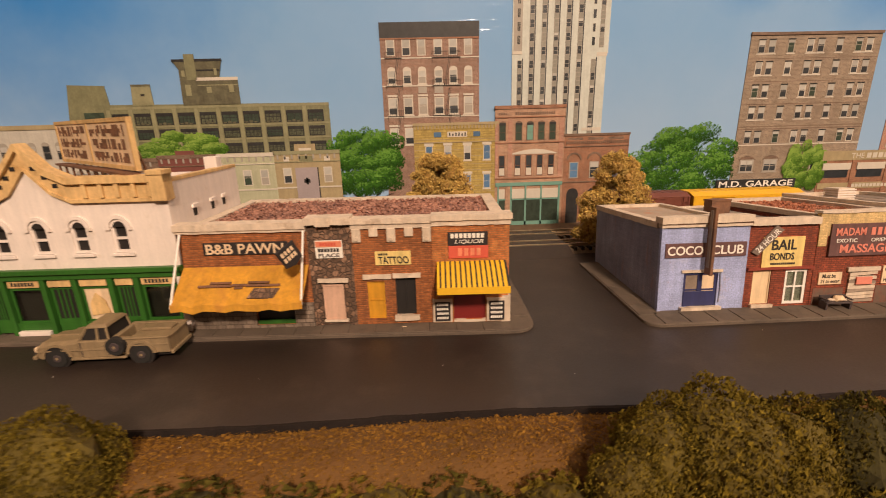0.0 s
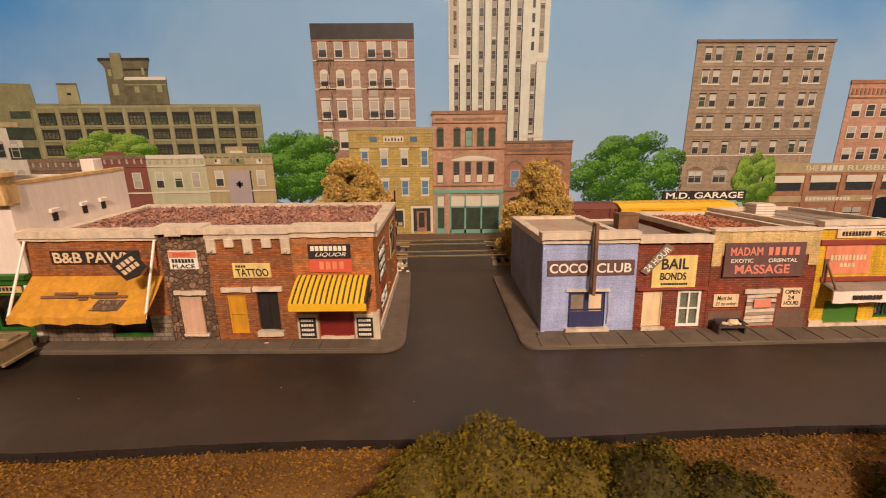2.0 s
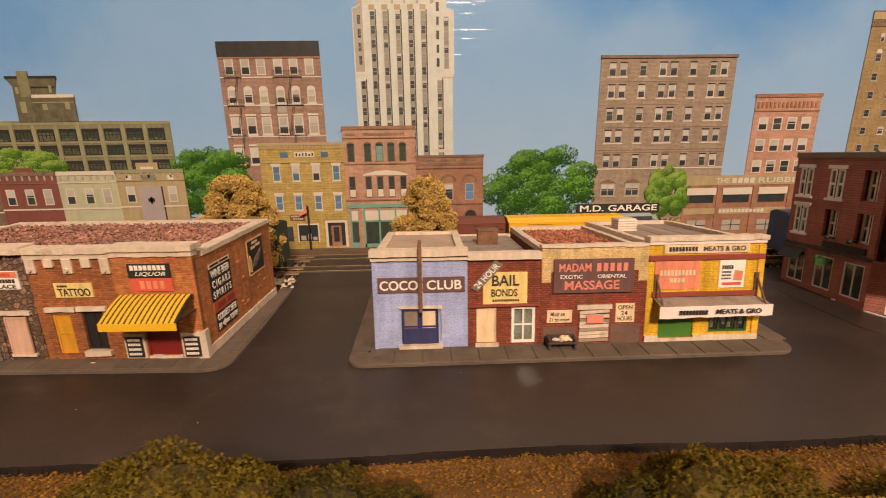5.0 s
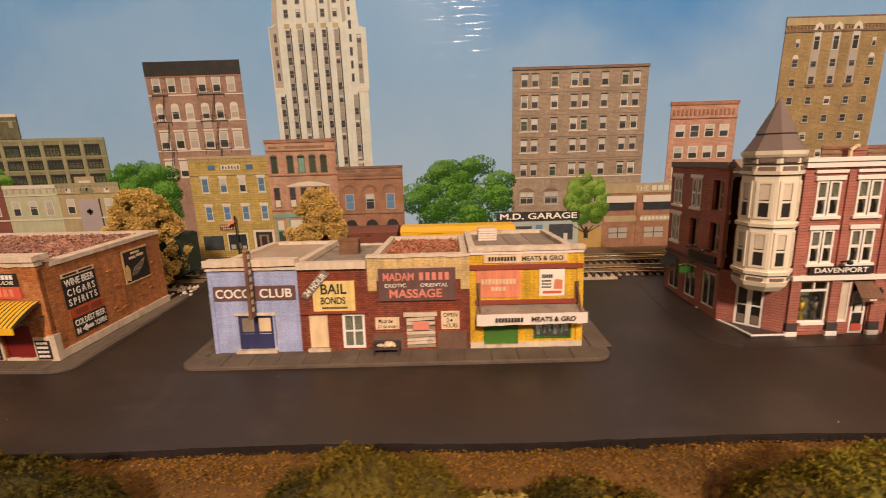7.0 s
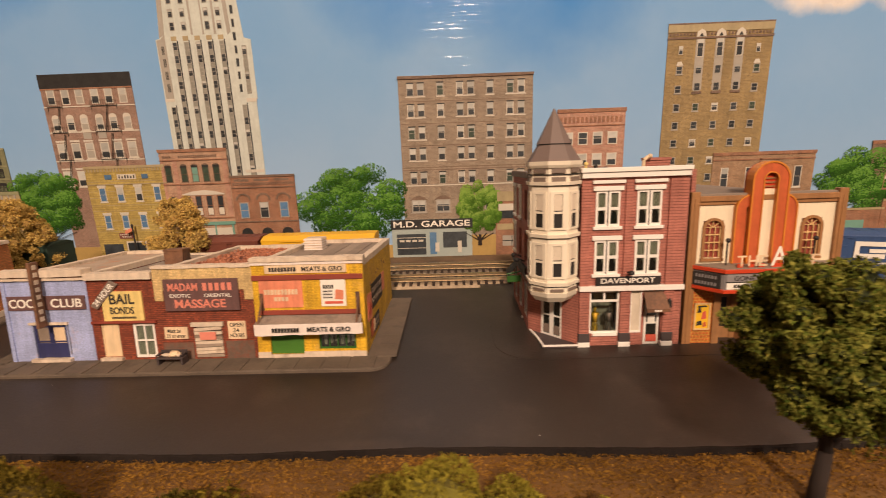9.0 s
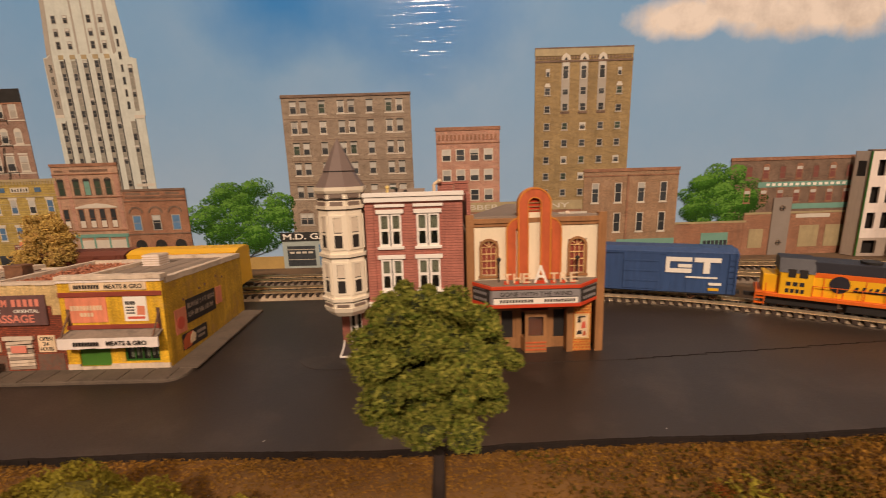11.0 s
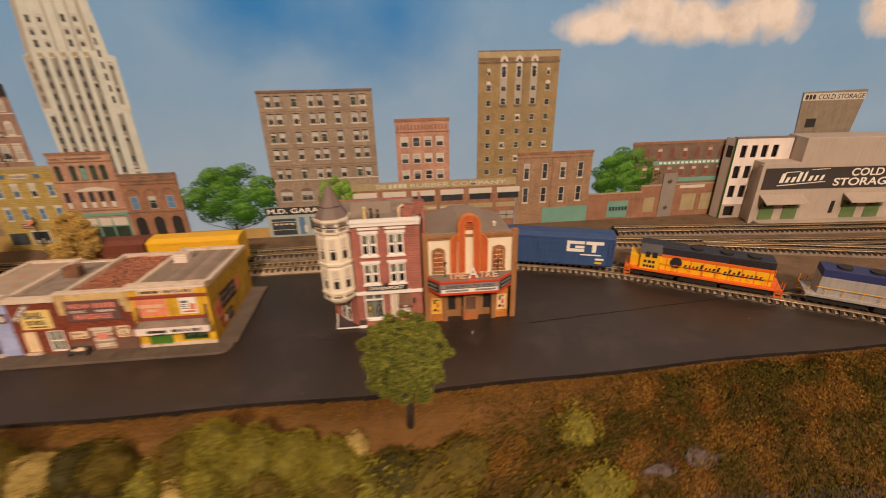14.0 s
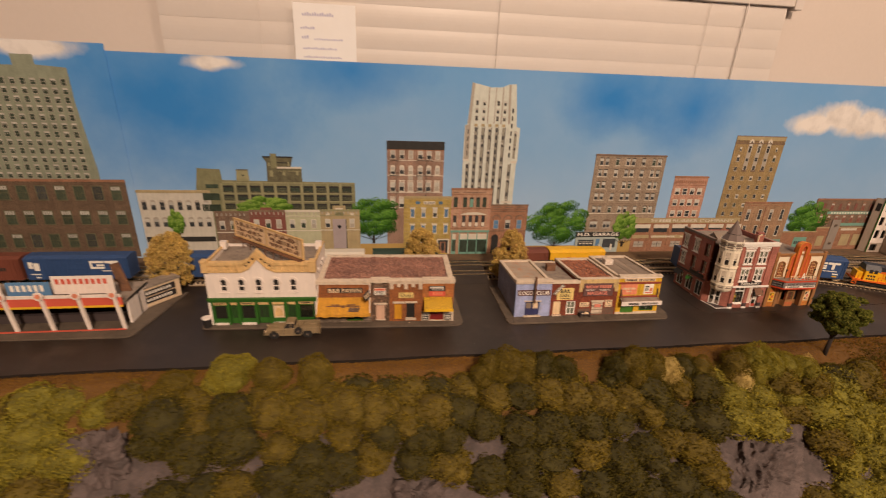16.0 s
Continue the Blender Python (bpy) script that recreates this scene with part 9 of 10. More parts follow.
def truck_frame(parent, x, mat=None):
    b = part("wheel_truck", G().box(x - 7.5, x + 7.5, -4.9, -4.1, 1.8, 3.6).box(x - 7.5, x + 7.5, 4.1, 4.9, 1.8, 3.6).box(x - 1.2, x + 1.2, -4.6, 4.6, 1.6, 4.4), M_dark, parent, "black wheel truck")
    for dx in (-5, 5):
        part("wheelset", G().rod((x + dx, -4.2, 2.4), (x + dx, -3.4, 2.4), 2.4, 2.4, 14).rod((x + dx, 3.4, 2.4), (x + dx, 4.2, 2.4), 2.4, 2.4, 14).rod((x + dx, -3.4, 2.4), (x + dx, 3.4, 2.4), 0.5), M_rust, b)
    return b


def boxcar(label, mat, x, pts=BACK, length=92.0, height=24.0, logo=None, low=False):
    px, py, h = on_track(pts, x)
    t = thing("boxcar", (px, py, 3.2), h, label, "railway car", "freight cars of the train")
    t.scale[2] = 1.12
    L, w = length / 2, 9.6
    if low:
        part("car_body", G().box(-L, L, -w, -w + 0.9, 4.2, 16).box(-L, L, w - 0.9, w, 4.2, 16).box(-L, -L + 0.9, -w, w, 4.2, 16).box(L - 0.9, L, -w, w, 4.2, 16).box(-L, L, -w, w, 4.2, 5.4), mat, t)
        for i in range(15):
            xx = -L + 2 + (2 * L - 4) * i / 14
            part("side_post", G().box(xx - 0.5, xx + 0.5, -w - 0.5, -w, 4.4, 15.6), mat, t)
    else:
        part("car_body", G().xy([(-L, -w), (L, -w), (L, w), (-L, w)], 4.2, height), mat, t, bevel=0.2)
        part("car_roof", G().yz([(-w - 0.3, height - 0.4), (w + 0.3, height - 0.4), (w * 0.5, height + 1.4), (-w * 0.5, height + 1.4)], -L - 0.3, L + 0.3), mat, t, bevel=0.15)
        for i in range(1, 12):
            xx = -L + 2 * L * i / 12
            part("roof_rib", G().box(xx - 0.2, xx + 0.2, -w * 0.5, w * 0.5, height + 1.3, height + 1.55), mat, t)
        d = part("sliding_door", G().box(-9, 9, -w - 0.5, -w + 0.2, 5.2, height - 1.2), mat, t, bevel=0.1)
        for z in (9, 14, 19):
            part("door_rib", G().box(-8.6, 8.6, -w - 0.8, -w - 0.4, z, z + 0.6), mat, d)
        part("door_rail", G().box(-22, 12, -w - 0.6, -w, 4.4, 5.0).box(-22, 12, -w - 0.6, -w, height - 1.2, height - 0.6), mat, t)
        for i in range(13):
            xx = -L + 0.6 + (2 * L - 1.2) * i / 12
            if abs(xx) > 10:
                part("side_rib", G().box(xx - 0.15, xx + 0.15, -w - 0.12, -w + 0.1, 4.6, height - 0.8), mat, t)
        lad = G().rod((L - 1.2, -w - 0.6, 5), (L - 1.2, -w - 0.6, height), 0.2, n=4).rod((L - 4.2, -w - 0.6, 5), (L - 4.2, -w - 0.6, height), 0.2, n=4)
        for k in range(6):
            lad.rod((L - 4.2, -w - 0.6, 7 + 2.8 * k), (L - 1.2, -w - 0.6, 7 + 2.8 * k), 0.18, n=4)
        part("ladder", lad, mat, t)
    part("underframe", G().box(-L + 1, L - 1, -3, 3, 3.4, 4.4).box(-L, L, -w + 0.4, -w + 1.4, 3.6, 4.3), M_dark, t)
    for s in (-1, 1):
        truck_frame(t, s * (L - 14))
        part("coupler", G().box(s * (L - 0.5), s * (L + 4.5), -0.9, 0.9, 2.6, 4.2), M_dark, t)
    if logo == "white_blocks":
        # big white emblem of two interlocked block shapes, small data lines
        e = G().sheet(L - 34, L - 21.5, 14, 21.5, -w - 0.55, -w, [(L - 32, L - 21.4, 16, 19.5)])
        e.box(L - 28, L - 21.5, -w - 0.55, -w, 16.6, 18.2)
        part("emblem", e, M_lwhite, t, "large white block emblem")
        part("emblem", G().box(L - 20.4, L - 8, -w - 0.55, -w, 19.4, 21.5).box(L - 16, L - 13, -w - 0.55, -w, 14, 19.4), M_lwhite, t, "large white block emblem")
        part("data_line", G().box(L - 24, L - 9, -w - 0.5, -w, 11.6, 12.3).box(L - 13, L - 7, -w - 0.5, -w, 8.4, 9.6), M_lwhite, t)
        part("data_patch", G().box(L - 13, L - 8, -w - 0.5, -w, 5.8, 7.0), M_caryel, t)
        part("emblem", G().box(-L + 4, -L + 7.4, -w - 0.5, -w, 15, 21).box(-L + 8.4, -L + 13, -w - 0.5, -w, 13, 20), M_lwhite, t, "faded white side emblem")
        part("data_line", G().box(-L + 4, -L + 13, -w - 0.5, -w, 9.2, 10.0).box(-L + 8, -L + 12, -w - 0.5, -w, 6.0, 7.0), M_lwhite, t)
    elif logo == "shield":
        part("emblem", G().xz([(-L + 18, 8), (-L + 26, 8), (-L + 27, 15), (-L + 22, 19), (-L + 17, 15)], -w - 0.5, -w), M_lred, t, "red shield emblem")
        part("data_panel", G().box(14, 34, -w - 0.5, -w, 9, 18), M_poster, t)
    elif logo == "art":
        part("painted_bird", G().xz([(14, 10), (26, 13), (40, 11), (30, 16), (20, 17), (16, 14)], -w - 0.5, -w), M_lwhite, t, "white painted wing shape")
        part("painted_bird", G().xz([(-40, 10), (-30, 9), (-18, 12), (-24, 16), (-34, 17)], -w - 0.5, -w), M_poster, t, "pale painted shape")
    elif logo == "bars":
        tagged(part("data_line", bars(G(), -36, -14, 13, 17, -w - 0.1, 7), M_lred, t), kind="stuff")
        tagged(part("data_line", bars(G(), 14, 34, 13, 16, -w - 0.1, 8), M_lblack, t), kind="stuff")
    return t


def locomotive(x, label="orange and yellow diesel locomotive with a dark blue roof", body=None, band=None, top=None, rail=None, turned=0):
    body, band, top, rail = body or M_chye, band or M_chor, top or M_chbl, rail or M_chor
    px, py, h = on_track(BACK, x)
    t = thing("diesel_locomotive", (px, py, 3.2), h + turned, label, "locomotive")
    t.scale[2] = 1.1
    L, w = 47.5, 8.8
    part("frame", G().box(-L, L, -w - 0.6, w + 0.6, 5.8, 7.4), band, t, bevel=0.12)
    part("hood_lower", G().box(-L + 22, L - 6, -w * 0.78, w * 0.78, 7, 16.0), body, t, bevel=0.15)
    part("hood_band", G().box(-L + 22, L - 6, -w * 0.79, w * 0.79, 16.0, 18.2), band, t, bevel=0.1)
    part("hood_top", G().yz([(-w * 0.79, 18.2), (w * 0.79, 18.2), (w * 0.74, 22.8), (-w * 0.74, 22.8)], -L + 22, L - 6), top, t, bevel=0.15)
    c = part("cab", G().box(-L + 9, -L + 22, -w, w, 7, 17.6), body, t, bevel=0.2)
    part("cab_roof", G().yz([(-w - 0.3, 17.6), (w + 0.3, 17.6), (w * 0.6, 23.6), (-w * 0.6, 23.6)], -L + 8.4, -L + 22.4), top, c)
    part("cab_window", G().box(-L + 12, -L + 15, -w - 0.3, -w + 0.2, 15.6, 19.2).box(-L + 16.4, -L + 19.6, -w - 0.3, -w + 0.2, 15.6, 19.2), M_dark, c)
    part("short_hood", G().box(-L + 2.4, -L + 9, -w * 0.7, w * 0.7, 7, 15.6), body, t, bevel=0.2)
    part("emblem", G().rod((-L + 32, -w * 0.82, 13.6), (-L + 32, -w * 0.76, 13.6), 3.8, 3.8, 18), top, t, "dark round emblem")
    rnd = random.Random(6)
    for x0, x1, z0 in ((-L + 37, -L + 58, 11.0), (-L + 61, -L + 84, 10.6)):
        k = x0
        while k < x1:
            w2, h2 = rnd.uniform(1.3, 2.2), rnd.choice((2.2, 2.4, 3.8))
            part("name_stroke", G().xz([(k, z0), (k + w2 * 0.6, z0), (k + w2 * 0.6 + 0.8, z0 + h2), (k + 0.8, z0 + h2)], -w * 0.815, -w * 0.77), top, t)
            part("name_stroke", G().box(k + w2 * 0.4, k + w2 + 1.0, -w * 0.815, -w * 0.77, z0, z0 + 0.6), top, t)
            k += w2 + 0.7
    tagged(part("number_line", bars(G(), -L + 11.5, -L + 19.5, 11.6, 13.4, -w, 3, 0.3), top, c), kind="stuff")
    tagged(part("number_line", bars(G(), -L + 11.5, -L + 19.5, 8.4, 10.2, -w, 4, 0.3), top, c), kind="stuff")
    for i in range(9):
        xx = -L + 26 + 7.6 * i
        part("hood_door", G().box(xx, xx + 0.35, -w * 0.81, -w * 0.7, 7.4, 17.2), band, t)
    for xx in (-4, 14, 30):
        part("roof_fan", G().rod((xx, 0, 22.6), (xx, 0, 23.8), 4.0, 4.0, 18), M_dark, t, "round roof fan housing")
    part("radiator", G().box(16, 40, -w * 0.82, -w * 0.7, 18.6, 21.4), M_dark, t)
    for s in (-1, 1):
        r = G()
        for k in range(9):
            xx = -L + 22 + 9 * k
            r.rod((xx, s * (w + 0.2), 7), (xx, s * (w + 0.2), 12.4), 0.2, n=4)
        r.rod((-L + 22, s * (w + 0.2), 12.4), (L - 4, s * (w + 0.2), 12.4), 0.2, n=4)
        part("handrail", r, rail, t)
        st = G()
        for k in range(3):
            st.box(s * (L - 1.6) - 2, s * (L - 1.6) + 2, -w - 0.6, -w + 1.4, 2.0 + 2.4 * k, 2.5 + 2.4 * k)
        st.box(s * (L - 1.6) - 2.2, s * (L - 1.6) - 1.8, -w - 0.6, -w, 1.6, 12).box(s * (L - 1.6) + 1.8, s * (L - 1.6) + 2.2, -w - 0.6, -w, 1.6, 12)
        part("end_steps", st, rail, t)
        b = part("wheel_truck", G().box(s * 30 - 15, s * 30 + 15, -6.4, -4.6, 1.8, 5.6).box(s * 30 - 15, s * 30 + 15, 4.6, 6.4, 1.8, 5.6), M_dark, t, "black six-wheel truck")
        for dx in (-9.5, 0, 9.5):
            part("wheelset", G().rod((s * 30 + dx, -4.4, 2.9), (s * 30 + dx, -3.4, 2.9), 2.9, 2.9, 14).rod((s * 30 + dx, 3.4, 2.9), (s * 30 + dx, 4.4, 2.9), 2.9, 2.9, 14), M_dark, b)
        part("coupler", G().box(s * (L - 0.5), s * (L + 4.5), -0.9, 0.9, 2.8, 4.6), M_dark, t)
    part("fuel_tank", G().box(-12, 12, -7.6, 7.6, 1.6, 5.8), M_dark, t, bevel=0.4)


def train():
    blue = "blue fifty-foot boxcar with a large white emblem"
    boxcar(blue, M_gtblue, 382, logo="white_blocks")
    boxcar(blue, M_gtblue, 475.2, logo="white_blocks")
    locomotive(570)
    locomotive(664, "grey diesel locomotive with dark blue stripes and yellow end rails", M_locgrey, M_locgrey, M_locblue, M_chye, 180)
    boxcar("yellow boxcar with a red shield behind the shops", M_caryel, 206, length=66, logo="shield")
    boxcar("rust brown boxcar behind the corner club", M_carbrn, 143, length=54, logo="bars")
    boxcar("dark green boxcar behind the western shops", M_cargrn, 10, length=70)
    boxcar("white boxcar with red strokes behind the western shops", M_carwht, -76, length=84, logo="bars")
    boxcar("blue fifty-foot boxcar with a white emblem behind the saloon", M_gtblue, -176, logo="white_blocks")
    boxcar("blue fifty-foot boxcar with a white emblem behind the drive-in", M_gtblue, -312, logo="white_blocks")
    boxcar("rust brown boxcar behind the drive-in", M_carbrn, -408, logo="bars")


train()


# ---- the parked pickup ----
def pickup():
    t = thing("pickup_truck", (-90.5, 149.5, 0.0), 0.5, "old olive-tan pickup truck with a side-mounted spare wheel", "car")
    part("chassis", G().box(-22, 25, -5.6, 5.6, 2.2, 4.2), M_dark, t, "dark underside")
    hood = G()
    ring = lambda x, lo, hi, w: [(x, -w, lo), (x, w, lo), (x, w, hi - 1.2), (x, w * 0.72, hi), (x, -w * 0.72, hi), (x, -w, hi - 1.2)]
    stations = [ring(-25.0, 3.8, 8.2, 6.8), ring(-23.6, 3.4, 9.3, 7.3), ring(-16, 3.4, 9.9, 7.4), ring(-8.6, 3.4, 10.4, 7.5)]
    for p, q in zip(stations, stations[1:]):
        hood.hexa(p, q)
    part("bonnet", hood, M_truck, t, "rounded bonnet and wings")
    part("bonnet_crease", G().box(-24, -8.8, -0.5, 0.5, 9.4, 10.3), M_truck, t, bevel=0.15)
    part("grille", G().box(-25.5, -24.8, -5.4, 5.4, 4.6, 7.6), M_dbase, t)
    part("cab_lower", G().box(-8.8, 3.6, -7.6, 7.6, 3.2, 10.2), M_truck, t, "cab and doors", bevel=0.45)
    part("door_seam", G().box(-7.6, -7.3, -7.75, -7.5, 4.0, 9.8).box(2.4, 2.7, -7.75, -7.5, 4.0, 9.8), M_dbase, t)
    part("door_handle", G().box(0.4, 2.0, -8.0, -7.5, 8.2, 8.6), M_truck, t)
    for y in (-6.9, 6.9):
        for (xa, za), (xb, zb) in (((-8.2, 10.0), (-4.8, 15.2)), ((-1.0, 10.0), (-0.9, 15.2)), ((3.2, 10.0), (2.6, 15.2))):
            part("window_post", G().rod((xa, y, za), (xb, y * 0.88, zb), 0.5, 0.45, 6), M_truck, t)
    part("cab_glass", G().hexa([(-7.6, -6.5, 10.0), (3.0, -6.5, 10.0), (3.0, 6.5, 10.0), (-7.6, 6.5, 10.0)], [(-4.4, -5.7, 15.0), (2.4, -5.7, 15.0), (2.4, 5.7, 15.0), (-4.4, 5.7, 15.0)]), M_dark, t, "dark cab windows")
    part("cab_roof", G().hexa([(-5.6, -6.6, 14.8), (3.2, -6.6, 14.8), (3.2, 6.6, 14.8), (-5.6, 6.6, 14.8)], [(-4.4, -5.6, 16.2), (2.4, -5.6, 16.2), (2.4, 5.6, 16.2), (-4.4, 5.6, 16.2)]), M_truck, t, "cab roof", bevel=0.3)
    bed = G().box(4.0, 26, -7.6, -6.4, 4.0, 10.4).box(4.0, 26, 6.4, 7.6, 4.0, 10.4).box(24.8, 26, -6.4, 6.4, 4, 10.2).box(4.0, 5.2, -6.4, 6.4, 4, 10.4).box(5.2, 24.8, -6.4, 6.4, 4, 5.2)
    part("cargo_bed", bed, M_truck, t, "open cargo bed", bevel=0.25)
    part("bed_rail", G().box(4.0, 26.4, -8.1, -6.2, 10.3, 11.0).box(4.0, 26.4, 6.2, 8.1, 10.3, 11.0).box(25, 26.4, -6.2, 6.2, 9.8, 10.5), M_truck, t, bevel=0.2)
    part("bed_cover", G().box(9.5, 24.4, -5.6, 6.2, 8.6, 9.6).box(11, 23, 1.0, 5.8, 9.6, 10.8), M_truck, t, "cover over the bed", bevel=0.25)
    part("side_trim", G().box(-23.8, 3.4, -7.95, -7.4, 6.4, 7.0).box(4.2, 25.4, -7.95, -7.4, 7.4, 8.0), M_truck, t, bevel=0.12)
    part("running_board", G().box(-12, 9, -8.2, -6.4, 2.6, 3.5), M_truck, t, bevel=0.2)
    part("front_bumper", G().box(-26.8, -25.2, -7.6, 7.6, 3.2, 4.8), M_truck, t, bevel=0.35)
    part("rear_bumper", G().box(26, 27.2, -7.4, 7.4, 3.2, 4.6), M_truck, t, bevel=0.25)
    for y in (-5.6, 5.6):
        part("headlamp", G().rod((-25.9, y, 6.8), (-24.8, y, 6.8), 1.2, 1.5, 12), M_poster, t)
    for x in (-17.0, 15.0):
        for y in (-7.0, 7.0):
            s = 1 if y > 0 else -1
            # solid near-black disc in place of a hollow well in shade
            part("wheel_well", G().rod((x, y - 1.2 * s, 4.0), (x, y + 0.75 * s, 4.0), 4.9, 4.9, 20), M_dark, t)
            w = part("wheel", G().rod((x, y - 1.0 * s, 3.8), (x, y + 1.2 * s, 3.8), 3.8, 3.6, 22), M_tyre, t, "black tyre")
            part("rim", G().rod((x, y + 0.9 * s, 3.8), (x, y + 1.4 * s, 3.8), 1.8, 1.4, 16), M_dbase, w)
            part("hub", G().rod((x, y + 1.3 * s, 3.8), (x, y + 1.6 * s, 3.8), 0.6, 0.5, 10), M_truck, w)
            arch = G()
            for k in range(10):
                a, b = radians(180 * k / 10), radians(180 * (k + 1) / 10)
                arch.xz([(x + 4.6 * math.cos(a), 4.2 + 4.4 * math.sin(a)), (x + 5.7 * math.cos(a), 4.2 + 5.4 * math.sin(a)), (x + 5.7 * math.cos(b), 4.2 + 5.4 * math.sin(b)), (x + 4.6 * math.cos(b), 4.2 + 4.4 * math.sin(b))], y - 0.6, y + 1.1 * (1 if s > 0 else -1))
            part("wheel_arch", arch, M_truck, t)
    sp = part("spare_wheel", G().rod((6.6, -9.7, 8.2), (6.6, -7.6, 8.2), 3.5, 3.7, 22), M_tyre, t, "black spare wheel on the side")
    part("rim", G().rod((6.6, -10.0, 8.2), (6.6, -9.6, 8.2), 1.7, 1.9, 16), M_dbase, sp)
    part("hub", G().rod((6.6, -10.2, 8.2), (6.6, -9.9, 8.2), 0.6, 0.6, 10), M_truck, sp)
    t.scale = (0.84, 0.84, 0.86)


pickup()


def street_clutter():
    # junk-laden bench before the parlour
    b = thing("junk_bench", (175.4, 158.6, 1.5), -0.6, "dark low bench heaped with pale rubbish", "bench")
    b.scale = (0.84, 0.9, 0.8)
    part("seat", G().box(-6.2, 6.2, -2.2, 2.2, 3.0, 3.8), M_dbase, b, bevel=0.15)
    part("backrest", G().box(-6.2, 6.2, 1.8, 2.3, 3.8, 6.0), M_dbase, b, bevel=0.1)
    for x in (-5.6, 5.6):
        part("leg", G().box(x - 0.5, x + 0.5, -2.0, 2.0, 0, 3.2), M_dbase, b, bevel=0.1)
        part("armrest", G().box(x - 0.5, x + 0.5, -2.2, 2.2, 4.6, 5.2), M_dbase, b, bevel=0.1)
    part("rubbish_bag", G().ball((1.2, 0, 4.8), 1.9, (1.3, 0.9, 0.8), 2, 0.5, 0.6), M_poster, b, "pale torn bag")
    part("rubbish", G().ball((-2.6, 0, 4.4), 1.3, (1.4, 0.8, 0.6), 2, 0.6, 0.8).ball((3.6, -0.4, 4.3), 1.0, (1, 0.9, 0.6), 2, 0.6, 0.9), M_cap, b)
    p = thing("saloon_bin", (-163.5, 163.5, 1.5), 0, "dark round bin at the saloon corner", "bin")
    part("bin_body", G().rod((0, 0, 0), (0, 0, 8), 3.2, 3.6, 14), M_dark, p)
    part("bin_rim", G().rod((0, 0, 8), (0, 0, 9), 3.9, 3.9, 14), M_white, p)
    # lamp post with a small flag before the yellow shop
    s = thing("street_lamp", (42.5, 327.0, -1.6), 0, "thin dark lamp post with a small faded flag", "street lamp")
    part("post", G().rod((0, 0, 0), (0, 0, 30), 0.75, 0.5), M_dark, s)
    part("lamp_head", G().box(-0.6, 0.6, -0.6, 0.6, 29.6, 31.4).rod((0, 0, 31.4), (0, 0, 32.6), 0.9, 0.15), M_dark, s)
    part("flag", G().xz([(-6.2, 24.6), (-0.6, 27.0), (-0.6, 29.6), (-6.0, 27.4)], -0.1, 0.1), M_salmon, s, "faded pink flag")


street_clutter()
# ---- scenery foliage ----
def crumbs(g, centre, radii, n, size, rnd, hollow=0.55):
    """Small four-faced crumbs scattered through the outer part of an uneven clump."""
    c = Vector(centre)
    for i in range(n):
        d = Vector((rnd.gauss(0, 1), rnd.gauss(0, 1), rnd.gauss(0, 1))).normalized()
        k = hollow + (1.04 - hollow) * rnd.random() ** 0.5
        k *= 1 + 0.22 * noise.noise((c + d * 9) * 0.17) + 0.10 * noise.noise((c + d * 9) * 0.6)
        p = c + Vector((d.x * radii[0], d.y * radii[1], d.z * radii[2])) * k
        s = size * rnd.uniform(0.6, 1.5)
        vs = [g.bm.verts.new(p + Vector((rnd.uniform(-1, 1), rnd.uniform(-1, 1), rnd.uniform(-1, 1))).normalized() * s) for _ in range(4)]
        g.face(vs[:3])
        g.face((vs[1], vs[0], vs[3]))


def clump_mesh(name, mat, seed, lobes, n, size, tall=0.8):
    """A dome of foliage about 24 mm wide and 15 high with shallow lobes, standing on z = 0."""
    rnd = random.Random(seed)
    g = G()
    puffs = [((0, 0, 5.6 * tall), 9.8)]
    for i in range(lobes):
        a = 6.283 * i / lobes + rnd.uniform(-0.6, 0.6)
        r = rnd.uniform(4.5, 7.5)
        puffs.append(((math.cos(a) * r, math.sin(a) * r, rnd.uniform(3.0, 7.0) * tall), rnd.uniform(4.4, 6.2)))
    for c, rr in puffs:
        g.m = 1
        g.ball(c, rr * 0.90, (1, 1, 0.9), 2, 0.22, 0.30)
        g.m = 0
        crumbs(g, c, (rr, rr, rr * 0.92), int(n * (rr / 9.8) ** 2), size, rnd, 0.90)
    return g.mesh(name, [mat, CORE[mat.name]])


def cover_mesh(name, mat, seed, n, size):
    """A low ragged tuft of loose leaf crumbs, about 24 mm wide and 6 high."""
    rnd = random.Random(seed)
    g = G()
    for i in range(n):
        x, y = rnd.gauss(0, 5.5), rnd.gauss(0, 5.5)
        top = 5.5 * math.exp(-(x * x + y * y) / 90) + 2.2 * noise.noise((x * 0.35 + seed, y * 0.35, 0))
        p = Vector((x, y, max(0.2, top * (0.55 + 0.5 * rnd.random()))))
        s = size * rnd.uniform(0.6, 1.6)
        vs = [g.bm.verts.new(p + Vector((rnd.uniform(-1, 1), rnd.uniform(-1, 1), rnd.uniform(-1, 1.4))).normalized() * s) for _ in range(4)]
        g.face(vs[:3])
        g.face((vs[1], vs[0], vs[3]))
    return g.mesh(name, mat)


def bush(me, x, y, z, s, rz, label, sz=None):
    ob = new("bush", me)
    sz = sz or s
    ob.matrix_basis = pose(x * MM, y * MM, z * MM, 0, 0, rz) @ Matrix.Diagonal((s, s, sz, 1))
    return tagged(ob, label, "bush", "foliage clumps on the bank")


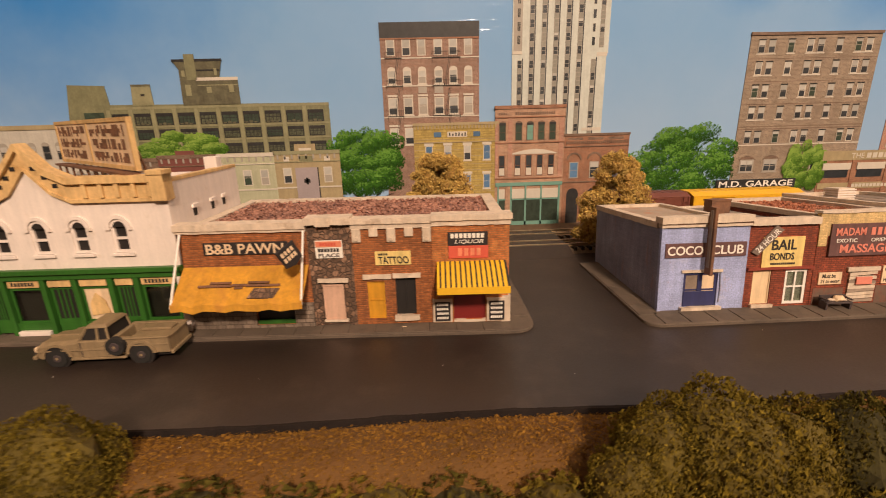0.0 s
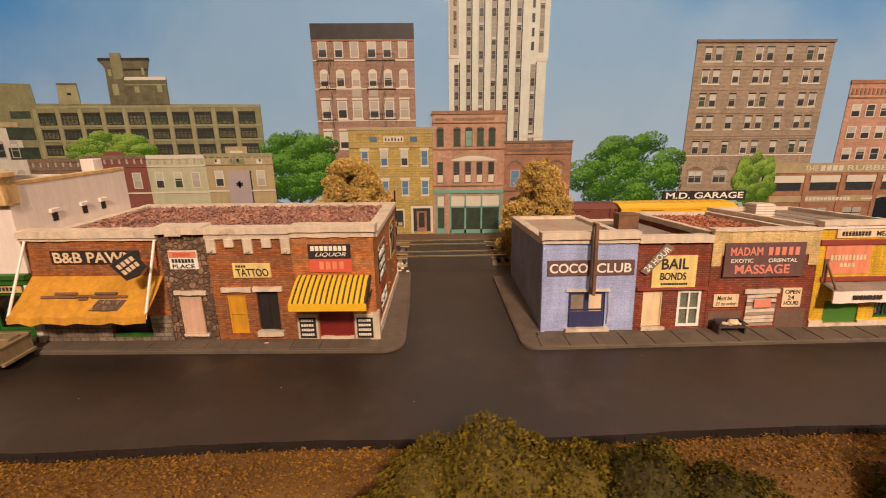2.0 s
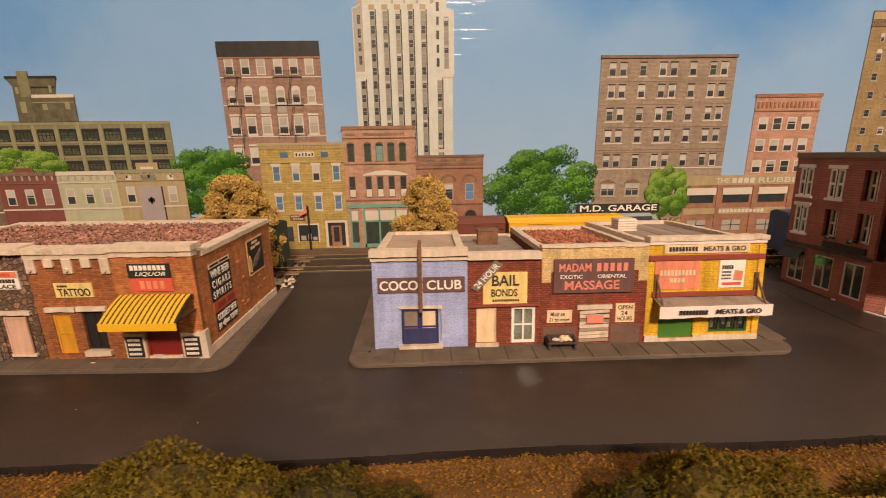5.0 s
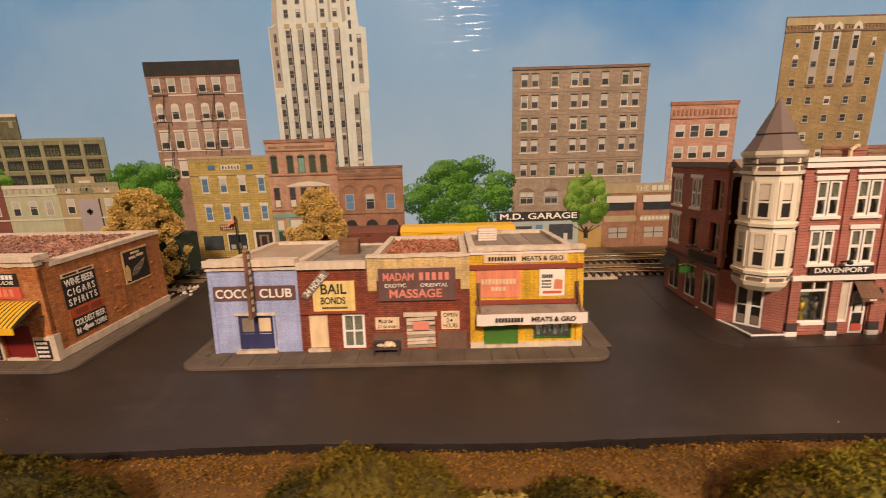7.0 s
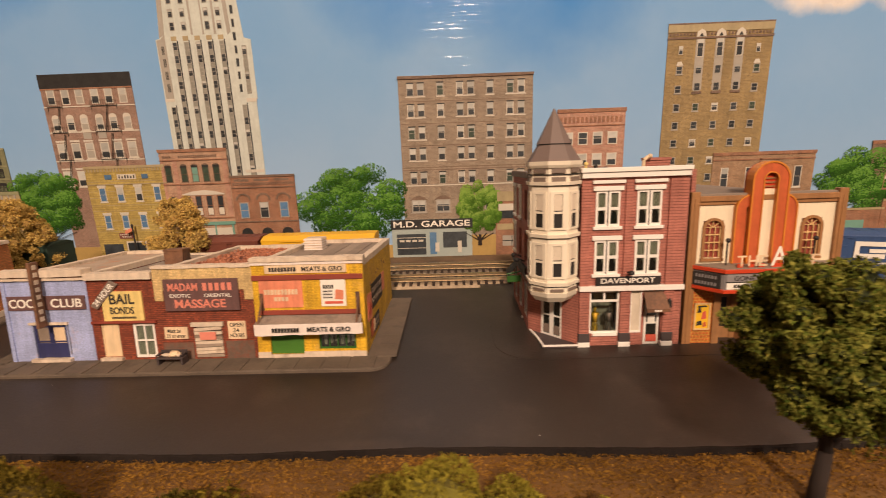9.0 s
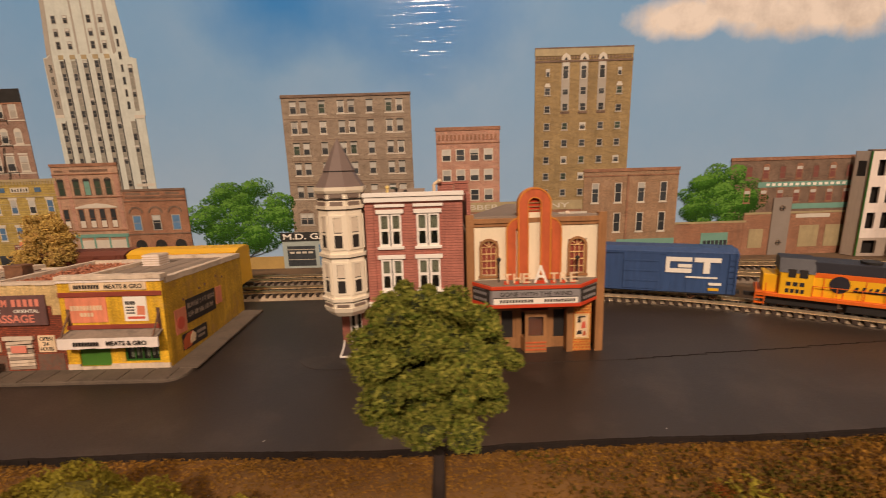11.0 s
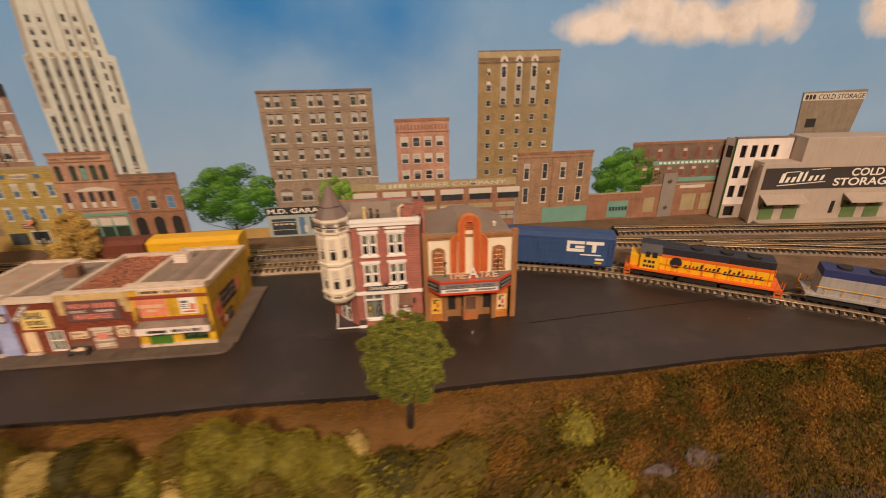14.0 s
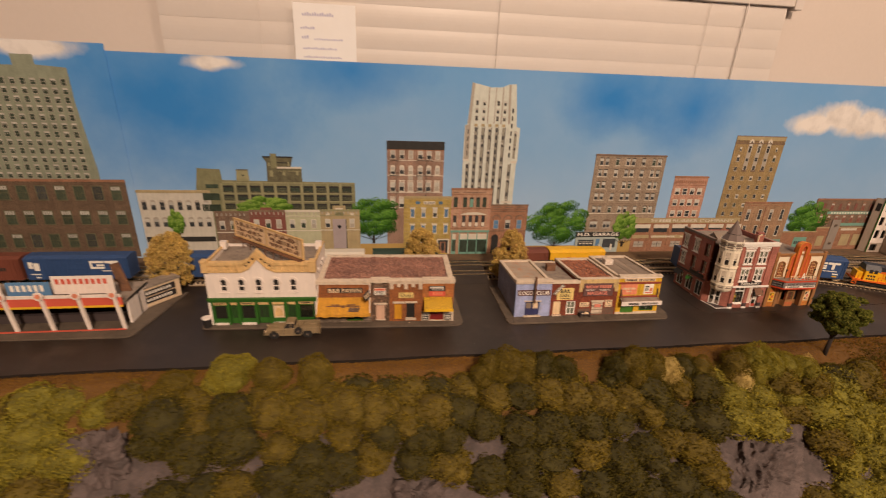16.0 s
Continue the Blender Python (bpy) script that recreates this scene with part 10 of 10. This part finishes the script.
def bank_foliage():
    rnd = random.Random(21)
    kinds = {"olive": ([clump_mesh("clump", M_bush1, 31 + i, 4, 1450, 0.60) for i in range(3)], "olive green foam foliage clump on the turf bank"),
             "bright": ([clump_mesh("clump", M_bush2, 41 + i, 4, 1450, 0.60) for i in range(3)], "yellow-green foam foliage clump on the turf bank"),
             "dark": ([clump_mesh("clump", M_bush3, 51 + i, 4, 1450, 0.60) for i in range(3)], "dark green foam foliage clump on the bank, partly for its shade"),
             "tan": ([clump_mesh("clump", M_bush4, 61, 4, 1450, 0.60)], "tan autumn foliage clump on the turf bank")}

    fine = {k: clump_mesh("clump", m, 91 + i, 4, 8200, 0.31) for i, (k, m) in enumerate((("olive", M_bush1), ("bright", M_bush2), ("dark", M_bush3), ("tan", M_bush4)))}

    def put(kind, x, y, top, s, near=False):
        meshes, label = ([fine[kind]], kinds[kind][1]) if near else kinds[kind]
        z = min(land(x, y) - 1.0, top - 13 * s)
        bush(rnd.choice(meshes), x, y, z, s, rnd.uniform(0, 360), label, sz=max(0.5, (top - z) / 14.5))

    # front row, where its tops rise against the street
    for kind, x, y, top, s in (("olive", -64, 87, 21, 1.2), ("olive", -96, 90, 15, 1.3), ("bright", -124, 92, 18, 1.5), ("olive", -160, 88, 10, 1.3),
                               ("olive", 66, 84, 19, 1.0), ("olive", 79, 83, 22.5, 1.45), ("olive", 92, 82, 19, 1.2), ("dark", 106, 80, 20, 1.2), ("dark", 121, 79, 16, 1.1), ("olive", 58, 79, 13, 0.9),
                               ("dark", 167, 80, 14, 1.0), ("olive", 180, 79, 22, 1.3), ("olive", 194, 78, 18, 1.1), ("tan", 208, 76, 12, 1.0), ("dark", 222, 78, 12, 1.0),
                               ("olive", 268, 77, 16, 1.2), ("bright", 281, 76, 22, 1.3), ("bright", 296, 75, 17, 1.2), ("olive", 236, 76, 11, 1.0), ("bright", 312, 76, 11, 1.1), ("bright", 328, 72, 8, 1.1)):
        put(kind, x, y, top, s, near=True)
    for kind, x, y, top, s in (("tan", 268, 67, 5, 0.8), ("tan", 338, 80, 5, 0.5), ("olive", 300, 64, 5, 1.3), ("olive", 330, 62, 2, 1.2), ("dark", 356, 66, 3, 1.3), ("olive", 384, 70, 4, 1.2)):
        put(kind, x, y, top, s)
    # dense rows further down the slope, each dome touching the next
    for row, (y, lift, step) in enumerate(((80, 7, 21), (64, 11, 23), (53, 13, 24), (42, 12, 24), (30, 10, 25), (17, 10, 26))):
        x = -330 + 11 * (row % 2)
        while x < 452:
            px, py = x + rnd.uniform(-4, 4), y + rnd.uniform(-4, 4)
            # brighter clumps at the ends, darker ones between and below: shade by colour
            if px > 235 or px < -200:
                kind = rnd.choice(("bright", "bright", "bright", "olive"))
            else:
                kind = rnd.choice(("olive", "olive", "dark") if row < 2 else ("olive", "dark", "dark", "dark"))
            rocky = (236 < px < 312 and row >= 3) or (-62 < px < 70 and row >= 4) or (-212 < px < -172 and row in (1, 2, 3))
            open_turf = row == 0 and (130 < px < 158 or 335 < px < 430) or (row == 1 and 390 < px < 440)
            if not rocky and not open_turf:
                put(kind, px, py, land(px, py) + lift + rnd.uniform(0, 5 if row == 0 else 8), rnd.uniform(1.25, 1.8))
            x += step * rnd.uniform(0.8, 1.15)
    red = cover_mesh("tuft", M_redleaf, 75, 260, 0.5)
    for i in range(26):
        px, py = rnd.uniform(430, 690), rnd.uniform(48, 88)
        bush(red, px, py, land(px, py) + 3.6, rnd.uniform(0.25, 0.5), rnd.uniform(0, 360), "rust red tuft among the green foliage")


def ground_cover():
    """Rough low growth over the eastern bank: loose leaf crumbs heaped in uneven hummocks."""
    rnd = random.Random(29)
    g = G()
    for i in range(150000):
        x, y = rnd.uniform(385, 725), rnd.uniform(38, 112)
        d = road_front(x) - 3 - y
        edge = 14 + 8 * noise.noise((x * 0.03, 4.0, 0)) + max(0, (500 - x) * 0.2)
        if d < 0 or rnd.random() > min(1.0, 0.08 + max(0, d - edge * 0.4) / edge):
            continue
        grow = min(1.0, 0.2 + max(0, d - edge * 0.3) / (edge * 1.3))
        top = grow * (4.4 + 4.0 * noise.noise((x * 0.07, y * 0.09, 7.0)) + 2.2 * noise.noise((x * 0.22, y * 0.24, 2.0)))
        p = Vector((x, y, land(x, y) + max(0.1, top) * (1 - 0.45 * rnd.random() ** 2)))
        k = noise.noise((x * 0.06 + 9, y * 0.08, 1.0)) + rnd.gauss(0, 0.22) - 0.3 * (grow - 0.6)
        g.m = 0 if k > 0.12 else 1 if k > -0.15 else 2
        s = rnd.uniform(0.35, 0.95)
        vs = [g.bm.verts.new(p + Vector((rnd.uniform(-1, 1), rnd.uniform(-1, 1), rnd.uniform(-1, 1.2))).normalized() * s) for _ in range(4)]
        g.face(vs[:3])
        g.face((vs[1], vs[0], vs[3]))
    solo("ground_cover", g, [M_turf, M_cover, M_bush3], "rough olive and brown ground cover on the eastern bank", "ground cover", kind="stuff")


def turf():
    """Loose turf crumbs strewn over the bank beside the street."""
    rnd = random.Random(3)
    g = G()
    for i in range(140000):
        x = rnd.uniform(-330, 720)
        y = road_front(x) - 0.3 - abs(rnd.gauss(0, 24))
        z = land(x, y)
        s = rnd.uniform(0.22, 0.55)
        z += 0.45 + 0.6 * noise.noise((x * 0.4, y * 0.4, 5.0))
        vs = [g.bm.verts.new((x + rnd.uniform(-s, s), y + rnd.uniform(-s, s), z + rnd.uniform(-0.2, s))) for _ in range(4)]
        g.face(vs[:3])
        g.face((vs[1], vs[0], vs[3]))
    solo("turf", g, M_turf, "brown and orange ground foam turf on the bank", "turf", kind="stuff")
    g = G()
    for i in range(90):
        x = rnd.uniform(-200, 620)
        y = road_front(x) + rnd.uniform(1, 120) if rnd.random() < 0.6 else road_front(x) - rnd.uniform(2, 26)
        if y > 150:
            continue
        z = 0.0 if y > road_front(x) else land(x, y)
        s = rnd.uniform(0.06, 0.17)
        g.hexa([(x - s, y - s, z), (x + s, y - s * 0.6, z), (x + s * 0.8, y + s, z), (x - s, y + s * 0.7, z)], [(x - s * 0.5, y - s * 0.5, z + s), (x + s * 0.6, y - s * 0.3, z + s), (x + s * 0.4, y + s * 0.6, z + s), (x - s * 0.5, y + s * 0.3, z + s)])
    solo("grit", g, M_lwhite, "pale specks of grit on street and bank", "grit", kind="stuff")


def rock(name, x, y, z, size, seed, label):
    rnd = random.Random(seed)
    g = G().ball((0, 0, 0), 1.0, size, 6, 0.0)
    for v in g.bm.verts:
        n = v.co.copy()
        k = noise.noise(Vector((n.x * 0.05, n.y * 0.05, n.z * 0.022)) + Vector((seed, 0, 0))) * 11 + abs(noise.noise(Vector((n.x * 0.12, n.y * 0.12, n.z * 0.05)) + Vector((0, seed, 0)))) * -10 + noise.noise(n * 0.3) * 2.4 - abs(noise.noise(n * 0.22 + Vector((3, seed, 1)))) * 3.0
        v.co += v.co.normalized() * k
    solo(name, g, M_rock, label, "rock", "cast rock faces", place=(x, y, z), smooth=False)


def shade_tree():
    t = thing("shade_tree", (362.6, 87.5, -1.5), 0, "small model tree with a dense dark green foam crown", "tree")
    tr = G().rod((0, 0, -1), (0.6, 0, 16), 1.9, 1.4, 10).rod((0.6, 0, 15.5), (-1.5, 0.5, 34), 1.4, 0.7, 8)
    rnd = random.Random(8)
    for i in range(9):
        a = i * 2.4
        tr.rod((0.3, 0, 16 + i * 1.6), (math.cos(a) * 11, math.sin(a) * 11, 27 + i * 2.4), 0.8, 0.25, 6)
    part("trunk", tr, M_trunk, t, "dark brown trunk and limbs", smooth=True)
    g = G()
    for i in range(330):
        zz = 1 - 2 * (i + 0.5) / 330
        a = i * 2.39996 + rnd.uniform(-0.2, 0.2)
        rr = math.sqrt(1 - zz * zz)
        k = rnd.uniform(0.45, 1.0)
        if k > 0.55 and noise.noise((math.cos(a) * rr * 2.3, math.sin(a) * rr * 2.3, zz * 2.3 + 4.0)) < -0.2:
            continue
        c = (math.cos(a) * rr * 19.2 * k + 0.2, math.sin(a) * rr * 18.4 * k, 40.8 + zz * 18.2 * k)
        r = rnd.uniform(1.9, 4.0)
        g.m = 1
        g.ball(c, r * 0.6, (1, 1, 0.9), 1, 0.3, 0.4)
        g.m = 0
        crumbs(g, c, (r, r, r * 0.8), 330, 0.56, rnd, 0.6)
    part("crown", g, [M_tree, CORE["tree_leaves"]], t, "olive green crown of coarse foam leaves")


def autumn_tree(x, y, height, width, seed, label, mat=None, cone=False):
    t = thing("autumn_tree", (x, y, 0.0), 0, label, "tree", "autumn trees by the track")
    part("trunk", G().rod((0, 0, -1.6), (0, 0, height * 0.5), 1.4, 0.8, 8).rod((0, 0, height * 0.3), (width * 0.2, 0, height * 0.6), 0.7, 0.3, 6), M_trunk, t)
    rnd = random.Random(seed)
    g = G()
    for i in range(240):
        a, k = rnd.uniform(0, 6.283), rnd.random() ** (1.35 if cone else 1.0)
        zz = height * (0.14 + 0.80 * k)
        full = min(1.0, 1.32 - 1.02 * k) if cone else math.sqrt(max(0.05, 1 - (1.25 * k - 0.3) ** 2))
        rr = width * 0.5 * full * rnd.uniform(0.55, 1.0)
        r = width * rnd.uniform(0.05, 0.105)
        c = (math.cos(a) * rr, math.sin(a) * rr, zz)
        g.m = 1
        g.ball(c, r * 0.62, (1, 1, 1), 1, 0.3, 0.4)
        g.m = 0
        crumbs(g, c, (r, r, r * 0.9), 210, 0.54, rnd, 0.7)
    part("crown", g, [mat or M_autumn, CORE[(mat or M_autumn).name]], t, "ochre yellow foam crown")


bank_foliage()
ground_cover()
turf()
rock("rock_face", 273, 38, -78, (50, 17, 38), 4, "grey-brown cast rock face below the foliage")
rock("rock_face", 0, 38, -84, (74, 17, 36), 9, "dark cast rock face below the foliage")
rock("rock_face", -196, 54, -30, (22, 13, 24), 14, "dark cast rock face below the foliage")
rock("rock_face", 486, 66, -18, (22, 8, 9), 19, "dark blue-grey rock between the ground cover")
shade_tree()
autumn_tree(27, 251, 60, 40, 2, "ochre autumn tree of coarse foam beside the track")
autumn_tree(127, 252, 58, 41, 3, "ochre cone-shaped autumn tree of coarse foam beside the track", cone=True)
autumn_tree(-225, 250, 57, 42, 5, "olive-tan autumn tree of coarse foam beside the track")
